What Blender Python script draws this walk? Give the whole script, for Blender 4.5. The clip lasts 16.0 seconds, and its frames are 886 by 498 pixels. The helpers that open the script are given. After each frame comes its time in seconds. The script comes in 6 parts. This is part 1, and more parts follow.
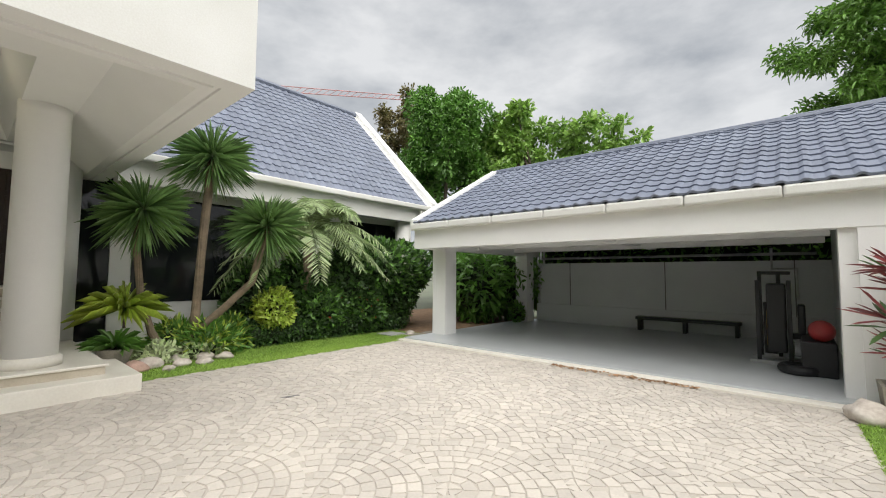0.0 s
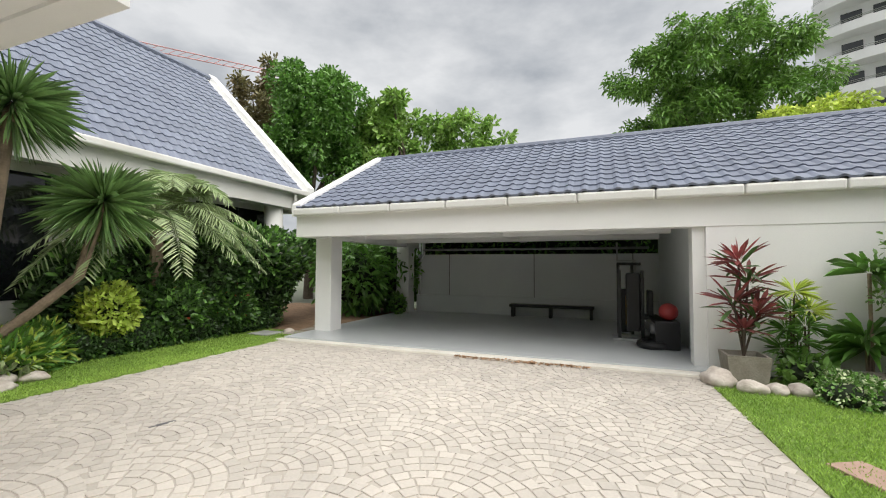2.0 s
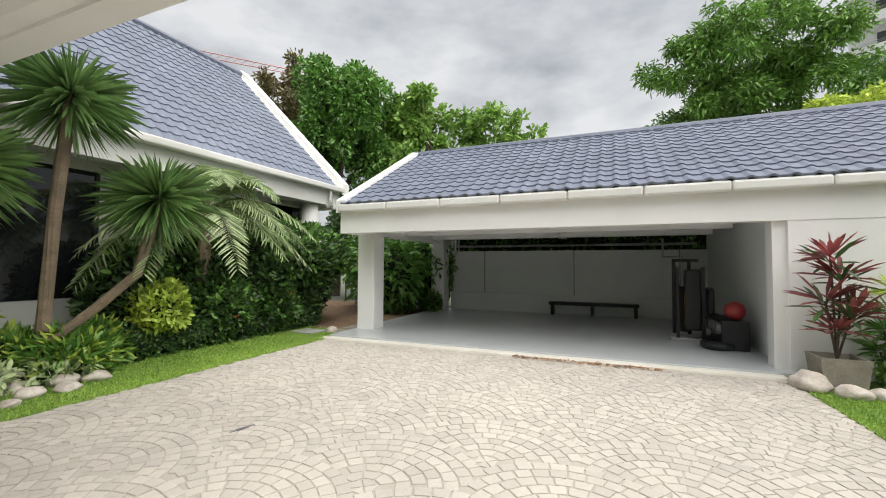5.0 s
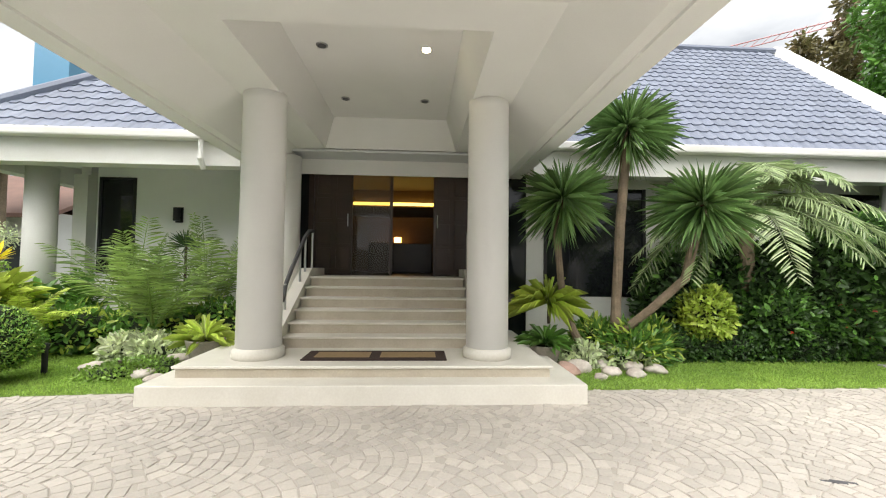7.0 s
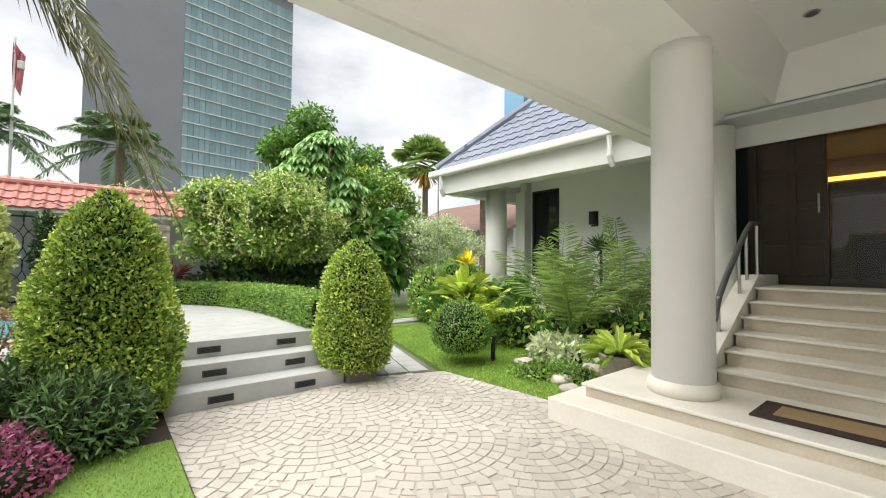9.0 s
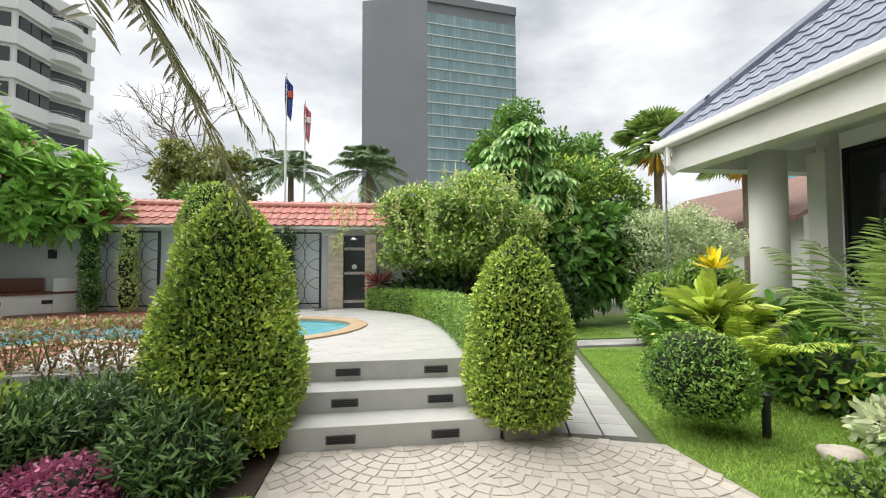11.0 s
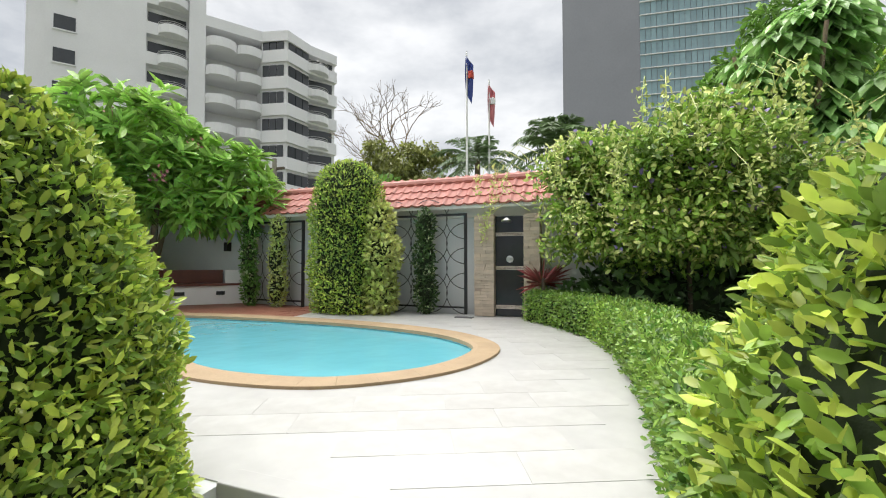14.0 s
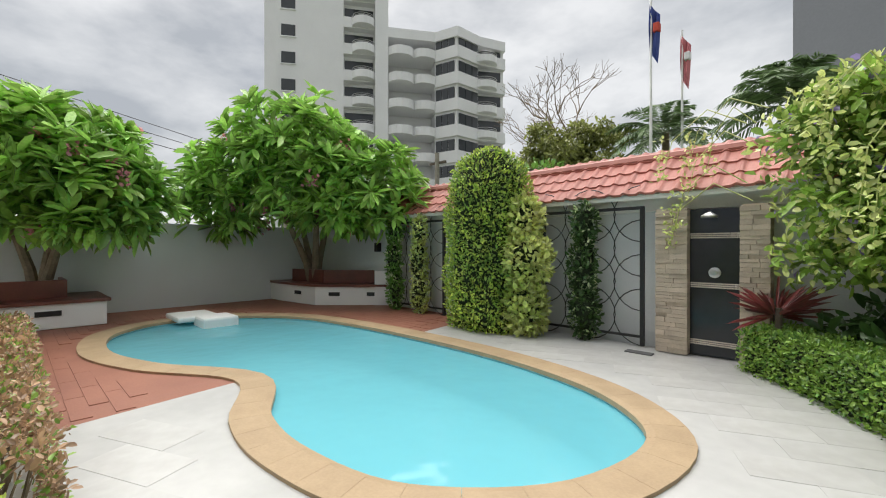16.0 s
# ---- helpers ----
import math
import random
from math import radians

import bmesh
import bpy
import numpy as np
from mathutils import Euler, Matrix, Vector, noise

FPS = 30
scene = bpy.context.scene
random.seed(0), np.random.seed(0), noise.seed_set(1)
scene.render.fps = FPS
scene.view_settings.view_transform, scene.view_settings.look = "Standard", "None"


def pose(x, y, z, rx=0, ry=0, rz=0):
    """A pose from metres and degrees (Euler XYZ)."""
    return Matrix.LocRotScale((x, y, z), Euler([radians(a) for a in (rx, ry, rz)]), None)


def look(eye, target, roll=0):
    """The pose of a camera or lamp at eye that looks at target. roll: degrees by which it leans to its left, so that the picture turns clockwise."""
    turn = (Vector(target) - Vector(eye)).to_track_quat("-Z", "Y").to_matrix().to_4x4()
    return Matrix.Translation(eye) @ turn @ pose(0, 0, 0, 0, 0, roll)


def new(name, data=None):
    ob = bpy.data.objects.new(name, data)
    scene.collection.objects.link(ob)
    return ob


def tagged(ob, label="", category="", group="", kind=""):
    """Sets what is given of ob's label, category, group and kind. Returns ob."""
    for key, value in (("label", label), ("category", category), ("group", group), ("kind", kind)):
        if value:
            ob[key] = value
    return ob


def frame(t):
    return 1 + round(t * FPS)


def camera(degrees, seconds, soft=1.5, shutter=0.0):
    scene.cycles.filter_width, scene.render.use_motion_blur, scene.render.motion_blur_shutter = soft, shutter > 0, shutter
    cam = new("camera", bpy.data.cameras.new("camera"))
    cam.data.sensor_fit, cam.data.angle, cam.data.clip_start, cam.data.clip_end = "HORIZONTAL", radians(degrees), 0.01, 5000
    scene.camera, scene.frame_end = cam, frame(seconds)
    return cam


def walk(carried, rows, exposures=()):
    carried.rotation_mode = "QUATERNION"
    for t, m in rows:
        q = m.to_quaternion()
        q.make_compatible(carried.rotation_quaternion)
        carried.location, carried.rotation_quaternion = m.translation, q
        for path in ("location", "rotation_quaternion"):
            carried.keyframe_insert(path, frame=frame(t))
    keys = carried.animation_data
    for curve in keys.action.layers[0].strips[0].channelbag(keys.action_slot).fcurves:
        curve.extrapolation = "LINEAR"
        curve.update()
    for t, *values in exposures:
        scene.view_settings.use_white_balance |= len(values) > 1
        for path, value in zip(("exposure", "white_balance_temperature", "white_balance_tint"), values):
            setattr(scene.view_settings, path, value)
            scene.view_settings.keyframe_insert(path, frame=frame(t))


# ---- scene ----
cam = camera(93.8, 16.0, soft=1.1)
METRES, EYE, TILT, LEAN, TURN = 10.0, 1.58, 0.0, 0.0, 41.7
PATH = [
    (0, (0.615, 0.324, 1.51), (-0.689, 1.836, 1.634), 0.4),
    (0.5, (0.392, 0.319, 1.525), (-0.8, 1.92, 1.639), 0.4),
    (1, (0.157, 0.303, 1.514), (-0.912, 1.99, 1.623), 0.3),
    (1.5, (-0.059, 0.274, 1.5), (-0.968, 2.053, 1.597), 0.3),
    (2, (-0.288, 0.26, 1.507), (-1.004, 2.126, 1.592), 0.3),
    (2.5, (-0.498, 0.243, 1.504), (-1.007, 2.175, 1.58), 0.3),
    (3, (-0.718, 0.19, 1.516), (-1.041, 2.162, 1.585), 0.3),
    (3.2, (-0.784, 0.179, 1.515), (-1.048, 2.161, 1.583), 0.2),
    (5.3, (-1.058, 0.225, 1.503), (-2.08, 1.942, 1.575), 0.1),
    (5.5, (-1.031, 0.214, 1.502), (-2.246, 1.8, 1.576), -0.0),
    (6, (-1.053, 0.172, 1.496), (-2.678, 1.335, 1.575), -0.0),
    (6.5, (-1.161, 0.134, 1.5), (-3.051, 0.784, 1.575), 0.4),
    (7, (-1.36, 0.053, 1.505), (-3.355, 0.165, 1.582), 0.7),
    (7.5, (-1.61, 0.009, 1.51), (-3.571, -0.378, 1.583), 0.6),
    (8, (-1.874, -0.002, 1.508), (-3.689, -0.84, 1.582), 0.8),
    (8.5, (-2.122, -0.087, 1.534), (-3.696, -1.319, 1.593), 0.7),
    (9, (-2.395, -0.317, 1.542), (-3.664, -1.862, 1.606), 0.6),
    (9.5, (-2.747, -0.534, 1.556), (-3.683, -2.3, 1.623), 0.6),
    (10, (-3.09, -0.797, 1.52), (-3.727, -2.691, 1.603), 0.0),
    (10.2, (-3.225, -0.909, 1.542), (-3.76, -2.834, 1.627), -0.2),
    (12.3, (-4.364, -2.834, 1.565), (-4.42, -4.832, 1.637), 0.0),
    (12.5, (-4.39, -3.045, 1.574), (-4.396, -5.044, 1.636), -0.2),
    (13, (-4.43, -3.579, 1.559), (-4.255, -5.571, 1.62), -0.3),
    (13.5, (-4.488, -4.075, 1.558), (-4.07, -6.03, 1.618), -0.6),
    (14, (-4.417, -4.541, 1.52), (-3.724, -6.416, 1.578), -0.1),
    (14.5, (-4.182, -4.909, 1.637), (-3.267, -6.688, 1.658), -0.2),
    (15, (-4.211, -5.356, 1.751), (-3.06, -6.991, 1.745), -0.6),
    (15.5, (-4.163, -5.705, 1.79), (-2.853, -7.216, 1.778), -0.3),
    (16, (-4.086, -5.966, 1.826), (-2.7, -7.408, 1.823), -0.0),
]
walk(cam, [(t, look(eye, target, roll)) for t, eye, target, roll in PATH], exposures=[(0, 0.72), (5, 0.75), (7, 1.17), (8.5, 1.25), (10, 1.05), (13, 1.1), (16, 0.8)])

# ---- light ----
YC = -0.5          # middle line of the entrance
world = bpy.data.worlds.new("sky")
scene.world = world
world.use_nodes = True
wn, wl = world.node_tree.nodes, world.node_tree.links
bgn = wn["Background"]
sky = wn.new("ShaderNodeTexSky")
sky.sky_type, sky.sun_disc = "NISHITA", False
sky.sun_elevation, sky.sun_rotation = radians(61), radians(115)
sky.air_density, sky.dust_density = 1.0, 3.0
tc = wn.new("ShaderNodeTexCoord")
mp = wn.new("ShaderNodeMapping")
mp.inputs["Scale"].default_value = (1.0, 1.0, 2.2)
cl = wn.new("ShaderNodeTexNoise")
cl.inputs["Scale"].default_value, cl.inputs["Detail"].default_value, cl.inputs["Roughness"].default_value = 2.6, 7, 0.55
ramp = wn.new("ShaderNodeValToRGB")
ramp.color_ramp.elements[0].position, ramp.color_ramp.elements[0].color = 0.36, (5.0, 5.3, 5.7, 1)
ramp.color_ramp.elements[1].position, ramp.color_ramp.elements[1].color = 0.62, (9.6, 9.7, 9.8, 1)
mixs = wn.new("ShaderNodeMixRGB")
mixs.inputs[0].default_value = 0.9
wl.new(tc.outputs["Generated"], mp.inputs[0])
wl.new(mp.outputs[0], cl.inputs["Vector"])
wl.new(cl.outputs["Fac"], ramp.inputs[0])
wl.new(sky.outputs[0], mixs.inputs[1])
wl.new(ramp.outputs[0], mixs.inputs[2])
wl.new(mixs.outputs[0], bgn.inputs[0])
bgn.inputs[1].default_value = 0.054
sun = new("sun", bpy.data.lights.new("sun", "SUN"))
sun.data.energy, sun.data.angle, sun.data.color = 3.0, radians(85), (1, 0.97, 0.92)
sun.matrix_world = look((0, 0, 30), (-15, 7, 0))


# ---- materials ----
def mat(name, col, rough=0.6, col2=None, scale=6.0, fine=60.0, bump=0.1, metal=0.0, rnd=0.0, island=False, spec=0.5, sub=0.0, coat=0.0):
    m = bpy.data.materials.new(name)
    m.use_nodes = True
    n, l = m.node_tree.nodes, m.node_tree.links
    b = n["Principled BSDF"]
    b.inputs["Roughness"].default_value, b.inputs["Metallic"].default_value = rough, metal
    b.inputs["Specular IOR Level"].default_value = spec
    if coat:
        b.inputs["Coat Weight"].default_value = coat
    t = n.new("ShaderNodeTexCoord")
    n1, n2 = n.new("ShaderNodeTexNoise"), n.new("ShaderNodeTexNoise")
    n1.inputs["Scale"].default_value, n2.inputs["Scale"].default_value = scale, fine
    n1.inputs["Detail"].default_value, n2.inputs["Detail"].default_value = 5, 3
    l.new(t.outputs["Object"], n1.inputs["Vector"])
    l.new(t.outputs["Object"], n2.inputs["Vector"])
    c2 = col2 or tuple(c * 0.82 for c in col)
    r = n.new("ShaderNodeValToRGB")
    r.color_ramp.elements[0].position, r.color_ramp.elements[1].position = 0.35, 0.68
    r.color_ramp.elements[0].color, r.color_ramp.elements[1].color = (*c2, 1), (*col, 1)
    mx = n.new("ShaderNodeMath")
    mx.operation = "MULTIPLY_ADD"
    mx.inputs[1].default_value = 0.35
    l.new(n2.outputs["Fac"], mx.inputs[0])
    ad = n.new("ShaderNodeMath")
    ad.operation = "MULTIPLY"
    ad.inputs[1].default_value = 0.65
    l.new(n1.outputs["Fac"], ad.inputs[0])
    l.new(ad.outputs[0], mx.inputs[2])
    l.new(mx.outputs[0], r.inputs[0])
    out = r.outputs[0]
    if rnd:
        hs = n.new("ShaderNodeHueSaturation")
        src = n.new("ShaderNodeNewGeometry").outputs["Random Per Island"] if island else n.new("ShaderNodeObjectInfo").outputs["Random"]
        mr = n.new("ShaderNodeMapRange")
        mr.inputs["To Min"].default_value, mr.inputs["To Max"].default_value = 1 - rnd, 1 + rnd
        l.new(src, mr.inputs[0])
        l.new(mr.outputs[0], hs.inputs["Value"])
        l.new(out, hs.inputs["Color"])
        out = hs.outputs[0]
    l.new(out, b.inputs["Base Color"])
    if bump:
        bp = n.new("ShaderNodeBump")
        bp.inputs["Strength"].default_value, bp.inputs["Distance"].default_value = bump, 0.01
        l.new(n2.outputs["Fac"], bp.inputs["Height"])
        l.new(bp.outputs[0], b.inputs["Normal"])
    if sub:
        tr = n.new("ShaderNodeBsdfTranslucent")
        l.new(out, tr.inputs["Color"])
        ms = n.new("ShaderNodeMixShader")
        ms.inputs[0].default_value = sub
        l.new(b.outputs[0], ms.inputs[1])
        l.new(tr.outputs[0], ms.inputs[2])
        l.new(ms.outputs[0], n["Material Output"].inputs[0])
    return m


def leafmat(name, col, col2=None, rnd=0.45, rough=0.36, gain=1.8):
    tint = (gain * 1.19, gain * 1.1, gain * 1.1)
    col, col2 = tuple(min(0.8, c * g) for c, g in zip(col, tint)), tuple(min(0.8, c * g) for c, g in zip(col2 or [c * 0.6 for c in col], tint))
    return mat(name, col, rough, col2 or tuple(c * 0.6 for c in col), 1.3, 25, 0, 0, rnd, True, 0.55, 0.3)


def glow(name, col, power):
    m = bpy.data.materials.new(name)
    m.use_nodes = True
    b = m.node_tree.nodes["Principled BSDF"]
    b.inputs["Emission Color"].default_value, b.inputs["Emission Strength"].default_value = (*col, 1), power
    return m


WHITE = mat("white_paint", (0.86, 0.855, 0.84), 0.55, (0.80, 0.795, 0.78), 1.2, 90, 0.06)
WHITE2 = mat("weathered_white_paint", (0.78, 0.78, 0.76), 0.6, (0.66, 0.65, 0.61), 0.9, 70, 0.08)
GREYWALL = mat("pale_grey_paint", (0.70, 0.72, 0.73), 0.6, (0.63, 0.65, 0.66), 1.0, 70, 0.08)
STONE = mat("cream_stone", (0.80, 0.77, 0.70), 0.38, (0.70, 0.665, 0.59), 2.5, 40, 0.04)
COBBLE = mat("cream_cobble", (0.54, 0.495, 0.44), 0.7, (0.43, 0.395, 0.355), 0.8, 45, 0.25, rnd=0.1, island=True)
JOINT = mat("sandy_joint", (0.47, 0.43, 0.38), 0.95, (0.39, 0.355, 0.31), 1.5, 80, 0.3)
MARBLE = mat("white_marble", (0.53, 0.53, 0.52), 0.35, (0.43, 0.43, 0.425), 1.6, 9, 0.02, rnd=0.03)
SLAB = mat("white_marble_slab", (0.54, 0.54, 0.53), 0.35, (0.44, 0.435, 0.425), 2.2, 9, 0.02, rnd=0.04)
TERRA = mat("terracotta_deck", (0.30, 0.125, 0.08), 0.6, (0.23, 0.09, 0.06), 2.0, 50, 0.12, rnd=0.12)
COPING = mat("sandstone_coping", (0.43, 0.31, 0.185), 0.6, (0.34, 0.24, 0.14), 4.0, 60, 0.15, rnd=0.03)
BASIN = mat("pool_basin", (0.31, 0.65, 0.72), 0.4, (0.28, 0.62, 0.70), 3.0, 40, 0.02)
TILE = mat("blue_grey_roof_tile", (0.185, 0.21, 0.27), 0.5, (0.14, 0.16, 0.215), 1.3, 40, 0.12, rnd=0.1)
TILES = mat("blue_grey_roof_tiles", (0.185, 0.21, 0.27), 0.5, (0.14, 0.16, 0.215), 1.3, 40, 0.12, rnd=0.1, island=True)
BROWNTILE = mat("brown_roof_tile", (0.20, 0.11, 0.085), 0.7, (0.14, 0.08, 0.06), 1.5, 40, 0.12)
REDTILE = mat("red_roof_tile", (0.50, 0.19, 0.15), 0.55, (0.40, 0.14, 0.11), 1.5, 40, 0.12, rnd=0.12)
EPOXY = mat("grey_garage_floor", (0.50, 0.52, 0.53), 0.28, (0.44, 0.46, 0.47), 1.2, 60, 0.02)
WOOD = mat("dark_door_wood", (0.045, 0.024, 0.016), 0.3, (0.03, 0.016, 0.011), 3, 30, 0.05)
REDWOOD = mat("mahogany_wood", (0.17, 0.045, 0.028), 0.4, (0.11, 0.03, 0.02), 4, 50, 0.08)
BLACK = mat("black_metal", (0.015, 0.015, 0.017), 0.45, None, 5, 60, 0.04)
DARKSLAB = mat("black_granite", (0.03, 0.033, 0.04), 0.15, (0.022, 0.024, 0.03), 6, 90, 0.01)
STEEL = mat("brushed_steel", (0.55, 0.55, 0.55), 0.3, None, 8, 90, 0.02, 1.0)
PVC = mat("grey_rubber", (0.12, 0.12, 0.125), 0.6)
SOIL = mat("dark_soil", (0.07, 0.048, 0.034), 0.95, (0.035, 0.025, 0.018), 4, 50, 0.6)
LITTER = mat("leaf_litter", (0.30, 0.19, 0.11), 0.95, (0.16, 0.10, 0.06), 5, 60, 0.6)
TURF = mat("turf", (0.20, 0.31, 0.06), 0.9, (0.13, 0.22, 0.04), 2.0, 70, 0.5)
EARTH = mat("far_ground", (0.16, 0.18, 0.12), 0.95, (0.11, 0.12, 0.09), 0.2, 5, 0.2)
GREYPAVE = mat("grey_paver", (0.46, 0.46, 0.45), 0.8, (0.36, 0.36, 0.35), 3, 60, 0.2, rnd=0.1)
PINKPAVE = mat("pink_paver", (0.43, 0.29, 0.23), 0.85, (0.34, 0.23, 0.18), 3, 60, 0.25, rnd=0.08)
ROCK = mat("pale_rock", (0.66, 0.61, 0.55), 0.8, (0.42, 0.36, 0.31), 5, 30, 0.6, rnd=0.15)
PINKROCK = mat("pink_rock", (0.55, 0.36, 0.29), 0.8, (0.40, 0.27, 0.22), 5, 30, 0.6)
CONCRETE = mat("mossy_concrete", (0.36, 0.33, 0.28), 0.9, (0.22, 0.20, 0.16), 6, 50, 0.35)
BARK = mat("pale_bark", (0.30, 0.23, 0.16), 0.9, (0.17, 0.13, 0.09), 7, 40, 0.6)
DARKBARK = mat("dark_bark", (0.13, 0.10, 0.075), 0.9, (0.07, 0.055, 0.04), 7, 40, 0.6)
SANDSTONE = mat("split_sandstone", (0.55, 0.46, 0.37), 0.85, (0.42, 0.35, 0.28), 8, 50, 0.4, rnd=0.16)
MATT = mat("doormat_fibre", (0.36, 0.25, 0.13), 0.95, None, 20, 150, 0.5)
MATD = mat("doormat_border", (0.05, 0.028, 0.022), 0.95, None, 20, 150, 0.5)
REDB = mat("red_ball", (0.35, 0.03, 0.03), 0.4)
L_HEDGE = leafmat("hedge_leaf", (0.155, 0.25, 0.045), (0.07, 0.135, 0.025), gain=1.95)
L_LIME = leafmat("lime_leaf", (0.30, 0.37, 0.07), (0.17, 0.25, 0.04), gain=1.9)
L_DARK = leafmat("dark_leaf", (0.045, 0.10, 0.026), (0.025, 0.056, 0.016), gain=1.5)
L_MID = leafmat("mid_leaf", (0.085, 0.19, 0.035), (0.045, 0.11, 0.02))
L_TREE = leafmat("tree_leaf", (0.11, 0.21, 0.04), (0.05, 0.12, 0.02))
L_FRANGI = leafmat("frangipani_leaf", (0.16, 0.27, 0.06), (0.08, 0.16, 0.035), 0.5, rough=0.3, gain=2.5)
L_SPIKE = leafmat("spiky_leaf", (0.13, 0.22, 0.075), (0.06, 0.13, 0.04), rough=0.3, gain=1.5)
L_PALM = leafmat("palm_leaf", (0.17, 0.25, 0.07), (0.09, 0.155, 0.04))
# darker copy of the palm leaf, with shade put into its colour
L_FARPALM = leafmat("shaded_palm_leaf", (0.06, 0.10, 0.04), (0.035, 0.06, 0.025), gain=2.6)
L_GREYPALM = leafmat("grey_palm_leaf", (0.22, 0.28, 0.15), (0.12, 0.18, 0.08))
L_VARI = leafmat("variegated_leaf", (0.42, 0.48, 0.17), (0.20, 0.28, 0.07))
L_SILVER = leafmat("silver_leaf", (0.36, 0.43, 0.28), (0.20, 0.28, 0.13))
L_RED = leafmat("red_leaf", (0.16, 0.03, 0.035), (0.06, 0.03, 0.025))
L_PURPLE = leafmat("purple_leaf", (0.20, 0.055, 0.115), (0.10, 0.028, 0.055), gain=2.4)
L_DRY = leafmat("dry_leaf", (0.36, 0.25, 0.15), (0.22, 0.15, 0.09), gain=1.35)
L_GRASS = leafmat("grass_blade", (0.19, 0.29, 0.06), (0.11, 0.19, 0.035), 0.3, 0.6, 2.0)
L_YELLOW = leafmat("yellow_bract", (0.65, 0.45, 0.02))
F_PINK = leafmat("pink_petal", (0.75, 0.30, 0.36), gain=1)
F_VIOLET = leafmat("violet_petal", (0.34, 0.28, 0.62), gain=1)
F_WHITE = leafmat("white_petal", (0.8, 0.8, 0.7), gain=1)

GLASS = bpy.data.materials.new("dark_glass")
GLASS.use_nodes = True
gb = GLASS.node_tree.nodes["Principled BSDF"]
gb.inputs["Base Color"].default_value, gb.inputs["Roughness"].default_value = (0.012, 0.014, 0.016, 1), 0.04
CLEAR = bpy.data.materials.new("clear_glass")
CLEAR.use_nodes = True
gn, gl = CLEAR.node_tree.nodes, CLEAR.node_tree.links
g1, g2, g3, g4 = (gn.new("ShaderNodeBsdfTransparent"), gn.new("ShaderNodeBsdfGlossy"), gn.new("ShaderNodeMixShader"), gn.new("ShaderNodeFresnel"))
g1.inputs[0].default_value = (0.75, 0.72, 0.68, 1)
g2.inputs["Roughness"].default_value = 0.02
gl.new(g4.outputs[0], g3.inputs[0]), gl.new(g1.outputs[0], g3.inputs[1]), gl.new(g2.outputs[0], g3.inputs[2])
gl.new(g3.outputs[0], gn["Material Output"].inputs[0])
WATER = bpy.data.materials.new("pool_water")
WATER.use_nodes = True
gn, gl = WATER.node_tree.nodes, WATER.node_tree.links
g1, g2, g3, g4 = (gn.new("ShaderNodeBsdfTransparent"), gn.new("ShaderNodeBsdfGlossy"), gn.new("ShaderNodeMixShader"), gn.new("ShaderNodeFresnel"))
g1.inputs[0].default_value = (0.72, 0.97, 1.0, 1)
g2.inputs["Roughness"].default_value = 0.06
g4.inputs[0].default_value = 1.25
wv, wb = gn.new("ShaderNodeTexNoise"), gn.new("ShaderNodeBump")
wv.inputs["Scale"].default_value, wb.inputs["Strength"].default_value, wb.inputs["Distance"].default_value = 2.5, 0.25, 0.05
wtc = gn.new("ShaderNodeTexCoord")
gl.new(wtc.outputs["Object"], wv.inputs["Vector"])
gl.new(wv.outputs["Fac"], wb.inputs["Height"]), gl.new(wb.outputs[0], g2.inputs["Normal"]), gl.new(wb.outputs[0], g4.inputs["Normal"])
g5, g6 = gn.new("ShaderNodeBsdfDiffuse"), gn.new("ShaderNodeMixShader")
g5.inputs[0].default_value, g6.inputs[0].default_value = (0.165, 0.48, 0.55, 1), 0.7
gl.new(g1.outputs[0], g6.inputs[1]), gl.new(g5.outputs[0], g6.inputs[2])
gl.new(g4.outputs[0], g3.inputs[0]), gl.new(g6.outputs[0], g3.inputs[1]), gl.new(g2.outputs[0], g3.inputs[2])
gl.new(g3.outputs[0], gn["Material Output"].inputs[0])


# ---- building blocks ----
def part(name, bm, material, parent=None, label="", smooth=False):
    me = bpy.data.meshes.new(name)
    bm.normal_update()
    bm.to_mesh(me)
    bm.free()
    if smooth:
        for p in me.polygons:
            p.use_smooth = True
    me.materials.append(material)
    ob = new(name, me)
    if parent:
        ob.parent = parent
    if label:
        ob["label"] = label
    return ob


def thing(name, label, category, group="", at=(0, 0, 0), kind=""):
    ob = new(name)
    ob.location = at
    ob.empty_display_size = 0.1
    return tagged(ob, label, category, group, kind)


def box(x0, x1, y0, y1, z0, z1, bevel=0.0, bm=None):
    own = bmesh.new()
    bmesh.ops.create_cube(own, size=1, matrix=Matrix.LocRotScale(((x0 + x1) / 2, (y0 + y1) / 2, (z0 + z1) / 2), None, (abs(x1 - x0), abs(y1 - y0), abs(z1 - z0))))
    if bevel:
        bmesh.ops.bevel(own, geom=own.edges[:], offset=bevel, segments=2, affect="EDGES", profile=0.5)
    if bm is None:
        return own
    me = bpy.data.meshes.new("tmp")
    own.to_mesh(me)
    own.free()
    bm.from_mesh(me)
    bpy.data.meshes.remove(me)
    return bm


def prism(poly, z0, z1):
    """An upright prism over a plan outline, counter-clockwise."""
    bm = bmesh.new()
    a = [bm.verts.new((x, y, z0)) for x, y in poly]
    b = [bm.verts.new((x, y, z1)) for x, y in poly]
    k = len(poly)
    bm.faces.new(a[::-1])
    bm.faces.new(b)
    for i in range(k):
        bm.faces.new((a[i], a[(i + 1) % k], b[(i + 1) % k], b[i]))
    return bm


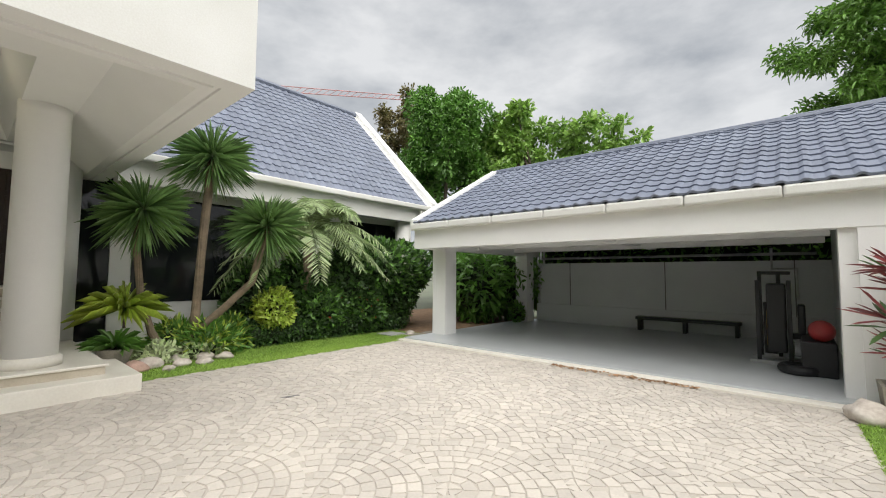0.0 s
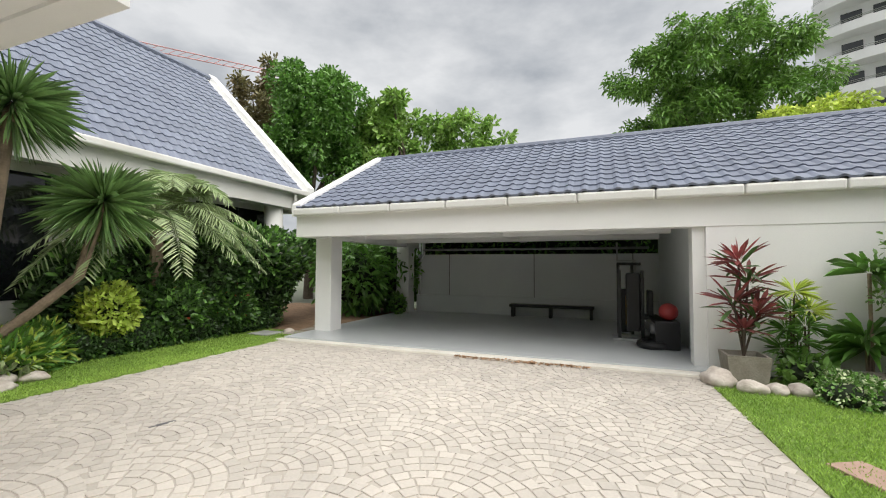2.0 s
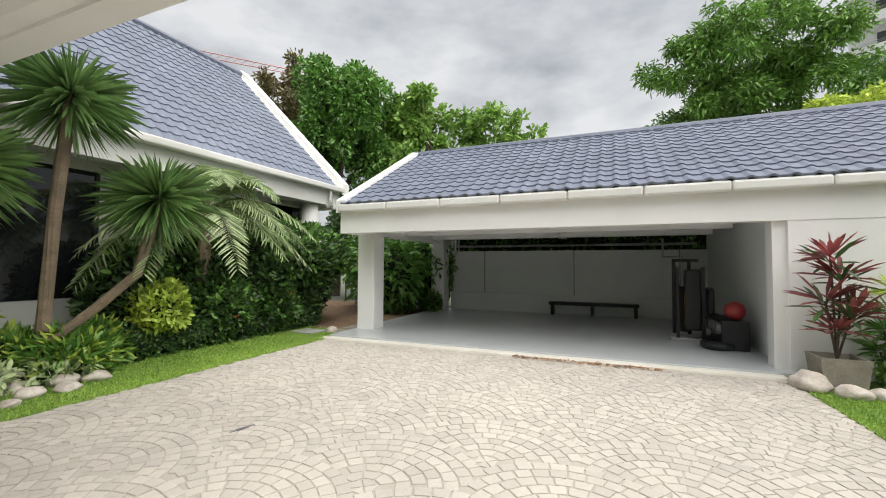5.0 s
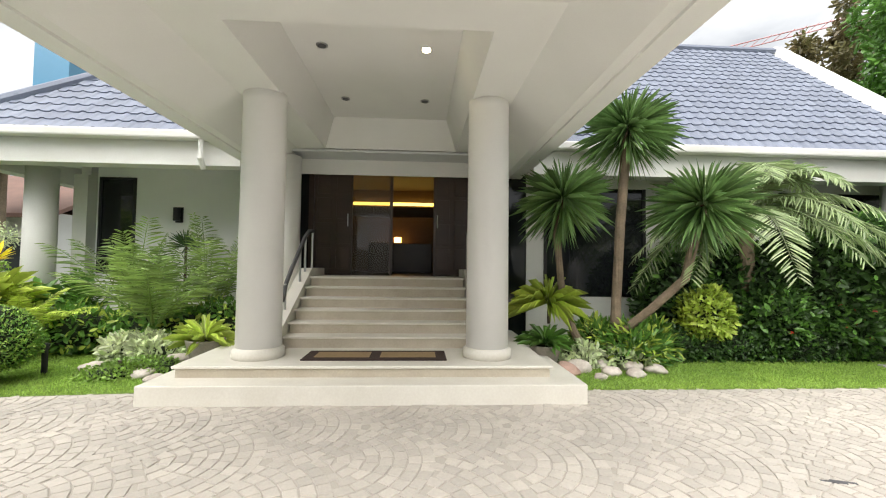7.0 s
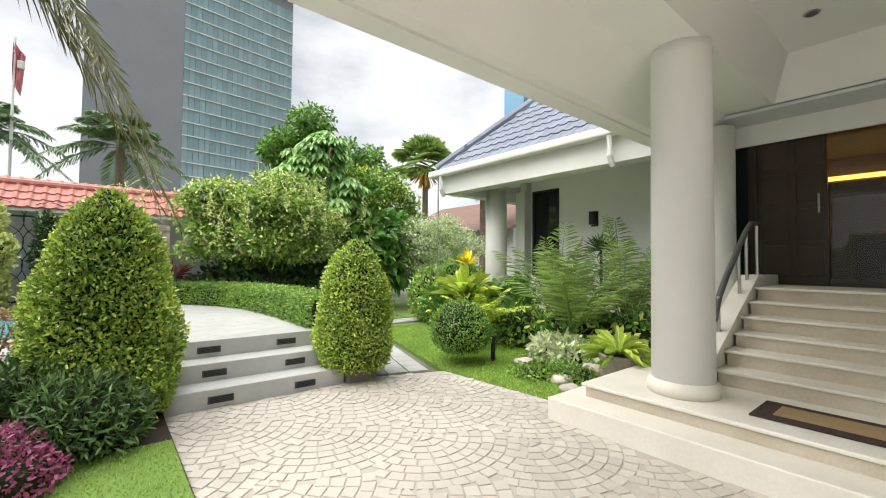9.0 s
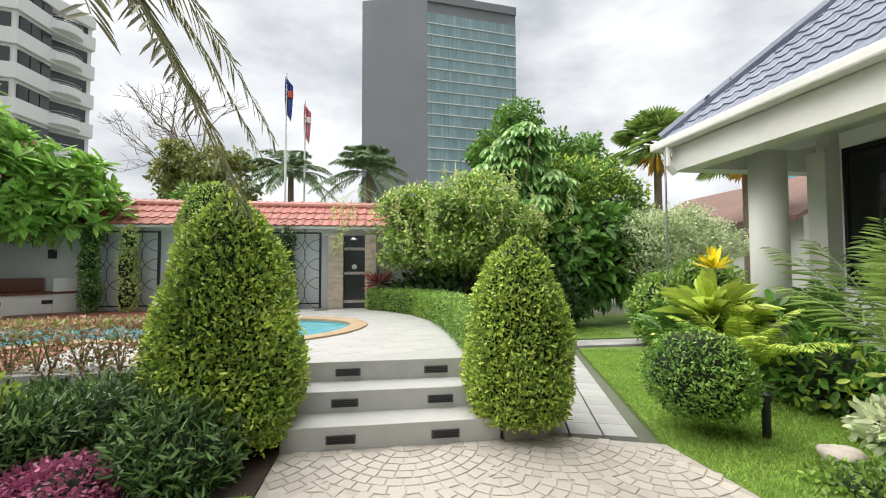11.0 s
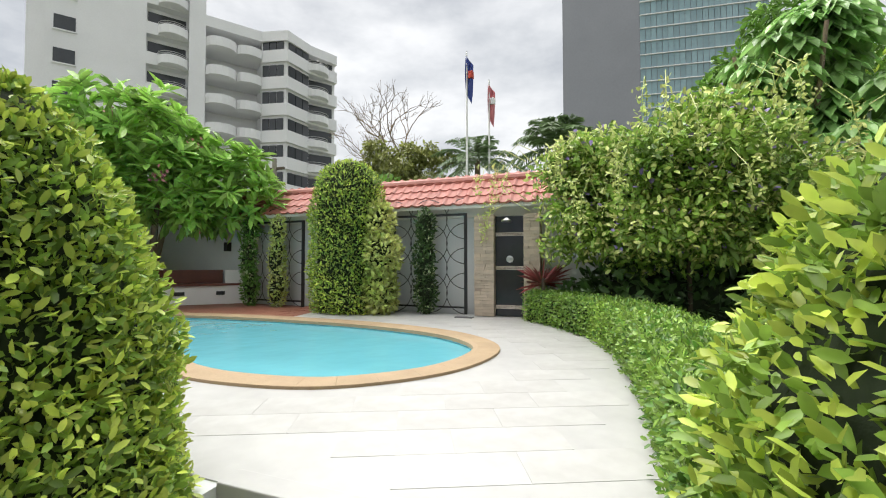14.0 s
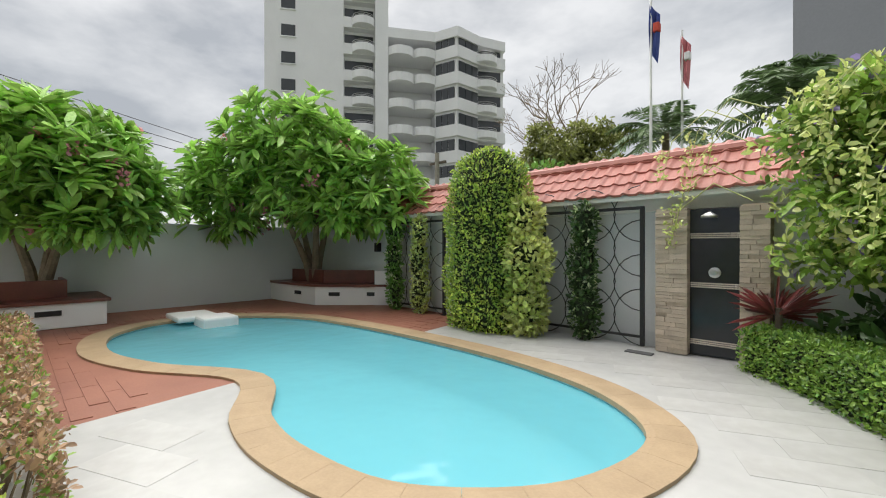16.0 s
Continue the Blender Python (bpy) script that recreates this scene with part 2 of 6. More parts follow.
def lathe(profile, seg=24, cx=0.0, cy=0.0):
    bm = bmesh.new()
    rings = [[bm.verts.new((cx + r * math.cos(2 * math.pi * i / seg), cy + r * math.sin(2 * math.pi * i / seg), z)) for i in range(seg)] for r, z in profile]
    for a, b in zip(rings, rings[1:]):
        for i in range(seg):
            bm.faces.new((a[i], a[(i + 1) % seg], b[(i + 1) % seg], b[i]))
    bm.faces.new(rings[0][::-1])
    bm.faces.new(rings[-1])
    return bm


def tube(points, radii, seg=8, bm=None):
    bm = bm or bmesh.new()
    pts = [Vector(p) for p in points]
    if not hasattr(radii, "__len__"):
        radii = [radii] * len(pts)
    rings = []
    for i, p in enumerate(pts):
        d = (pts[min(i + 1, len(pts) - 1)] - pts[max(i - 1, 0)]).normalized()
        q = d.to_track_quat("Z", "Y")
        rings.append([bm.verts.new(p + q @ Vector((radii[i] * math.cos(2 * math.pi * k / seg), radii[i] * math.sin(2 * math.pi * k / seg), 0))) for k in range(seg)])
    for a, b in zip(rings, rings[1:]):
        for k in range(seg):
            bm.faces.new((a[k], a[(k + 1) % seg], b[(k + 1) % seg], b[k]))
    bm.faces.new(rings[0][::-1])
    bm.faces.new(rings[-1])
    return bm


def setting(name, bm, material, label, category, smooth=False):
    return tagged(part(name, bm, material, smooth=smooth), label, category, kind="structure")


# ---- ground ----
bm = bmesh.new()
bmesh.ops.create_grid(bm, x_segments=1, y_segments=1, size=1500)
bmesh.ops.translate(bm, verts=bm.verts, vec=(0, 0, -0.06))
setting("ground", bm, EARTH, "wide level ground around the property", "ground")
setting("pavement", prism([(-6.38, -2.9), (-6.2, -4.9), (-5.2, -5.25), (-2.9, -5.25), (-2.9, -2.6), (6, -2.6), (6, 1.5), (1.9, 2.2), (1.12, 3.4), (1.0, 6.95), (-6.4, 7.3)], -0.05, -0.004), JOINT,
        "courtyard bed of sandy joints under cream cobbles", "pavement")


def sheet(name, poly, z, material, label, category):
    return setting(name, prism(poly, -0.055, z), material, label, category)


sheet("lawn_north", [(-9.4, 1.2), (-6.38, 1.2), (-6.4, 7.3), (-6.45, 8.0), (-9.4, 8.0)], 0.0, TURF, "fresh green lawn strip beside the cobbles", "lawn")
sheet("lawn_east", [(1.02, 6.95), (1.14, 3.4), (1.92, 2.22), (6, 1.52), (6, 7.2), (1.02, 7.2)], 0.0, TURF, "fresh green lawn with pink stepping pavers", "lawn")
sheet("lawn_south", [(-10.4, -2.5), (-10.4, -9.0), (-7.4, -9.0), (-6.2, -4.92), (-6.4, -2.5)], 0.0, TURF, "small green lawn beside the entrance steps", "lawn")
sheet("lawn_far", [(-12, -14), (-5, -14), (-4.9, -11), (-5.2, -9.95), (-12, -9.95)], 0.0, TURF, "shaded lawn under the tall shrubs", "lawn")
sheet("garden_bed_1", [(-12, 8.0), (-6.45, 8.0), (-6.45, 14), (-12, 14)], 0.01, LITTER, "bed strewn with brown fallen leaves", "garden bed")
sheet("garden_bed_2", [(-2.9, -5.25), (-2.9, -2.6), (6, -2.6), (6, -5.8), (-2.9, -5.8)], 0.02, SOIL, "dark soil of the raised planting bed", "garden bed")

sheet("lawn_bed_edge", [(-2.89, -4.5), (-2.89, -2.65), (-1.9, -2.65), (-1.9, -4.5)][::-1], 0.026, TURF, "bright grass patch at the paving edge", "lawn")

# ---- house: entrance ----
# risers are a darker beige than the stone treads
RISER = mat("darker_stone_riser", (0.60, 0.54, 0.44), 0.5, (0.47, 0.41, 0.32), 3, 40, 0.06)
st = thing("entrance_steps", "broad cream stone entrance steps with rounded platform edges", "steps", kind="structure")
part("platform", box(-9.7, -5.87, -2.88, 1.92, -0.05, 0.21, 0.012), STONE, st)
part("platform", box(-9.7, -6.2, -2.66, 1.6, 0.2, 0.31, 0.01), RISER, st, "darker beige stone riser course")
part("platform_slab", box(-9.7, -6.17, -2.69, 1.63, 0.31, 0.345, 0.01), STONE, st, "polished cream stone slab")
NST = 6
RISE = (1.28 - 0.345) / NST
for i in range(NST):
    z = 0.345 + RISE * i
    x = -7.2 - 0.28 * i
    part("riser", box(-9.7, x, -1.8, 0.82, z, z + RISE - 0.03), RISER, st)
    part("tread", box(-9.7 if i == NST - 1 else x - 0.32, x + 0.025, -1.82, 0.84, z + RISE - 0.03, z + RISE, 0.008), STONE, st)
for y0, y1 in ((-2.02, -1.825), (0.845, 1.04)):
    bm = bmesh.new()
    prof = [(-7.05, 0.345), (-7.05, 0.52), (-8.75, 1.42), (-9.7, 1.42), (-9.7, 0.345)]
    a = [bm.verts.new((x, y0, z)) for x, z in prof]
    b = [bm.verts.new((x, y1, z)) for x, z in prof]
    bm.faces.new(a), bm.faces.new(b[::-1])
    for i in range(5):
        bm.faces.new((a[i], b[i], b[(i + 1) % 5], a[(i + 1) % 5]))
    bmesh.ops.recalc_face_normals(bm, faces=bm.faces)
    part("stringer", bm, STONE, st)
for y in (-1.92, 0.94):
    rail = thing("handrail", "curved dark steel handrail beside the entrance stair", "handrail", "stair handrails")
    part("rail", tube([(-7.5, y, 0.95), (-7.65, y, 1.2), (-7.9, y, 1.42), (-8.6, y, 1.95), (-8.85, y, 2.08), (-9.15, y, 2.1)], 0.032, 10), PVC, rail, "dark rounded rail")
    for x, z0, z1 in ((-7.62, 0.82, 1.2), (-8.35, 1.2, 1.78), (-8.65, 1.36, 1.98), (-9.1, 1.42, 2.1)):
        part("post", tube([(x, y, z0), (x, y, z1)], 0.02, 8), STEEL, rail)

for y in (YC - 1.43, YC + 1.43):
    c = thing("column", "round white plastered column carrying the entrance canopy", "column", "entrance columns", (-6.68, y, 0.345), "structure")
    part("base", lathe([(0.31, 0), (0.31, 0.1), (0.285, 0.12), (0.28, 0.13)], 32), STONE, c, "cream stone base ring", True)
    part("shaft", lathe([(0.27, 0.125), (0.26, 3.16), (0.26, 3.3)], 32), WHITE, c, "", True)
for y in (-2.42, 1.42):
    c = thing("column", "round white column beside the dark entrance doors", "column", "rear columns", (-9.15, y, 0.2), "structure")
    part("shaft", lathe([(0.25, 0), (0.25, 3.28)], 28), WHITE, c, "", True)

# canopy: stepped shell, rim lowest, coffer highest
cn = thing("entrance_canopy", "massive white entrance canopy with a coffered underside", "canopy", kind="structure")


def ring(bm, r0, r1):
    """Four quads between two rectangles (x0, x1, half width, z), the first outside."""
    v = []
    for x0, x1, h, z in (r0, r1):
        v.append([bm.verts.new(p) for p in ((x0, YC - h, z), (x1, YC - h, z), (x1, YC + h, z), (x0, YC + h, z))])
    for i in range(4):
        bm.faces.new((v[0][i], v[0][(i + 1) % 4], v[1][(i + 1) % 4], v[1][i]))
    return bm


R = [(-9.64, -3.3, 2.58, 3.27), (-9.63, -3.52, 2.36, 3.27), (-9.63, -3.525, 2.355, 3.295), (-9.62, -3.57, 2.31, 3.295), (-9.62, -3.575, 2.305, 3.27), (-9.61, -3.7, 2.2, 3.275),
     (-9.575, -4.55, 1.72, 3.62), (-9.0, -5.0, 1.2, 3.62), (-8.75, -5.35, 1.0, 4.12)]
bm = bmesh.new()
for a, b in zip(R, R[1:]):
    ring(bm, a, b)
part("soffit", bm, WHITE, cn, "white sloping soffit")
part("coffer_ceiling", box(-8.85, -5.25, YC - 1.1, YC + 1.1, 4.12, 4.2), WHITE, cn)
for x0, x1, y0, y1 in ((-3.42, -3.3, YC - 2.58, YC + 2.58), (-9.55, -3.42, YC - 2.58, YC - 2.46), (-9.55, -3.42, YC + 2.46, YC + 2.58)):
    part("fascia", box(x0, x1, y0, y1, 3.272, 5.1, 0.004), WHITE2, cn)
part("roof_slab", box(-9.55, -3.42, YC - 2.46, YC + 2.46, 4.9, 5.0), WHITE2, cn)
LAMPON = glow("lamp_glow", (1, 0.82, 0.5), 30)
for i, (x, y) in enumerate(((-6.3, -1.15), (-6.3, 0.1), (-7.9, -1.15), (-7.9, 0.1))):
    d = thing("downlight", "lit recessed round downlight" if i == 1 else "unlit recessed round downlight with chrome ring", "downlight", "canopy downlights", (x, y, 4.12))
    part("ring", lathe([(0.07, -0.012), (0.07, 0.0)], 20), STEEL, d, "chrome ring")
    part("lens", lathe([(0.05, -0.018), (0.05, -0.012)], 16), LAMPON if i == 1 else PVC, d)

# ---- house: walls, doors and wings ----
setting("wall_entrance_lintel", box(-9.95, -9.56, -3.2, 2.2, 3.6, 5.0), WHITE, "white wall over the entrance doors", "wall")
dr = thing("door_1", "dark carved wooden double entrance doors, standing open in the middle", "door", kind="structure")
part("frame", box(-9.8, -9.66, -2.15, -2.05, 1.28, 3.6), WOOD, dr)
part("frame", box(-9.8, -9.66, 1.05, 1.15, 1.28, 3.6), WOOD, dr)
part("frame", box(-9.8, -9.66, -2.05, 1.05, 3.52, 3.6), WOOD, dr)
for y0, y1 in ((-2.05, -1.3), (0.32, 1.05)):
    leaf = part("door_leaf", box(-9.78, -9.71, y0, y1, 1.285, 3.52, 0.004), WOOD, dr)
    for k in range(4):
        for j in range(2):
            w = (y1 - y0) / 2
            part("panel", box(-9.712, -9.695, y0 + w * j + 0.06, y0 + w * (j + 1) - 0.04, 1.4 + 0.5 * k, 1.82 + 0.5 * k, 0.008), WOOD, leaf)
    part("handle", tube([(-9.66, y1 - 0.08 if y0 < -1 else y0 + 0.08, 2.25), (-9.66, y1 - 0.08 if y0 < -1 else y0 + 0.08, 2.5)], 0.012), STEEL, leaf, "steel handle")
part("glass_leaf", box(-9.76, -9.75, -1.3, -0.52, 1.285, 3.52), CLEAR, dr, "clear glass leaf")
part("glass_frame", box(-9.78, -9.73, -0.56, -0.5, 1.285, 3.52), WOOD, dr)
part("sidelight", box(-9.78, -9.72, -1.36, -1.3, 1.285, 3.52), WOOD, dr)
# hall behind the doors
hall = thing("entrance_hall", "dim entrance hall with a warm cove light", "hall", kind="structure")
# the hall's dimness is put into this dark brown wall colour
DIM = mat("dimmed_hall_wall", (0.11, 0.07, 0.04), 0.5)
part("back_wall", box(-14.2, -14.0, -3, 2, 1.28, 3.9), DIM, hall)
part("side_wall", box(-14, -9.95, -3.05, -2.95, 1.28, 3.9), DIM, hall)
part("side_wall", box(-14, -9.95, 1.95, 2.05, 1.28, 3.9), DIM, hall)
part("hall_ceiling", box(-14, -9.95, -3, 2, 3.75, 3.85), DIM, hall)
part("hall_floor", box(-14.2, -9.7, -3, 2, 1.18, 1.279), WOOD, hall)
part("cove", box(-13.9, -13.8, -2.6, 1.6, 3.28, 3.36), glow("cove_glow", (1, 0.62, 0.12), 1.8), hall, "glowing yellow cove strip")
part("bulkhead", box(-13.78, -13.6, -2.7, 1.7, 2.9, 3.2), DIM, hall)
part("console", box(-13.7, -13.2, -1.4, 0.4, 1.28, 2.1, 0.01), WOOD, hall)
part("hall_lamp", box(-13.7, -13.6, -0.7, -0.5, 2.15, 2.3), glow("lamp_warm", (1, 0.45, 0.1), 5), hall, "small warm lamp")

setting("wall_north", box(-9.9, -9.6, 2.2, 10.3, 0, 4.2), WHITE2, "long white house wall behind the palms", "wall")
setting("wall_south", box(-10.9, -10.6, -6.86, -3.2, 0, 4.2), WHITE, "white house wall beside the shrubs", "wall")
setting("wall_south_return", box(-10.6, -9.6, -3.4, -3.2, 0, 4.2), GREYWALL, "grey return wall beside the entrance", "wall")
setting("wall_entrance_side", box(-9.9, -9.65, 1.15, 2.2, 0, 3.6), GLASS, "dark glazed wall beside the entrance", "wall")
setting("wall_entrance_side_2", box(-9.9, -9.65, -3.2, -2.15, 0, 3.6), GLASS, "dark glazed wall beside the entrance column", "wall")
setting("wall_gable", box(-16.5, -9.9, 10.0, 10.3, 0, 4.2), WHITE2, "white gable end wall of the house", "wall")
setting("wall_porch_back", box(-14, -10.6, -7.2, -7.0, 0, 4.2), WHITE2, "white wall at the back of the porch", "wall")
w = thing("window_2", "tall dark window in the white house wall", "window", kind="structure")
part("pane", box(-10.6, -10.59, -6.75, -6.1, 1.3, 3.25), GLASS, w)
for a in ((-6.8, -6.75, 1.3, 3.25), (-6.1, -6.05, 1.3, 3.25), (-6.8, -6.05, 3.25, 3.3), (-6.8, -6.05, 1.25, 1.3)):
    part("frame", box(-10.62, -10.56, *a), BLACK, w)
w = thing("window_3", "dark shaded windows behind the palms", "window", kind="structure")
part("pane", box(-9.6, -9.59, 2.6, 4.6, 0.9, 3.1), GLASS, w)
part("pane", box(-9.6, -9.59, 7.6, 10.0, 1.2, 3.1), GLASS, w)
for y in (2.55, 4.6, 7.55, 10.0):
    part("frame", box(-9.61, -9.56, y, y + 0.06, 0.9, 3.1), BLACK, w)
lm = thing("wall_lamp", "small black up-and-down wall lamp", "wall lamp")
part("back_plate", box(-10.6, -10.58, -5.22, -5.06, 2.35, 2.68, 0.004), BLACK, lm)
part("shade", lathe([(0.07, 2.38), (0.07, 2.66)], 14, -10.49, -5.14), BLACK, lm)
for x, y in ((-9.75, -7.25), (-9.1, 9.6)):
    c = thing("column", "round white column carrying the house eave", "column", "porch columns", (x, y, 0), "structure")
    part("shaft", lathe([(0.26, 0), (0.25, 3.3)], 24), WHITE2, c, "", True)
setting("pillar", box(-10.75, -10.35, -7.15, -6.87, 0, 3.3), WHITE2, "square white porch pillar", "column")


# ---- roofs ----
def tile_bm(w, d):
    """One interlocking roof tile with a rolled crown and a thick lower lip; x across, y up the slope."""
    bm = bmesh.new()
    prof = [(0, 0.01), (0.12, 0.0), (0.55, 0.0), (0.66, 0.014), (0.78, 0.027), (0.92, 0.022), (1.02, 0.01)]
    lip = [bm.verts.new((x * w, -0.02, z - 0.012)) for x, z in prof]
    low = [bm.verts.new((x * w, -0.02, z + 0.022)) for x, z in prof]
    top = [bm.verts.new((x * w, d, z)) for x, z in prof]
    for i in range(len(prof) - 1):
        bm.faces.new((low[i], low[i + 1], top[i + 1], top[i]))
        bm.faces.new((lip[i], lip[i + 1], low[i + 1], low[i]))
    return bm


def roof(name, parent, origin, along, up, length, rise, keep=None, material=TILE, joined=TILES, w=0.25, d=0.29, count=0):
    """Tiles over a slope: origin at the eave, along and up unit vectors."""
    along, up = Vector(along).normalized(), Vector(up).normalized()
    nrm = along.cross(up)
    nx, ny = int(length / w), int(rise / d) + 1
    one = tile_bm(w, d)
    me = bpy.data.meshes.new("roof_tile")
    one.to_mesh(me)
    one.free()
    me.materials.append(material)
    vs = np.array([v.co for v in me.vertices])
    fs = np.array([list(p.vertices) for p in me.polygons])
    V, F, made = [], [], 0
    for j in range(ny):
        for i in range(nx):
            if keep and not keep((i + 0.5) * w, (j + 0.5) * d):
                continue
            o = Vector(origin) + along * (i * w) + up * (j * d)
            m = Matrix((along, up, nrm)).transposed().to_4x4()
            m.translation = o + nrm * (0.02 + 0.004 * noise.noise((i * 3.1, j * 2.7, 0)))
            if made < count:
                t = new("roof_tile", me)
                t.matrix_world = m
                t.parent = parent
                made += 1
            else:
                a = np.array(m)
                V.append(vs @ a[:3, :3].T + a[:3, 3])
                F.append(fs + len(vs) * (len(V) - 1))
    if V:
        big = bpy.data.meshes.new("tiles")
        big.from_pydata(np.concatenate(V).tolist(), [], np.concatenate(F).tolist())
        big.materials.append(joined)
        t = new(name, big)
        t.parent = parent
        tagged(t, kind="stuff")


def slab(pts, thick=0.06):
    """A thin roof board under four or three corners."""
    bm = bmesh.new()
    a = [bm.verts.new(p) for p in pts]
    b = [bm.verts.new((p[0], p[1], p[2] - thick)) for p in pts]
    bm.faces.new(a), bm.faces.new(b[::-1])
    for i in range(len(pts)):
        bm.faces.new((a[i], b[i], b[(i + 1) % len(pts)], a[(i + 1) % len(pts)]))
    bmesh.ops.recalc_face_normals(bm, faces=bm.faces)
    return bm


def beam(p, q, w, h):
    """A bar with upright sides between two points, its top on them."""
    p, q = Vector(p), Vector(q)
    s = Vector((q.y - p.y, p.x - q.x, 0)).normalized() * (w / 2)
    d = Vector((0, 0, h))
    bm = bmesh.new()
    v = [bm.verts.new(c) for c in (p - s, p + s, p + s - d, p - s - d, q - s, q + s, q + s - d, q - s - d)]
    for f in ((0, 1, 2, 3), (7, 6, 5, 4), (0, 4, 5, 1), (1, 5, 6, 2), (2, 6, 7, 3), (3, 7, 4, 0)):
        bm.faces.new([v[i] for i in f])
    bmesh.ops.recalc_face_normals(bm, faces=bm.faces)
    return bm


EX, EZ, RX, RZ, GY = -8.6, 3.72, -12.76, 7.84, 10.45
hr = thing("house_roof", "steep blue-grey tiled house roof with white verges", "roof", kind="structure")
part("roof_board", slab([(EX, 2.1, EZ), (EX, GY, EZ), (RX, GY, RZ), (RX, 2.1, RZ)]), WHITE2, hr)
part("roof_board", slab([(EX, -8.15, EZ), (EX, -3.1, EZ), (RX, -3.1, RZ), (RX, -3.95, RZ)]), WHITE2, hr)
part("roof_board", slab([(-9.6, -3.1, EZ + 0.99), (-9.6, 2.1, EZ + 0.99), (RX, 2.1, RZ), (RX, -3.1, RZ)]), WHITE2, hr)
part("roof_board", slab([(EX, -8.15, EZ), (RX, -3.95, RZ), (-17, -8.15, EZ)]), WHITE2, hr)
part("roof_board", slab([(RX, -3.95, RZ), (RX, GY, RZ), (-17, GY, EZ), (-17, -8.15, EZ)]), WHITE2, hr)
sl = Vector((RX - EX, 0, RZ - EZ))
roof("tiles_north", hr, (EX, 1.9, EZ), (0, 1, 0), sl, GY - 1.9 - 0.1, sl.length)
roof("tiles_middle", hr, (EX, -8.15, EZ), (0, 1, 0), sl, 10.05, sl.length, lambda u, v: u > v * 0.72 and (u < 4.95 or v > 1.6))
sh = Vector((0, 4.2, RZ - EZ))
roof("tiles_hip", hr, (-17, -8.15, EZ), (1, 0, 0), sh, 8.4, sh.length, lambda u, v: v * 0.72 < u < 8.4 - v * 0.72)
part("hip_cap", tube([(EX, -8.15, EZ + 0.08), (RX, -3.95, RZ + 0.08)], 0.1, 8), TILE, hr)
part("ridge_cap", tube([(RX, -3.95, RZ + 0.05), (RX, GY, RZ + 0.05)], 0.1, 8), TILE, hr)
part("verge", beam((EX + 0.08, GY + 0.05, EZ + 0.14), (RX, GY + 0.05, RZ + 0.2), 0.3, 0.34), WHITE, hr, "white verge board")
part("eave_beam", box(EX - 0.45, EX - 0.12, 2.1, GY, 3.18, 3.6), WHITE2, hr, "white eave beam")
part("eave_beam", box(EX - 0.45, EX - 0.12, -8.05, -3.1, 3.18, 3.6), WHITE2, hr)
part("eave_beam", box(-14, EX - 0.45, -8.05, -7.75, 3.18, 3.6), WHITE2, hr)
part("gable_beam", box(-13, EX - 0.1, GY - 0.3, GY, 3.1, 3.6), WHITE2, hr)
part("gable_wall", slab([(EX - 0.4, GY - 0.2, 3.5), (RX, GY - 0.2, RZ - 0.2), (-16.5, GY - 0.2, 3.5)], 0.02), WHITE2, hr)
part("soffit", box(-10.9, EX - 0.4, -8.05, GY - 0.2, 3.56, 3.6), GREYWALL, hr)
for y0, y1 in ((2.1, GY), (-8.2, -3.1)):
    part("gutter", box(EX - 0.1, EX + 0.1, y0, y1, EZ - 0.13, EZ + 0.02, 0.03), WHITE2, hr, "white rounded gutter")
part("gutter", box(-14, EX + 0.1, -8.35, -8.17, EZ - 0.13, EZ + 0.02, 0.03), WHITE2, hr)
for x, y in ((EX + 0.02, -3.7), (EX + 0.02, -7.95), (EX, 9.9)):
    part("downpipe", tube([(x, y, EZ - 0.1), (x, y, EZ - 0.45), (x - 0.1, y, EZ - 0.6)], 0.05, 8), WHITE2, hr)

# ---- garage ----
gx0, gx1 = -6.39, 0.98
setting("garage_floor", box(-6.45, 1.2, 7.15, 13.0, -0.05, 0.055, 0.01), EPOXY, "smooth pale grey garage floor", "floor")
setting("kerb", box(-6.5, 1.0, 6.93, 7.15, -0.05, 0.03, 0.008), STONE, "cream stone edge along the garage floor", "kerb")
for i, (x, y) in enumerate(((-6.39, 8.06), (-6.39, 12.06))):
    c = setting("column_garage", box(x, x + 0.42, y, y + 0.42, 0.0, 2.6, 0.008), WHITE, "square white garage column", "column")
setting("beam_front", box(-6.35, 3.85, 7.35, 7.6, 2.12, 2.62, 0.006), WHITE, "deep white beam over the garage opening", "beam")
setting("beam_side", box(-6.35, -6.05, 7.6, 13.0, 2.12, 2.6), WHITE, "white beam along the garage side", "beam")
for y in (9.6, 11.4):
    setting("beam_inner", box(-6.05, 1.0, y, y + 0.2, 2.2, 2.6), WHITE, "white ceiling beam in the garage", "beam")
setting("beam_inner", box(-2.6, -2.4, 7.6, 12.9, 2.25, 2.6), WHITE, "white ceiling beam in the garage", "beam")
setting("wall_garage_right", box(1.15, 1.35, 7.6, 13.0, 0, 2.6), GREYWALL, "side wall inside the garage", "wall")
setting("wall_garage_jamb", box(0.98, 1.15, 7.42, 7.7, 0, 2.12), WHITE, "white jamb of the garage opening", "wall")
setting("wall_garage_front", box(1.15, 3.85, 7.36, 7.6, 0, 2.12), WHITE, "white front wall beside the garage opening", "wall")
setting("wall_garage_back", box(-6.0, 1.35, 12.85, 13.05, 0, 1.9), GREYWALL, "grey back wall of the garage below an open strip", "wall")
setting("trim_garage_back", box(-6.0, 1.15, 12.74, 12.85, 0.055, 0.6, 0.01), GREYWALL, "raised plinth along the garage back wall", "trim")
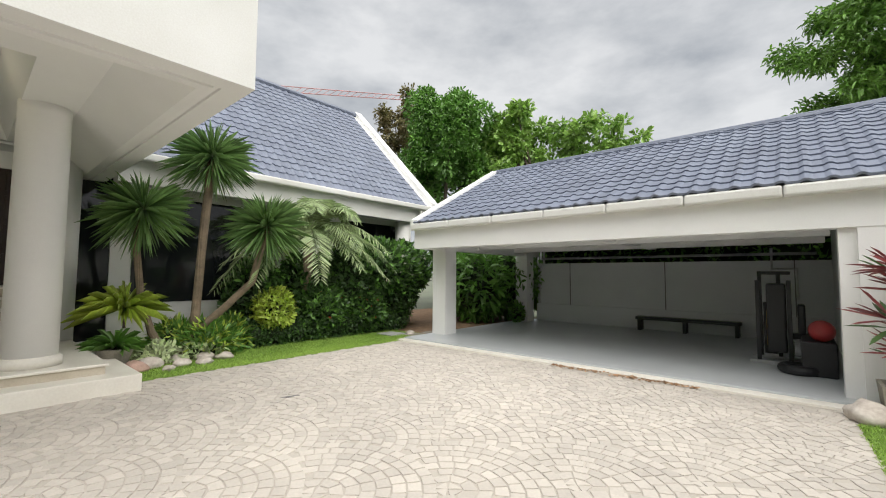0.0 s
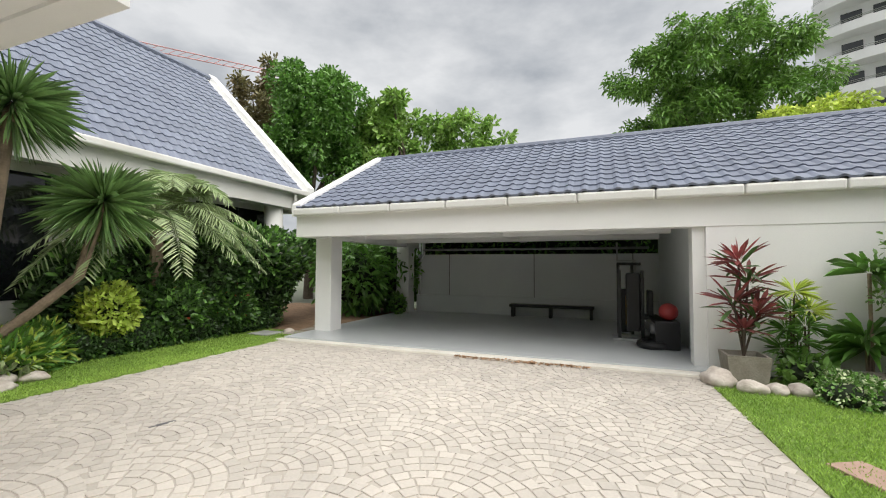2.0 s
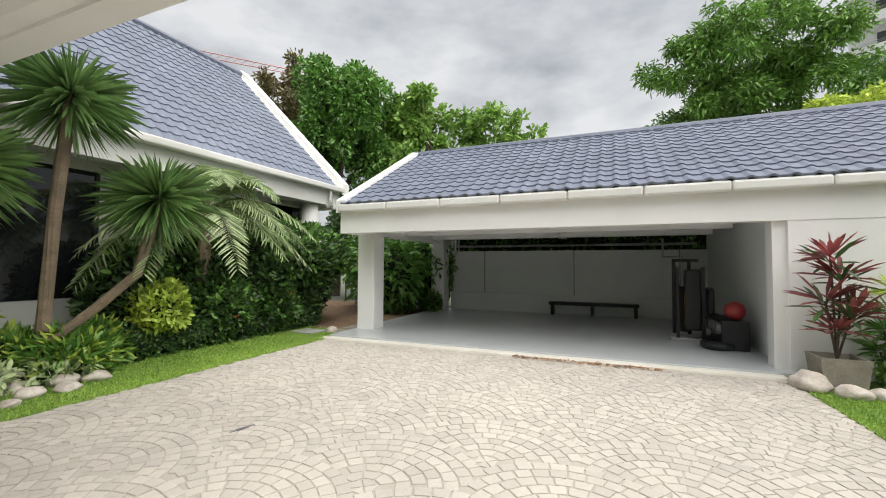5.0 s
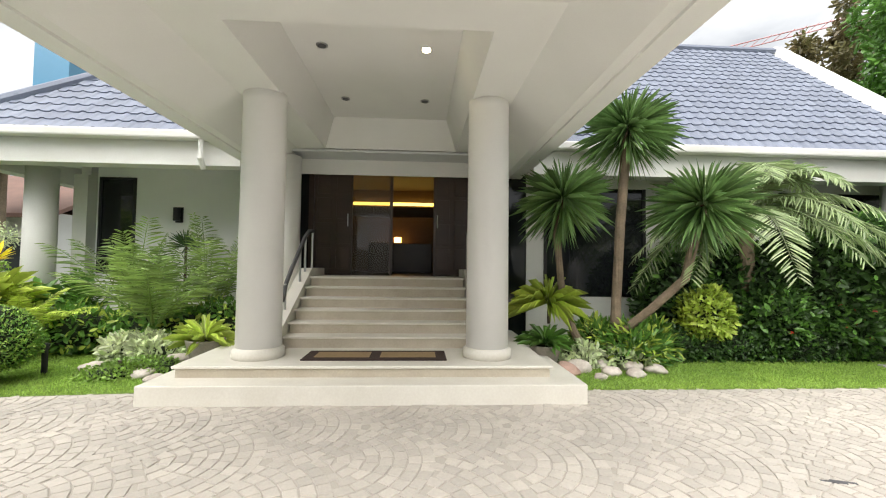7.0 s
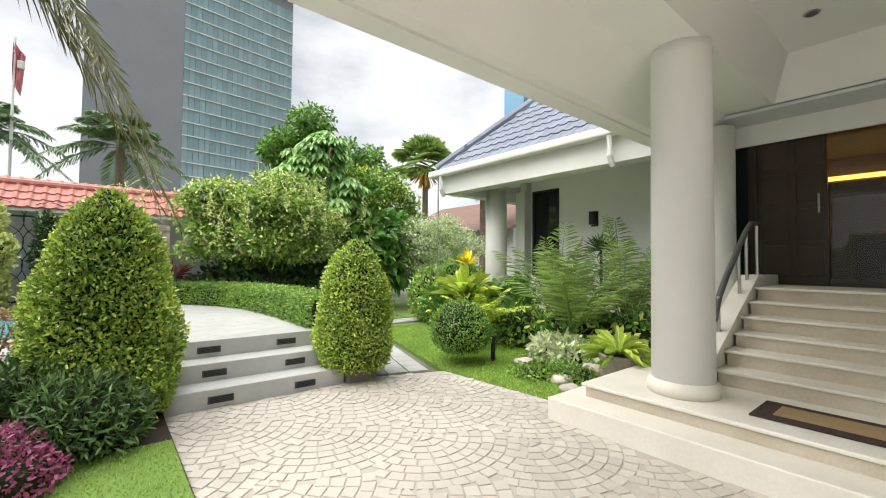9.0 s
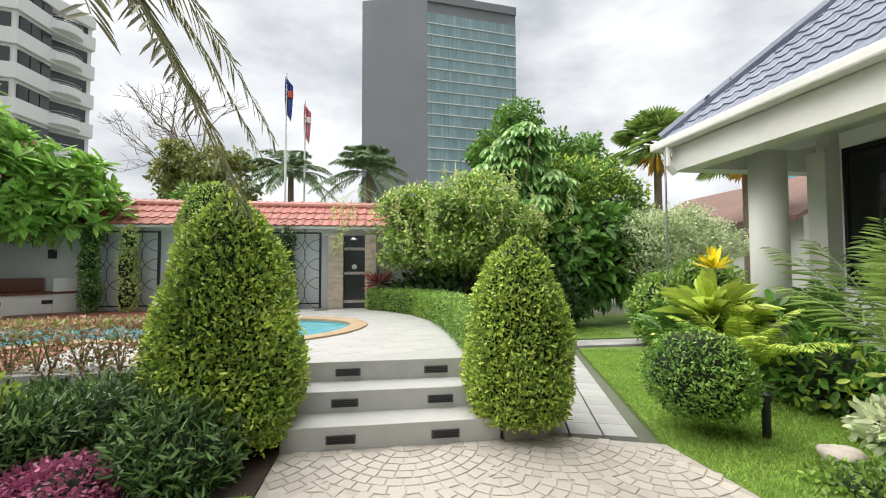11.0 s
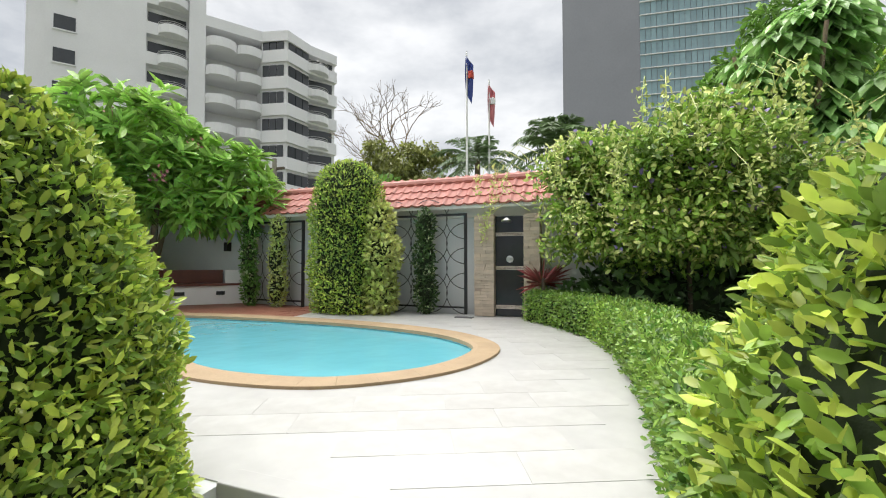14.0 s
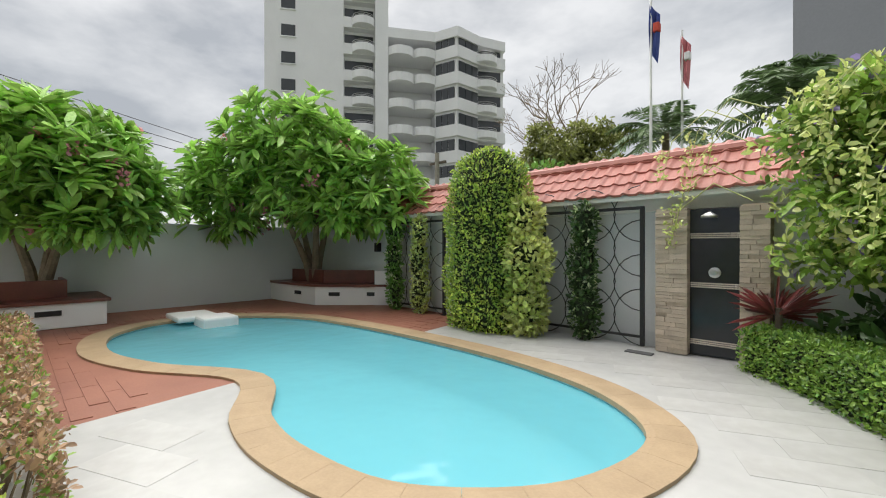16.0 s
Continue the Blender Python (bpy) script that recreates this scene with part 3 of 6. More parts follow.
setting("ceiling", box(-6.3, 3.8, 7.6, 13.2, 2.6, 2.66), WHITE, "white garage ceiling", "ceiling")
for k, x in enumerate((-4.9, -2.2, 0.5)):
    setting("trim_joint", box(x, x + 0.02, 12.835, 12.85, 0.6, 1.9), PVC, "thin joint line in the garage back wall", "trim")
pp = thing("pipe_run", "grey pipes along the garage back wall", "pipe")
part("pipe", tube([(-5.8, 12.78, 2.05), (0.9, 12.78, 2.05)], 0.035), STEEL, pp)
part("pipe", tube([(-5.9, 12.8, 0.5), (-5.9, 12.8, 1.7), (-5.75, 12.8, 1.95), (-5.75, 12.8, 2.3)], 0.03), STEEL, pp)
part("pipe", tube([(0.55, 12.78, 1.0), (0.55, 12.78, 1.7), (0.1, 12.78, 1.7), (0.1, 12.78, 2.2)], 0.03), STEEL, pp)
gr = thing("garage_roof", "blue-grey tiled garage roof with white verges and gutter", "roof", kind="structure")
gE, gR = (7.3, 2.7), (10.7, 4.5)
part("roof_board", slab([(-6.3, gE[0], gE[1]), (3.9, gE[0], gE[1]), (5.1, gR[0], gR[1]), (-6.3, gR[0], gR[1])]), WHITE2, gr)
part("roof_board", slab([(-6.3, gR[0], gR[1]), (5.1, gR[0], gR[1]), (5.1, 14.1, 2.7), (-6.3, 14.1, 2.7)]), WHITE2, gr)
up = Vector((0, gR[0] - gE[0], gR[1] - gE[1]))
part("verge", beam((-6.28, gE[0] - 0.05, gE[1] + 0.1), (-6.28, gR[0], gR[1] + 0.16), 0.22, 0.26), WHITE, gr, "white verge board")
part("verge", beam((3.95, gE[0] - 0.02, gE[1] + 0.1), (5.15, gR[0], gR[1] + 0.16), 0.3, 0.26), WHITE, gr, "white verge board")
part("ridge_cap", tube([(-6.3, gR[0], gR[1] + 0.06), (5.1, gR[0], gR[1] + 0.06)], 0.1, 8), TILE, gr)
for i in range(9):
    part("gutter", box(-6.3 + 1.13 * i, -6.3 + 1.13 * (i + 1) - 0.008, 7.18, 7.36, 2.55, 2.7, 0.03), WHITE2, gr, "white gutter length" if i == 0 else "")
part("downpipe", tube([(3.7, 7.27, 2.55), (3.7, 7.27, 0.1)], 0.055, 10), WHITE2, gr, "white downpipe")
part("gable_infill", slab([(-6.25, gE[0] + 0.1, 2.6), (-6.25, gR[0], 4.4), (-6.25, 14.0, 2.6)], 0.01), WHITE2, gr)
setting("wall_east", box(3.85, 4.1, 6.98, 10.5, 0, 2.75), WHITE, "white side wall beyond the garage", "wall")
setting("wall_east", box(3.85, 4.1, 6.08, 6.98, 0, 0.93), WHITE, "white wall below the dark window", "wall")
setting("wall_east", box(3.85, 4.1, 6.08, 6.98, 1.78, 2.75), WHITE, "white wall above the dark window", "wall")
setting("wall_east", box(3.85, 4.1, -2.6, 6.08, 0, 2.75), WHITE, "white side wall beyond the lawn", "wall")
w = thing("window_4", "small black-framed window in the white side wall", "window", kind="structure")
part("pane", box(3.95, 3.97, 6.13, 6.93, 0.98, 1.73), GLASS, w)
for a in ((6.08, 6.13, 0.93, 1.78), (6.93, 6.98, 0.93, 1.78), (6.13, 6.93, 0.93, 0.98), (6.13, 6.93, 1.73, 1.78)):
    part("frame", box(3.84, 4.0, *a), BLACK, w)

# ---- pool terrace ----
DZ = 0.59
KID = [(0.0, -7.4), (1.1, -6.8), (2.3, -6.5), (3.6, -6.75), (4.35, -7.6), (4.2, -8.8), (3.2, -9.75), (1.6, -10.1), (-0.4, -10.15), (-1.8, -10.0), (-2.85, -9.62), (-3.45, -8.9), (-3.3, -7.9), (-2.6, -7.16), (-1.75, -6.95), (-0.95, -7.03)]


def loop(pts, n=6, off=0.0):
    """A closed smooth curve through pts, moved inwards by off."""
    out, k = [], len(pts)
    for i in range(k):
        p = [Vector(pts[(i + j - 1) % k]) for j in range(4)]
        for s in range(n):
            t = s / n
            out.append(0.5 * ((2 * p[1]) + (p[2] - p[0]) * t + (2 * p[0] - 5 * p[1] + 4 * p[2] - p[3]) * t * t + (3 * p[1] - p[0] - 3 * p[2] + p[3]) * t ** 3))
    if off:
        k = len(out)
        res = []
        for i in range(k):
            d = (out[(i + 1) % k] - out[i - 1]).normalized()
            res.append(out[i] + Vector((d.y, -d.x)) * off)
        out = res
    return out


KO, KI = loop(KID), loop(KID, 6, 0.27)


def flat(outer, inner, z, depth):
    bm = bmesh.new()
    es = []
    for lp in (outer, inner):
        if lp:
            v = [bm.verts.new((p[0], p[1], z)) for p in lp]
            es += [bm.edges.new((v[i], v[(i + 1) % len(v)])) for i in range(len(v))]
    bmesh.ops.triangle_fill(bm, edges=es, use_beauty=True)
    ex = bmesh.ops.extrude_face_region(bm, geom=bm.faces[:])
    bmesh.ops.translate(bm, verts=[g for g in ex["geom"] if isinstance(g, bmesh.types.BMVert)], vec=(0, 0, -depth))
    bmesh.ops.recalc_face_normals(bm, faces=bm.faces)
    return bm


DECK = [(-4.8, -5.9), (-2.9, -5.9), (6.1, -5.9), (6.1, -11.6), (-4.9, -11.6), (-5.1, -10.4), (-4.95, -8.5)]
def half(bm, side):
    """The part of the terrace on one side of the line where the red boards begin."""
    bmesh.ops.bisect_plane(bm, geom=bm.verts[:] + bm.edges[:] + bm.faces[:], plane_co=(-0.2, -6.2, 0), plane_no=(4.6 * side, 0.7 * side, 0), clear_inner=True)
    return bm


setting("pool_terrace", half(flat(DECK, KO, DZ - 0.012, 0.6), -1), MARBLE, "raised white marble terrace around the pool", "terrace")
setting("pool_terrace_red", half(flat(DECK, KO, DZ - 0.012, 0.6), 1), TERRA, "brick-red end of the pool terrace", "terrace")
setting("terrace_wall", box(-2.9, 6.1, -5.9, -5.8, -0.05, DZ - 0.02), GREYWALL, "low retaining wall of the raised terrace", "wall")
pool = thing("swimming_pool", "kidney-shaped swimming pool with clear turquoise water", "pool", kind="structure")
bm = bmesh.new()
a = [bm.verts.new((p[0], p[1], DZ - 0.02)) for p in KI]
b = [bm.verts.new((p[0], p[1], -0.03)) for p in KI]
for i in range(len(a)):
    bm.faces.new((a[i], b[i], b[(i + 1) % len(a)], a[(i + 1) % len(a)]))
bm.faces.new(b)
part("basin", bm, BASIN, pool, "pale turquoise pool basin")
bm = bmesh.new()
bm.faces.new([bm.verts.new((p[0], p[1], DZ - 0.06)) for p in reversed(KI)])
wa = part("water", bm, WATER, pool, "clear rippled water")
wa.visible_shadow = False
k = len(KO)
for i in range(0, k, 2):
    bm = bmesh.new()
    rows = []
    for j in (i, i + 1, i + 2):
        o, n2 = Vector(KO[j % k]), Vector(KI[j % k])
        if j == i:
            o, n2 = o.lerp(Vector(KO[(j + 1) % k]), 0.007), n2.lerp(Vector(KI[(j + 1) % k]), 0.007)
        if j == i + 2:
            o, n2 = o.lerp(Vector(KO[(j - 1) % k]), 0.007), n2.lerp(Vector(KI[(j - 1) % k]), 0.007)
        n3 = n2 + (n2 - o) * 0.06
        rows.append([bm.verts.new((*p, z)) for p, z in ((o, DZ - 0.03), (o, DZ + 0.012), (o.lerp(n2, 0.85), DZ + 0.016), (n3, DZ + 0.004), (n3, DZ - 0.04))])
    for r0, r1 in zip(rows, rows[1:]):
        for c in range(4):
            bm.faces.new((r0[c], r1[c], r1[c + 1], r0[c + 1]))
    bm.faces.new(rows[0]), bm.faces.new(rows[-1][::-1])
    bmesh.ops.recalc_face_normals(bm, faces=bm.faces)
    part("coping_stone", bm, COPING, pool)

tsp = thing("terrace_steps", "three pale stone steps up to the pool terrace", "steps", kind="structure")
for i, y in enumerate((-5.19, -5.53)):
    part("step", box(-4.8, -2.9, -5.88, y, -0.05 if i == 0 else 0.1, 0.197 * (i + 1), 0.008), MARBLE if i else MARBLE, tsp)
part("step", box(-4.8, -2.9, -6.0, -5.875, 0.1, DZ + 0.0, 0.006), MARBLE, tsp)
for i, y in enumerate((-5.19, -5.53, -5.875)):
    for x in (-3.4, -4.3):
        v = thing("step_light", "louvred dark step light set in the riser", "step light", "step lights", (x, y, 0.197 * (i + 1) - 0.11))
        part("frame", box(-0.125, 0.125, 0, 0.012, -0.038, 0.038, 0.004), PVC, v)
        for s in range(4):
            part("louvre", box(-0.11, 0.11, 0.012, 0.02, -0.03 + s * 0.017, -0.021 + s * 0.017), BLACK, v)

# boundary walls of the terrace
WY = -11.75
setting("wall_tiled", box(-6.2, 6.2, WY - 0.25, WY, 0, 2.55), GREYWALL, "pale garden wall under a red tiled coping", "wall")
setting("wall_tiled_band", box(-6.2, 6.2, WY - 0.02, WY + 0.06, 2.3, 2.5, 0.01), WHITE2, "projecting white band below the red tiles", "trim")
setting("wall_pool_east", box(6.1, 6.3, WY, -2.6, 0, 2.35), GREYWALL, "pale grey wall at the end of the terrace", "wall")
rt = thing("wall_coping", "red clay tile coping on the garden wall", "roof", kind="structure")
part("board", slab([(-6.2, WY + 0.28, 2.5), (6.3, WY + 0.28, 2.5), (6.3, WY - 0.35, 3.02), (-6.2, WY - 0.35, 3.02)]), WHITE2, rt)
roof("tiles_red", rt, (6.3, WY + 0.28, 2.5), (-1, 0, 0), (0, -0.63, 0.52), 12.5, 0.8, None, REDTILE, REDTILE, 0.2, 0.26, 300)
part("ridge_cap", tube([(-6.2, WY - 0.36, 3.05), (6.3, WY - 0.36, 3.05)], 0.08, 8), REDTILE, rt)

# ---- foliage builders ----
rng = np.random.default_rng(7)


def unit(a):
    return a / np.maximum(np.linalg.norm(a, axis=-1, keepdims=True), 1e-6)


def leaf_mesh(name, P, D, L, W, material, parent, label="", N=None, fold=0.18, droop=0.0):
    """Folded leaves: roots P, directions D, lengths L and widths W."""
    n = len(P)
    D = unit(D)
    if N is None:
        N = rng.normal(size=(n, 3)) + np.array([0, 0, 0.8])
    S = unit(np.cross(D, N))
    U = np.cross(S, D)
    L, W = np.broadcast_to(L, n)[:, None], np.broadcast_to(W, n)[:, None]
    lo, hi = P + D * L * 0.32, P + D * L * 0.74 - np.array([0, 0, 1.0]) * L * droop * 0.45
    tip = P + D * L - np.array([0, 0, 1.0]) * L * droop
    V = np.stack([P, lo + S * W * 0.45 + U * W * fold, hi + S * W * 0.42 + U * W * fold, tip, hi - S * W * 0.42 + U * W * fold, lo - S * W * 0.45 + U * W * fold], 1).reshape(-1, 3)
    i = np.arange(n)[:, None] * 6
    F = np.concatenate([i + [0, 1, 2], i + [0, 2, 3], i + [0, 3, 4], i + [0, 4, 5]], 1).reshape(-1)
    me = bpy.data.meshes.new(name)
    me.vertices.add(6 * n)
    me.vertices.foreach_set("co", V.astype(np.float32).ravel())
    me.loops.add(12 * n)
    me.loops.foreach_set("vertex_index", F.astype(np.int32))
    me.polygons.add(4 * n)
    me.polygons.foreach_set("loop_start", np.arange(0, 12 * n, 3, dtype=np.int32))
    me.update(calc_edges=True)
    me.materials.append(material)
    ob = new(name, me)
    if parent:
        ob.parent = parent
    if label:
        ob["label"] = label
    return ob


def blob_points(blobs, n, inner=0.72):
    """Points in the outer skin of ellipsoids (x, y, z, rx, ry, rz), with the ways outward."""
    B = np.array(blobs, float)
    w = (B[:, 3] * B[:, 4] + B[:, 4] * B[:, 5] + B[:, 3] * B[:, 5])
    k = rng.choice(len(B), n, p=w / w.sum())
    d = unit(rng.normal(size=(n, 3)))
    r = inner + (1.06 - inner) * rng.random((n, 1))
    return B[k, :3] + d * B[k, 3:] * r, d


def clump(name, blobs, n, size, material, parent, label="", ratio=0.45, inner=0.72, up=0.3, spread=0.8, droop=0.0):
    P, d = blob_points(blobs, n, inner)
    D = d * 0.55 + rng.normal(size=(n, 3)) * spread * 0.8 + np.array([0, 0, up - 0.15])
    L = size * (0.6 + 0.8 * rng.random(n))
    return leaf_mesh(name, P, D, L, L * ratio, material, parent, label, N=d * 0.8 + [0, 0, 0.55] + rng.normal(size=(n, 3)) * 0.45, droop=droop)


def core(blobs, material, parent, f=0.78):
    """A near-black solid in place of the wood and shade inside a dense shrub."""
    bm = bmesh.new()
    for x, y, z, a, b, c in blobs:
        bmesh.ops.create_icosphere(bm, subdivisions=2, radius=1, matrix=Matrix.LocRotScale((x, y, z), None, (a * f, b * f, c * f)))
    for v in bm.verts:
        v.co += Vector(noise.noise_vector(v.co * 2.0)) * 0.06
    return part("inner_wood_and_shade", bm, material, parent, "near-black core standing for inner twigs and shade")


# near-black colour that stands in for shade between the inner twigs
L_CORE = mat("inner_twig_shade", (0.022, 0.036, 0.014), 0.95, (0.012, 0.02, 0.008), 6, 40, 0.5)


def shrub(name, label, blobs, n, size, material, ratio=0.45, group="", with_core=True, up=0.3, category="shrub", extra=(), droop=0.0, inner=0.72):
    x, y = blobs[0][0], blobs[0][1]
    t = thing(name, label, category, group)
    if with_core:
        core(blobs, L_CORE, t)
    clump("leaves", blobs, n, size, material, t, ratio=ratio, up=up, droop=droop, inner=inner)
    low = min(b[2] - b[5] for b in blobs)
    part("stem", tube([(x, y, min(0, low) if low < 0.3 else 0.0), (x + 0.02, y, max(low + 0.3, 0.2))], 0.03, 6), DARKBARK, t)
    for m2, n2, s2, lab in extra:
        clump("flowers" if "flower" in lab else "new_leaves", blobs, n2, s2, m2, t, lab, 0.8 if "flower" in lab else ratio, 0.95)["kind"] = "stuff"
    return t


def scatter(x0, y0, x1, y1, z, r, k, flat=0.6):
    """k overlapping mounds inside a rectangle."""
    return [(x0 + (x1 - x0) * rng.random(), y0 + (y1 - y0) * rng.random(), z * (0.8 + 0.4 * rng.random()), r * (0.8 + 0.5 * rng.random()), r * (0.8 + 0.5 * rng.random()), r * flat * (0.8 + 0.5 * rng.random())) for _ in range(k)]


def revolved(name, label, x, y, z0, prof, n, size, material, ratio=0.5, category="topiary shrub", stretch=1.0, extra=None):
    """Clipped shrub: leaves all over a turned outline of (radius, height)."""
    t = thing(name, label, category, "clipped shrubs")
    pr = np.array(prof, float)
    # solid core, its dark colour replaces the shade behind the leaves
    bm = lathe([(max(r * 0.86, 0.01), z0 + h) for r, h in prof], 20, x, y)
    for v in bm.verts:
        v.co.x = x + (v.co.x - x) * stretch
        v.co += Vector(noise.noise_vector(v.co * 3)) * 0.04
    part("inner_wood_and_shade", bm, L_CORE, t, "near-black core standing for inner twigs and shade")
    seg = np.linalg.norm(np.diff(pr, axis=0), axis=1) * (pr[1:, 0] + pr[:-1, 0])
    k = rng.choice(len(seg), n, p=seg / seg.sum())
    f = rng.random(n)
    rh = pr[k] * (1 - f[:, None]) + pr[k + 1] * f[:, None]
    tang = pr[k + 1] - pr[k]
    nr = unit(np.stack([tang[:, 1], -tang[:, 0]], 1))
    a = rng.random(n) * 2 * np.pi
    lump = 1 + 0.05 * np.sin(3 * a + 7 * rh[:, 1]) + 0.03 * np.sin(8 * a - 5 * rh[:, 1])
    r = rh[:, 0] * lump - 0.13 * rng.random(n) ** 1.3 + 0.025
    P = np.stack([x + r * np.cos(a) * stretch, y + r * np.sin(a), z0 + rh[:, 1] - 0.02], 1)
    out = np.stack([nr[:, 0] * np.cos(a), nr[:, 0] * np.sin(a), nr[:, 1]], 1)
    D = out * 0.45 + rng.normal(size=(n, 3)) * 0.55 + np.array([0, 0, 0.3])
    N = out * 0.7 + [0, 0, 0.55] + rng.normal(size=(n, 3)) * 0.4
    L = size * (0.6 + 0.7 * rng.random(n))
    m = n * 3 // 5
    leaf_mesh("leaves", P[:m], D[:m], L[:m], L[:m] * ratio, material, t, N=N[:m])
    leaf_mesh("young_leaves", P[m:] + out[m:] * 0.02, D[m:], L[m:], L[m:] * ratio, extra or L_LIME, t, "lighter young leaves", N=N[m:])
    return t


def fronds(name, x, y, z, n, length, material, parent, width=0.03, leaflets=34, droop=1.0, lift=(0.1, 1.1), leaf=0.28, label="", azim=None):
    """Feather fronds that arch out of one point."""
    P, D, N, L, W = [], [], [], [], []
    rib = bmesh.new()
    for i in range(n):
        a = (azim[i] if azim else 2 * np.pi * (i + 0.6 * rng.random()) / n * 2.4)
        e = lift[0] + (lift[1] - lift[0]) * rng.random()
        ln = length * (0.8 + 0.35 * rng.random())
        h = np.array([np.cos(a), np.sin(a), 0])
        s = np.linspace(0, 1, leaflets)
        pts = np.array([x, y, z]) + h * (s * ln * np.cos(e))[:, None] + np.array([0, 0, 1]) * (s * ln * np.sin(e) - droop * ln * 0.55 * s ** 2.2)[:, None]
        tg = unit(np.gradient(pts, axis=0))
        side = unit(np.cross(tg, np.array([0, 0, 1.0])))
        q = pts[::max(1, leaflets // 7)]
        tube([Vector(p) for p in q], list(np.linspace(0.014, 0.004, len(q))), 4, rib)
        for sg in (-1, 1):
            k = s > 0.14
            P.append(pts[k])
            D.append(side[k] * sg + tg[k] * 0.7 - np.array([0, 0, 0.25]) + rng.normal(size=(k.sum(), 3)) * 0.12)
            N.append(np.cross(side[k], tg[k]) + rng.normal(size=(k.sum(), 3)) * 0.3)
            ll = leaf * (0.35 + 0.75 * np.sin(np.pi * np.clip(s[k], 0.08, 0.96)))
            L.append(ll), W.append(np.full(k.sum(), width))
    part("midribs", rib, material, parent)["kind"] = "stuff"
    return leaf_mesh(name, np.concatenate(P), np.concatenate(D), np.concatenate(L), np.concatenate(W), material, parent, label, np.concatenate(N), 0.1, 0.12)


def rosette(name, x, y, z, n, length, width, material, parent, low=-0.6, droop=0.15, label=""):
    """A head of sword-shaped leaves."""
    d = unit(rng.normal(size=(n, 3)))
    d[:, 2] = low + (1.05 - low) * rng.random(n)
    d = unit(d)
    L = length * (0.75 + 0.35 * rng.random(n))
    P = np.array([x, y, z]) + d * 0.03
    return leaf_mesh(name, P, d, L, width, material, parent, label, N=np.tile([0, 0, 1.0], (n, 1)) + 0.2 * rng.normal(size=(n, 3)), fold=0.12, droop=droop)


def tree(name, label, x, y, trunk_h, blobs, n, size, material, bark=DARKBARK, r=0.25, ratio=0.45, limbs=5, z=0.0, droop=0.1, up=0.1, inner=0.45):
    t = thing(name, label, "tree")
    top = np.mean([b[:3] for b in blobs], 0)
    bm = tube([(x, y, z - 0.05), (x + 0.1, y, z + trunk_h * 0.5), (x * 0.7 + top[0] * 0.3, y * 0.7 + top[1] * 0.3, z + trunk_h)], [r, r * 0.8, r * 0.6], 10)
    part("trunk", bm, bark, t)
    for b in blobs[:limbs]:
        m = Vector((x * 0.7 + top[0] * 0.3, y * 0.7 + top[1] * 0.3, z + trunk_h * 0.9))
        e = Vector(b[:3])
        part("limb", tube([m, m.lerp(e, 0.5) + Vector((0, 0, 0.1 * trunk_h)), e], [r * 0.45, r * 0.3, r * 0.1], 6), bark, t)
    clump("crown", blobs, n, size, material, t, ratio=ratio, inner=inner, up=up, droop=droop)
    return t


def canopy_blobs(x, y, z, rx, ry, rz, k, s=0.4):
    out = []
    for _ in range(k):
        d = unit(rng.normal(size=3)) * rng.random() ** 0.4 * 0.8
        q = s * (0.7 + 0.6 * rng.random())
        out.append((x + d[0] * rx, y + d[1] * ry, z + d[2] * rz, rx * q, ry * q, rz * q))
    return out


# ---- clipped shrubs and hedges of the pool terrace ----
revolved("topiary_cone", "tall dense green cone-shaped topiary beside the steps", -2.44, -5.34, 0.12, [(0.45, 0), (0.58, 0.3), (0.57, 0.7), (0.50, 1.15), (0.38, 1.6), (0.22, 1.9), (0.02, 2.06)], 34000, 0.046, L_HEDGE, 0.44)
revolved("topiary_cone", "green cone-shaped topiary in a low concrete pot", -5.03, -5.37, 0.16, [(0.36, 0), (0.47, 0.3), (0.46, 0.7), (0.38, 1.15), (0.22, 1.5), (0.02, 1.66)], 28000, 0.042, L_HEDGE, 0.44)
t = thing("plant_pot", "low square mossy concrete pot under the topiary", "pot")
part("pot", box(-5.25, -4.83, -5.58, -5.16, -0.03, 0.2, 0.02), CONCRETE, t)
revolved("topiary_ball", "round clipped green ball shrub on the lawn", -6.7, -5.1, 0.2, [(0.2, 0), (0.38, 0.12), (0.45, 0.32), (0.40, 0.52), (0.25, 0.68), (0.02, 0.75)], 9000, 0.036, L_MID, extra=L_HEDGE)
revolved("topiary_arch", "tall round-topped clipped shrub against the garden wall", -0.05, -11.2, DZ, [(0.5, 0), (0.56, 0.3), (0.55, 2.0), (0.48, 2.4), (0.3, 2.7), (0.02, 2.82)], 16000, 0.055, L_HEDGE, stretch=1.25)


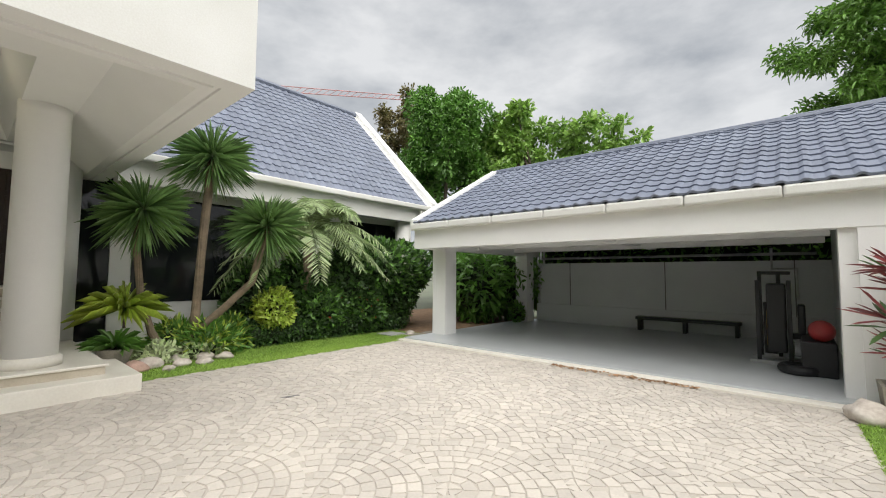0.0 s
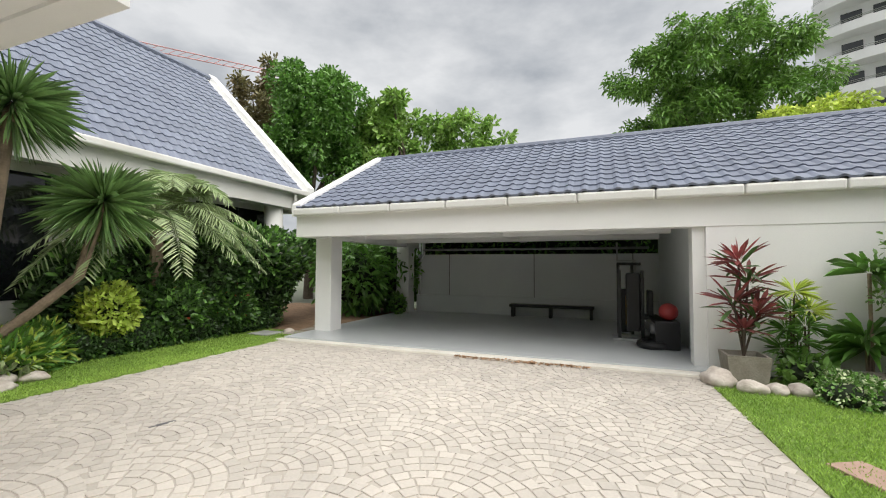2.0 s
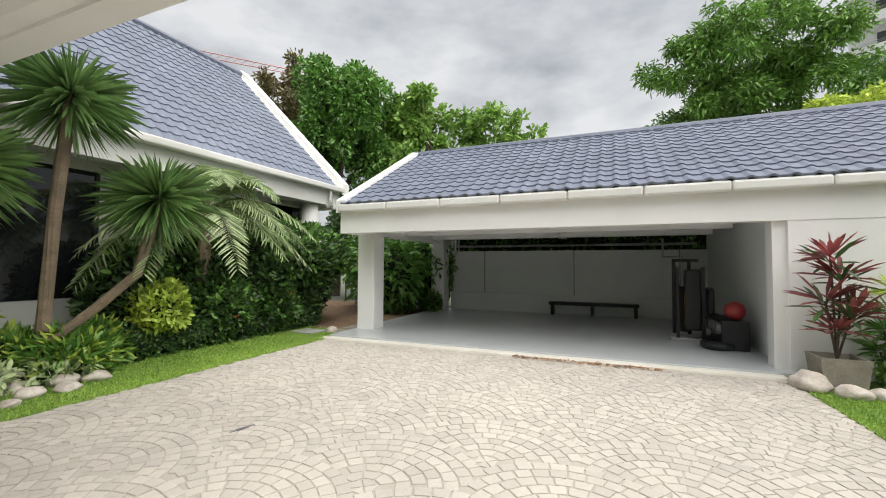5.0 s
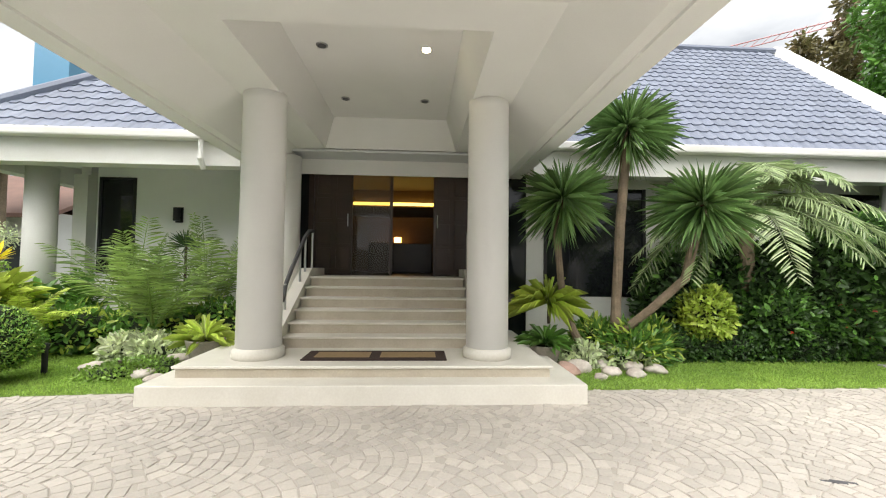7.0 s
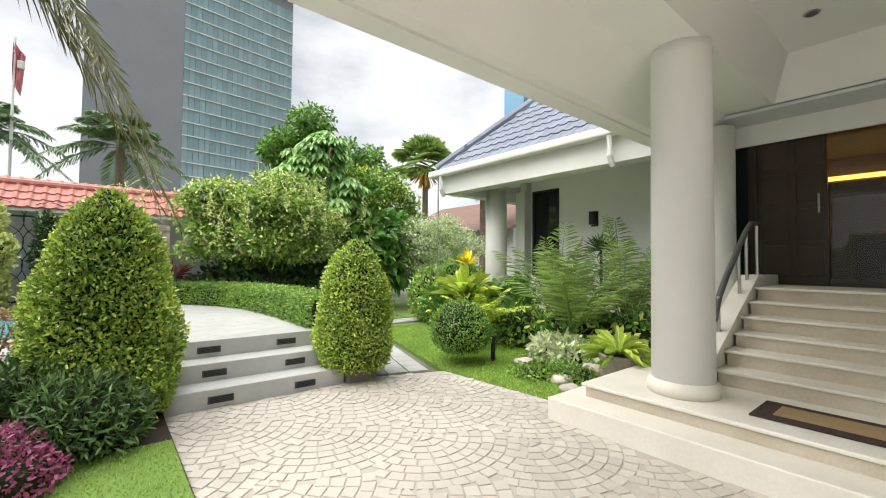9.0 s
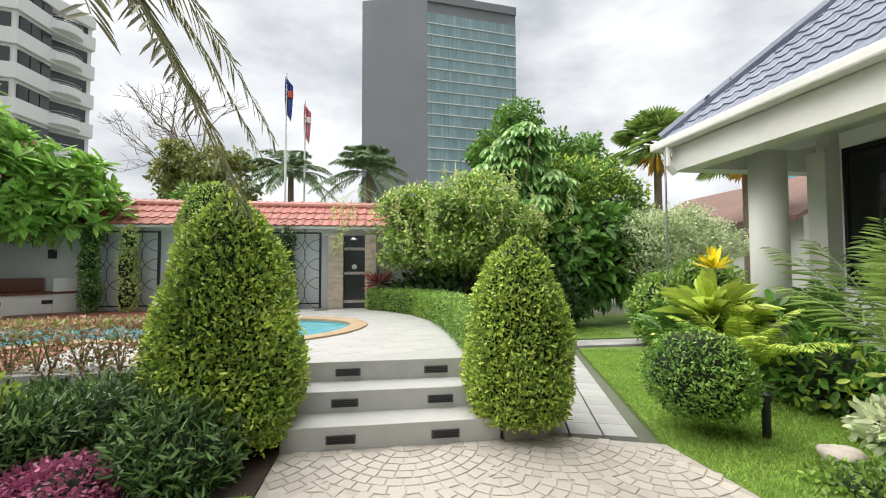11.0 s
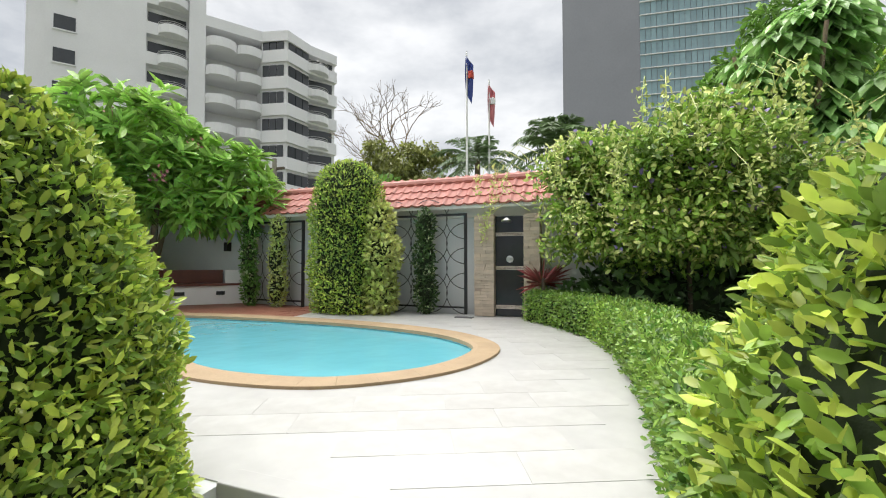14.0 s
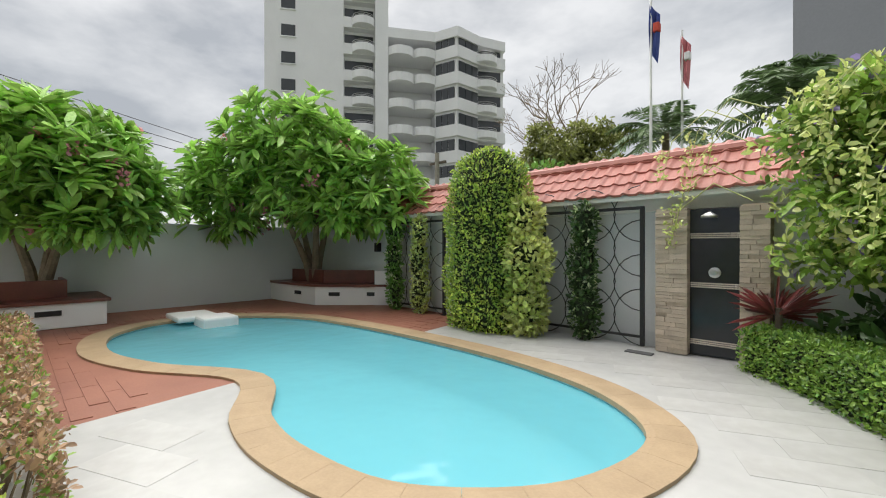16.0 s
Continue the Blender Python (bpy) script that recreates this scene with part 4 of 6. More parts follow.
def hedge(name, label, line, w, z0, z1, n, size, material, extra=None, dense=True):
    t = thing(name, label, "hedge")
    pts = [Vector(p) for p in line]
    seg = [(b - a).length for a, b in zip(pts, pts[1:])]
    cum = np.cumsum([0] + seg)
    s = rng.random(n) * cum[-1]
    k = np.clip(np.searchsorted(cum, s) - 1, 0, len(seg) - 1)
    A, Bq = np.array([tuple(p) for p in pts]), None
    f = (s - cum[k]) / np.array(seg)[k]
    C = A[k] * (1 - f[:, None]) + A[k + 1] * f[:, None]
    d = unit(A[k + 1] - A[k])
    nn = np.stack([-d[:, 1], d[:, 0]], 1)
    face = rng.random(n)
    top = face < 0.4
    u = np.where(top, rng.random(n) * 2 - 1, np.where(face < 0.7, 1.0, -1.0))
    h = np.where(top, 1.0, rng.random(n))
    P = np.concatenate([C + nn * (u * w / 2)[:, None], (z0 + (z1 - z0) * h)[:, None]], 1) + rng.normal(size=(n, 3)) * 0.025
    D = np.concatenate([nn * np.where(top, 0.0, u)[:, None], np.where(top, 1.0, 0.3)[:, None]], 1)
    N = D * 0.7 + [0, 0, 0.5] + rng.normal(size=(n, 3)) * 0.4
    D = D * 0.5 + rng.normal(size=(n, 3)) * 0.6
    L = size * (0.6 + 0.7 * rng.random(n))
    # dark bars stand in for the shade inside the hedge
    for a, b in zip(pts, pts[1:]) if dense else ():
        part("inner_wood_and_shade", beam((*a, z1 - 0.05), (*b, z1 - 0.05), w - 0.08, z1 - z0 - 0.06), L_CORE, t)
    m = n * 3 // 4
    leaf_mesh("leaves", P[:m], D[:m], L[:m], L[:m] * 0.5, material, t, N=N[:m])
    leaf_mesh("young_leaves", P[m:], D[m:], L[m:], L[m:] * 0.5, extra or L_LIME, t, N=N[m:])
    return t


hedge("box_hedge", "low clipped green hedge curving along the terrace", [(-3.55, -11.35), (-4.1, -10.75), (-4.6, -10.0), (-4.88, -9.0), (-4.98, -8.0), (-5.0, -7.0), (-4.98, -6.0)], 0.56, DZ - 0.02, DZ + 0.42, 30000, 0.042, L_HEDGE, L_MID)
t = hedge("dry_hedge", "thin half-dry brown hedge along the terrace edge", [(-1.9, -5.92), (0.5, -5.92), (3.0, -5.92)], 0.3, DZ - 0.02, DZ + 0.42, 13000, 0.042, L_DRY, L_HEDGE, False)
for i in range(26):
    q = Vector((-1.85 + 0.19 * i, -5.92 + 0.05 * math.sin(i * 2.4), DZ - 0.02))
    bm = bmesh.new()
    for k in range(4):
        tube([q, q + Vector((0.05 * math.cos(k * 1.7 + i), 0.05 * math.sin(k * 1.7 + i), 0.16)), q + Vector((0.13 * math.cos(k * 1.7 + i), 0.11 * math.sin(k * 1.7 + i), 0.36))], [0.01, 0.007, 0.003], 4, bm)
    part("branch", bm, BARK, t)
shrub("ground_cover", "dark narrow-leaved ground cover beside the steps", scatter(-2.75, -5.1, -0.4, -4.5, 0.3, 0.34, 14, 0.9), 15000, 0.085, L_DARK, 0.2, category="ground cover", extra=((L_SPIKE, 9000, 0.085, "lighter leaves"),))
shrub("purple_plant", "low purple-leaved ground cover at the bed's edge", scatter(-2.1, -4.45, -0.6, -3.8, 0.14, 0.3, 10, 0.7), 15000, 0.036, L_PURPLE, 0.6, category="ground cover")
shrub("lime_bush", "small bright green bush in the terrace bed", [(-1.0, -4.7, 0.5, 0.3, 0.3, 0.3)], 900, 0.08, L_LIME)
lt = thing("garden_lamp", "small black square bollard lamp in the bed", "garden lamp")
part("post", box(-1.14, -1.06, -5.34, -5.26, 0, 0.5, 0.005), BLACK, lt)
part("lantern", box(-1.18, -1.02, -5.38, -5.22, 0.5, 0.66, 0.01), BLACK, lt)
part("lens", box(-1.16, -1.04, -5.22, -5.21, 0.53, 0.62), WHITE, lt)

# flowering shrub beside the shower and tall planting behind it
shrub("duranta_shrub", "large rambling shrub with violet flower clusters and yellow sprays", canopy_blobs(-5.5, -11.0, 2.45, 2.5, 1.25, 1.35, 110, 0.2), 26000, 0.11, L_HEDGE,
      0.5, with_core=False, inner=0.25, extra=((L_VARI, 13000, 0.08, "yellow-green leaves"), (F_VIOLET, 700, 0.07, "violet flower")), droop=0.2)
t = thing("climbing_shoots", "long pale arching shoots of the rambling shrub", "shoots")
for i in range(34):
    a = rng.random() * 6.28
    p = Vector((-5.5 + 2.1 * math.cos(a), -10.95 + 0.95 * math.sin(a), 2.3 + 1.2 * rng.random()))
    d = Vector((math.cos(a), math.sin(a), 0.0)) * (0.35 + 0.4 * rng.random())
    part("shoot", tube([p, p + d * 0.5 + Vector((0, 0, 0.22)), p + d + Vector((0, 0, -0.05)), p + d * 1.15 + Vector((0, 0, -0.45))], [0.007, 0.006, 0.005, 0.003], 4), L_VARI, t)
    q = np.array(p + d * 1.15) + np.stack([rng.normal(size=40) * 0.04, rng.normal(size=40) * 0.04, -0.5 * rng.random(40)], 1)
    leaf_mesh("leaf_spray", q, rng.normal(size=(40, 3)), 0.055, 0.03, L_VARI, t)["kind"] = "stuff"
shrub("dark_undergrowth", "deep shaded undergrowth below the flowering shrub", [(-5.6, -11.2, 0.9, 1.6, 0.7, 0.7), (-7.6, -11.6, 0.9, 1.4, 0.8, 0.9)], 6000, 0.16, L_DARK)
t = thing("red_cordyline", "dark red spiky plant beside the shower", "plant")
rosette("leaves", -3.62, -11.2, 1.15, 50, 0.5, 0.03, L_RED, t, -0.1)
part("stem", tube([(-3.65, -11.1, 0.5), (-3.65, -11.1, 1.25)], 0.03, 6), DARKBARK, t)


def umbrella_tree(x, y, h, heads, label):
    """Whorls of long drooping leaflets on bare stems."""
    t = thing("umbrella_tree", label, "tree")
    P, D, L = [], [], []
    for i in range(heads):
        d = unit(rng.normal(size=3))
        tier = ((0, 0, -1.0, 0.85), (0.75, 0.2, -1.9, 0.75), (-0.8, 0.3, -2.0, 0.8), (0.1, 0.5, -2.6, 0.9), (-0.3, 0.1, -0.5, 0.5), (1.1, 0.3, -2.9, 0.7))[i % 6]
        c = np.array([x + tier[0], y + tier[1], h + tier[2]]) + d * np.array([1.0, 0.9, 0.8]) * tier[3] * rng.random() ** 0.35
        k = 9
        a = np.arange(k) * 2 * np.pi / k + rng.random()
        o = np.stack([np.cos(a), np.sin(a), np.full(k, -0.75)], 1)
        P.append(np.tile(c, (k, 1))), D.append(o + 0.25 * d), L.append(np.full(k, 0.36 + 0.1 * rng.random()))
    leaf_mesh("leaves", np.concatenate(P), np.concatenate(D), np.concatenate(L), np.concatenate(L) * 0.38, leafmat("umbrella_leaf", (0.17, 0.28, 0.10), (0.08, 0.17, 0.05), rough=0.3, gain=2.1), t, N=np.tile([0, 0, 1.0], (len(P) * 9, 1)), droop=0.25)
    for i in range(4):
        a = i * 1.7
        part("stem", tube([(x, y, 0), (x + 0.2 * math.cos(a), y + 0.2 * math.sin(a), h * 0.4), (x + 0.8 * math.cos(a), y + 0.8 * math.sin(a), h - 0.8)], [0.07, 0.05, 0.03], 6), BARK, t)
    return t


umbrella_tree(-7.4, -12.6, 5.7, 330, "tall umbrella tree with drooping whorls of glossy leaves")
shrub("glossy_shrub", "bank of large glossy dark leaves below the umbrella tree", [(-8.3, -12.0, 1.6, 1.3, 0.8, 1.3), (-9.6, -12.2, 1.9, 1.2, 0.8, 1.3), (-7.4, -11.9, 1.2, 0.9, 0.7, 0.9)], 3200, 0.34, L_MID, 0.42, droop=0.3)
shrub("silver_shrub", "rounded shrub with pale variegated foliage", canopy_blobs(-11.7, -11.9, 2.1, 2.6, 1.2, 1.2, 40, 0.3), 20000, 0.09, L_SILVER, 0.4, with_core=False, inner=0.4)
# the lime leaves mixed in here stand in for sunlight on the foliage
shrub("lime_shrub", "bright green leafy shrub behind the lawn", canopy_blobs(-9.8, -13.6, 3.5, 2.4, 1.2, 1.7, 50, 0.2), 9000, 0.14, L_TREE, with_core=False, inner=0.3, extra=((L_LIME, 4000, 0.13, "lime leaves with sunlight put into their colour"),))
tree("garden_tree", "leafy pale green tree behind the garden", -9.5, -16, 3.5, canopy_blobs(-9.5, -16.5, 5.6, 3.4, 2.2, 2.2, 50, 0.2), 14000, 0.2, L_TREE)


def palm(x, y, h, n, length, label, material=L_PALM, r=0.12, z=0.0, droop=1.0, lift=(-0.1, 1.2), leaf=0.45, leaflets=36, width=0.035, lean=(0, 0), azim=None):
    t = thing("palm_tree", label, "palm tree")
    part("trunk", tube([(x, y, z - 0.05), (x + lean[0] * 0.4, y + lean[1] * 0.4, z + h * 0.5), (x + lean[0], y + lean[1], z + h)], [r * 1.25, r, r * 0.8], 10), BARK, t)
    fronds("fronds", x + lean[0], y + lean[1], z + h, n, length, material, t, width, leaflets, droop, lift, leaf, azim=azim)
    return t


def fan_palm(x, y, h, label, n=40):
    t = thing("fan_palm", label, "palm tree")
    part("trunk", tube([(x, y, 0), (x, y, h)], [0.15, 0.12], 8), BARK, t)
    P, D, L = [], [], []
    for i in range(n):
        a, e = rng.random() * 6.28, rng.random() * 1.6 - 0.35
        o = np.array([np.cos(a) * np.cos(e), np.sin(a) * np.cos(e), np.sin(e)])
        c = np.array([x, y, h]) + o * 0.9
        s = unit(np.cross(o, [0, 0, 1.0]))
        for f in np.linspace(-1.5, 1.5, 20):
            P.append(c), D.append(o * math.cos(f) + s * math.sin(f)), L.append(0.75 + 0.1 * rng.random())
    leaf_mesh("fan_leaves", np.array(P), np.array(D), np.array(L), 0.07, L_PALM, t, N=np.tile([0, 0, 1.0], (len(P), 1)), droop=0.25)
    d = unit(rng.normal(size=(60, 3)) + [0, 0, -0.6])
    leaf_mesh("dry_leaves", np.tile([x, y, h - 0.2], (60, 1)) + d * 0.2, d + [0, 0, -0.8], 0.7, 0.1, leafmat("withered_leaf", (0.5, 0.3, 0.04)), t, "withered yellow leaves")
    return t


fan_palm(-13.4, -15.0, 5.8, "fan palm with withered yellow lower leaves")
fan_palm(-15.6, -13.6, 5.3, "green fan palm behind the house")
palm(-0.3, -4.6, 4.9, 30, 2.3, "slender feather palm rising from the terrace bed", leafmat("dusty_palm_leaf", (0.10, 0.13, 0.05), (0.08, 0.075, 0.035)), 0.06, leaf=0.42, droop=1.75, lift=(-0.35, 0.6), leaflets=85, width=0.022, azim=[radians(15 + 6.4 * i) for i in range(30)])
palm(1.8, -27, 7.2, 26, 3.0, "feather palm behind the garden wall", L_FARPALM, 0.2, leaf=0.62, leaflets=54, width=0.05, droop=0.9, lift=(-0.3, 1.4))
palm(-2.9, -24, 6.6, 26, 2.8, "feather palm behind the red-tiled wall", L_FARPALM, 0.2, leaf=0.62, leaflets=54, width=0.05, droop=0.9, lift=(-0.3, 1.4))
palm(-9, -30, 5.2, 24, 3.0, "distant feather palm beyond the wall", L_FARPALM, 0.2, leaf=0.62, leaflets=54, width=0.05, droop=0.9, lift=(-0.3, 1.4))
tree("street_tree", "broad olive-green tree beyond the garden wall", 6.5, -27, 4, canopy_blobs(6.5, -27, 6.8, 4.2, 3, 2.6, 70, 0.15), 11000, 0.26, leafmat("olive_leaf", (0.17, 0.20, 0.06), (0.09, 0.11, 0.03)))
t = thing("bare_tree", "bare leafless branching tree against the sky", "tree")


def twig(p, d, ln, r, depth, bm):
    q = p + d * ln
    tube([p, p.lerp(q, 0.5) + Vector(rng.normal(size=3)) * ln * 0.06, q], [r, r * 0.8, r * 0.6], 5, bm)
    if depth:
        for _ in range(3):
            twig(q, (d + Vector(rng.normal(size=3)) * 0.5 + Vector((0, 0, 0.12))).normalized(), ln * 0.7, r * 0.6, depth - 1, bm)


bm = bmesh.new()
twig(Vector((9, -33, 0)), Vector((-0.05, 0, 1)), 5.2, 0.2, 5, bm)
part("branches", bm, BARK, t)["kind"] = "stuff"
for i in range(6):
    hh = 1.6 + 0.5 * rng.random()
    shrub("street_shrub", "leafy greenery behind the garden wall", canopy_blobs(-12 + i * 3.6, -18, 2.2, 2.2, 1.2, hh, 6), 3000, 0.2, L_TREE, group="greenery beyond the wall")


def frangipani(x, y, z, blobs, heads, label, forks):
    """Stout forked tree with whorls of long blunt leaves and a few pink flowers."""
    t = thing("frangipani_tree", label, "tree")
    for fx, fy, fz in forks:
        part("limb", tube([(x, y, z), (x + (fx - x) * 0.25, y + (fy - y) * 0.25, z + (fz - z) * 0.4), (fx, fy, fz)], [0.11, 0.08, 0.045], 8), BARK, t)
    P, d = blob_points(blobs, heads, 0.6)
    PP, DD, LL = [], [], []
    for p, o in zip(P, d):
        k = 12
        ax = unit(o + np.array([0, 0, 0.7]))
        a = rng.random(k) * 2 * np.pi
        s = unit(np.cross(ax, [0.3, 0.5, 0.1]))
        u = np.cross(ax, s)
        PP.append(np.tile(p, (k, 1)) + 0.03 * rng.normal(size=(k, 3)))
        DD.append(s * np.cos(a)[:, None] + u * np.sin(a)[:, None] + ax * (0.1 + 0.7 * rng.random(k))[:, None])
        LL.append(0.3 + 0.14 * rng.random(k))
    PP, DD, LL = np.concatenate(PP), np.concatenate(DD), np.concatenate(LL)
    leaf_mesh("leaves", PP, DD, LL, LL * 0.3, L_FRANGI, t, N=np.tile([0, 0, 1.0], (len(PP), 1)) + 0.3 * rng.normal(size=(len(PP), 3)), droop=0.04)
    Q, e = blob_points(blobs, 20, 1.0)
    Q = np.repeat(Q, 22, 0) + rng.normal(size=(20 * 22, 3)) * 0.07
    leaf_mesh("flowers", Q, rng.normal(size=(len(Q), 3)) + [0, 0, 0.6], 0.08, 0.06, F_PINK, t, "pink flower clusters")["kind"] = "stuff"
    return t


frangipani(5.0, -11.0, DZ, [(4.7, -10.7, 3.5, 1.8, 1.5, 1.1), (6.0, -9.8, 3.4, 1.3, 1.3, 1.0), (3.4, -11.4, 3.2, 1.2, 1.0, 0.9), (4.8, -10.3, 4.3, 1.4, 1.3, 0.9), (2.8, -11.6, 2.8, 0.8, 0.6, 0.6), (5.9, -9.2, 2.7, 0.9, 0.9, 0.6), (3.9, -10.8, 2.7, 1.0, 0.8, 0.5)], 760, "spreading frangipani tree with pink flowers above the corner bench",
           [(4.2, -10.6, 2.9), (5.3, -10.3, 2.8), (4.6, -11.2, 2.9), (5.6, -10.9, 2.7)])
frangipani(5.6, -6.3, DZ, [(5.3, -6.4, 3.2, 1.4, 1.3, 1.1), (4.8, -7.2, 2.7, 0.9, 0.8, 0.7), (5.7, -5.7, 3.4, 1.3, 1.2, 1.0), (4.5, -6.5, 2.8, 0.9, 0.8, 0.7)], 470, "frangipani tree with pink blossoms over a built-in bench",
           [(5.2, -6.5, 2.6), (5.8, -5.8, 2.8), (4.9, -6.6, 2.4)])

# ---- pool terrace furniture ----
FR = [(5.45, -10.4), (4.18, -10.55), (3.58, -11.12), (2.98, -11.7)]
b1 = thing("corner_bench", "white built-in corner bench with a mahogany seat and back", "bench")
part("base", prism([(6.08, -10.4), (6.08, -11.74), (2.98, -11.74), (3.58, -11.12), (4.18, -10.55), (5.45, -10.4)][::-1], DZ, DZ + 0.4), WHITE, b1)
part("seat", prism([(6.06, -10.37), (6.06, -11.72), (2.93, -11.72), (3.55, -11.08), (4.16, -10.5), (5.45, -10.35)][::-1], DZ + 0.4, DZ + 0.45), REDWOOD, b1, "mahogany seat boards")
for p, q in (((5.6, -10.75), (4.5, -10.95)), ((4.5, -10.95), (3.6, -11.7))):
    part("backrest", beam((*p, DZ + 0.74), (*q, DZ + 0.74), 0.06, 0.29), REDWOOD, b1, "mahogany backrest")
part("end_panel", beam((2.99, -11.73, DZ + 0.74), (3.25, -11.45, DZ + 0.74), 0.06, 0.74), WHITE, b1)
for p, q in zip(FR, FR[1:]):
    a, b = Vector(p), Vector(q)
    m = a.lerp(b, 0.5)
    dd = (b - a).normalized()
    part("vent", beam((*(m - dd * 0.12), DZ + 0.28), (*(m + dd * 0.12), DZ + 0.28), 0.03, 0.08), BLACK, b1, "dark louvred vent")
b2 = thing("built_in_bench", "white built-in bench with a mahogany seat", "bench")
part("base", box(4.6, 6.08, -7.05, -5.7, DZ, DZ + 0.38, 0.01), WHITE, b2)
part("seat", box(4.55, 6.08, -7.1, -5.7, DZ + 0.38, DZ + 0.43, 0.008), REDWOOD, b2, "mahogany seat boards")
part("backrest", box(5.1, 5.16, -6.6, -5.7, DZ + 0.43, DZ + 0.72, 0.006), REDWOOD, b2)
part("backrest", box(5.16, 6.08, -6.6, -6.54, DZ + 0.43, DZ + 0.72, 0.006), REDWOOD, b2)
part("vent", box(4.585, 4.6, -6.5, -6.2, DZ + 0.2, DZ + 0.28), BLACK, b2)
pj = thing("pool_ladder_block", "white moulded fibreglass step unit at the pool's edge", "pool fitting")
part("deck_slab", box(3.75, 4.55, -8.5, -7.85, DZ + 0.0, DZ + 0.09, 0.03), WHITE, pj)
part("hood", box(3.3, 3.85, -8.65, -8.1, DZ - 0.1, DZ + 0.1, 0.04), WHITE, pj)

for x0, x1, n in ((-2.27, -0.87, 3), (1.2, 2.6, 3)):
    tr = thing("trellis", "black wrought-iron trellis with interlaced arcs", "trellis", "trellis panels")
    for i in range(n):
        x = x0 + (x1 - x0) * i / (n - 1)
        part("post", box(x - 0.025, x + 0.025, -11.52, -11.47, DZ, 2.36, 0.004), BLACK, tr)
    part("rail", box(x0, x1, -11.51, -11.48, 2.32, 2.36), BLACK, tr)
    part("rail", box(x0, x1, -11.51, -11.48, DZ + 0.1, DZ + 0.13), BLACK, tr)
    w = (x1 - x0) / (n - 1)
    for i in range(n - 1):
        for k in range(4):
            for sx, a0 in ((x0 + i * w, -1.5), (x0 + (i + 1) * w, 1.64)):
                c = (sx, 0.95 + 0.44 * k)
                pts = [(c[0] + 0.36 * math.cos(a0 + s * 0.3), -11.495, c[1] + 0.36 * math.sin(a0 + s * 0.3)) for s in range(11)]
                part("arc", tube(pts, 0.007, 4), BLACK, tr)
for xs, label, m in (((-1.55,), "dark climber on the trellis", L_DARK), ((1.75,), "pale variegated climber on the trellis", L_VARI), ((2.5,), "green climber at the end of the trellis", L_MID)):
    for x in xs:
        shrub("climber", label, [(x, -11.4, 1.0, 0.2, 0.12, 0.45), (x + 0.03, -11.4, 1.6, 0.19, 0.12, 0.45), (x, -11.4, 2.15, 0.17, 0.12, 0.3)], 1700, 0.07, m, category="climber", extra=((L_SILVER, 300, 0.06, "pale leaves"),))
shrub("variegated_shrub", "tall narrow yellow-green variegated shrub", [(-0.8, -11.1, 1.0, 0.3, 0.28, 0.42), (-0.82, -11.1, 1.65, 0.34, 0.28, 0.4), (-0.75, -11.15, 2.2, 0.26, 0.22, 0.38)], 3600, 0.1, L_VARI, 0.5)

for x0, x1 in ((-2.8, -2.46), (-3.56, -3.3)):
    p = thing("stone_pillar", "pillar clad in split sandstone strips", "pillar", "shower pillars", kind="structure")
    part("backing", box(x0 + 0.02, x1 - 0.02, -11.74, -11.4, DZ, 2.3), SANDSTONE, p)
    z = DZ
    while z < 2.28:
        h = 0.035 + 0.03 * random.random()
        h = min(h, 2.3 - z)
        s = x0 + (x1 - x0) * (0.3 + 0.4 * random.random())
        for a, b in ((x0, s), (s + 0.003, x1)):
            part("stone", box(a, b, -11.7, -11.385 + 0.025 * random.random(), z, z + h - 0.003), SANDSTONE, p)
        z += h
sw = thing("outdoor_shower", "outdoor shower on polished black granite with pebble bands", "shower")
part("slab", box(-3.3, -2.8, -11.72, -11.5, DZ, 2.28, 0.004), DARKSLAB, sw)
for z in (0.72, 1.38, 1.95):
    bm = bmesh.new()
    for i in range(26):
        for j in range(3):
            bmesh.ops.create_icosphere(bm, subdivisions=1, radius=0.013, matrix=Matrix.LocRotScale((-3.28 + i * 0.0185 + 0.006 * random.random(), -11.498, z + j * 0.022), None, (1, 0.5, 0.8)))
    part("pebble_band", bm, ROCK, sw, "band of grey pebbles")
part("valve", lathe([(0.06, 0), (0.06, 0.02), (0.03, 0.03), (0.03, 0.06)], 20), STEEL, sw, "round chrome valve").matrix_local = pose(-3.05, -11.5, 1.55, -90, 0, 0)
part("arm", tube([(-3.05, -11.5, 2.2), (-3.05, -11.25, 2.22)], 0.012, 8), STEEL, sw)
part("head", lathe([(0.08, 2.16), (0.08, 2.18), (0.02, 2.22)], 20, -3.05, -11.22), STEEL, sw, "chrome shower head")
dg = thing("drain_grate", "small bronze floor grate beside the pillar", "grate")
part("grate", box(-2.5, -2.2, -11.2, -11.08, DZ - 0.012, DZ + 0.004), PVC, dg)
lm = thing("wall_lamp", "small black wall lamp on the grey wall", "wall lamp")
part("body", box(3.4, 3.5, -11.75, -11.62, 1.75, 1.95, 0.01), BLACK, lm)

# ---- entrance garden, south ----
def pot(x, y, r, h, label, material=CONCRETE):
    t = thing("plant_pot", label, "pot", "", (x, y, 0))
    part("bowl", lathe([(r * 0.55, 0), (r * 0.6, 0.03), (r * 0.9, h * 0.75), (r, h * 0.95), (r, h), (r * 0.86, h), (r * 0.8, h * 0.85)], 24), material, t, "", True)
    part("soil", lathe([(r * 0.82, h * 0.84), (r * 0.82, h * 0.87)], 20), SOIL, t)
    return t


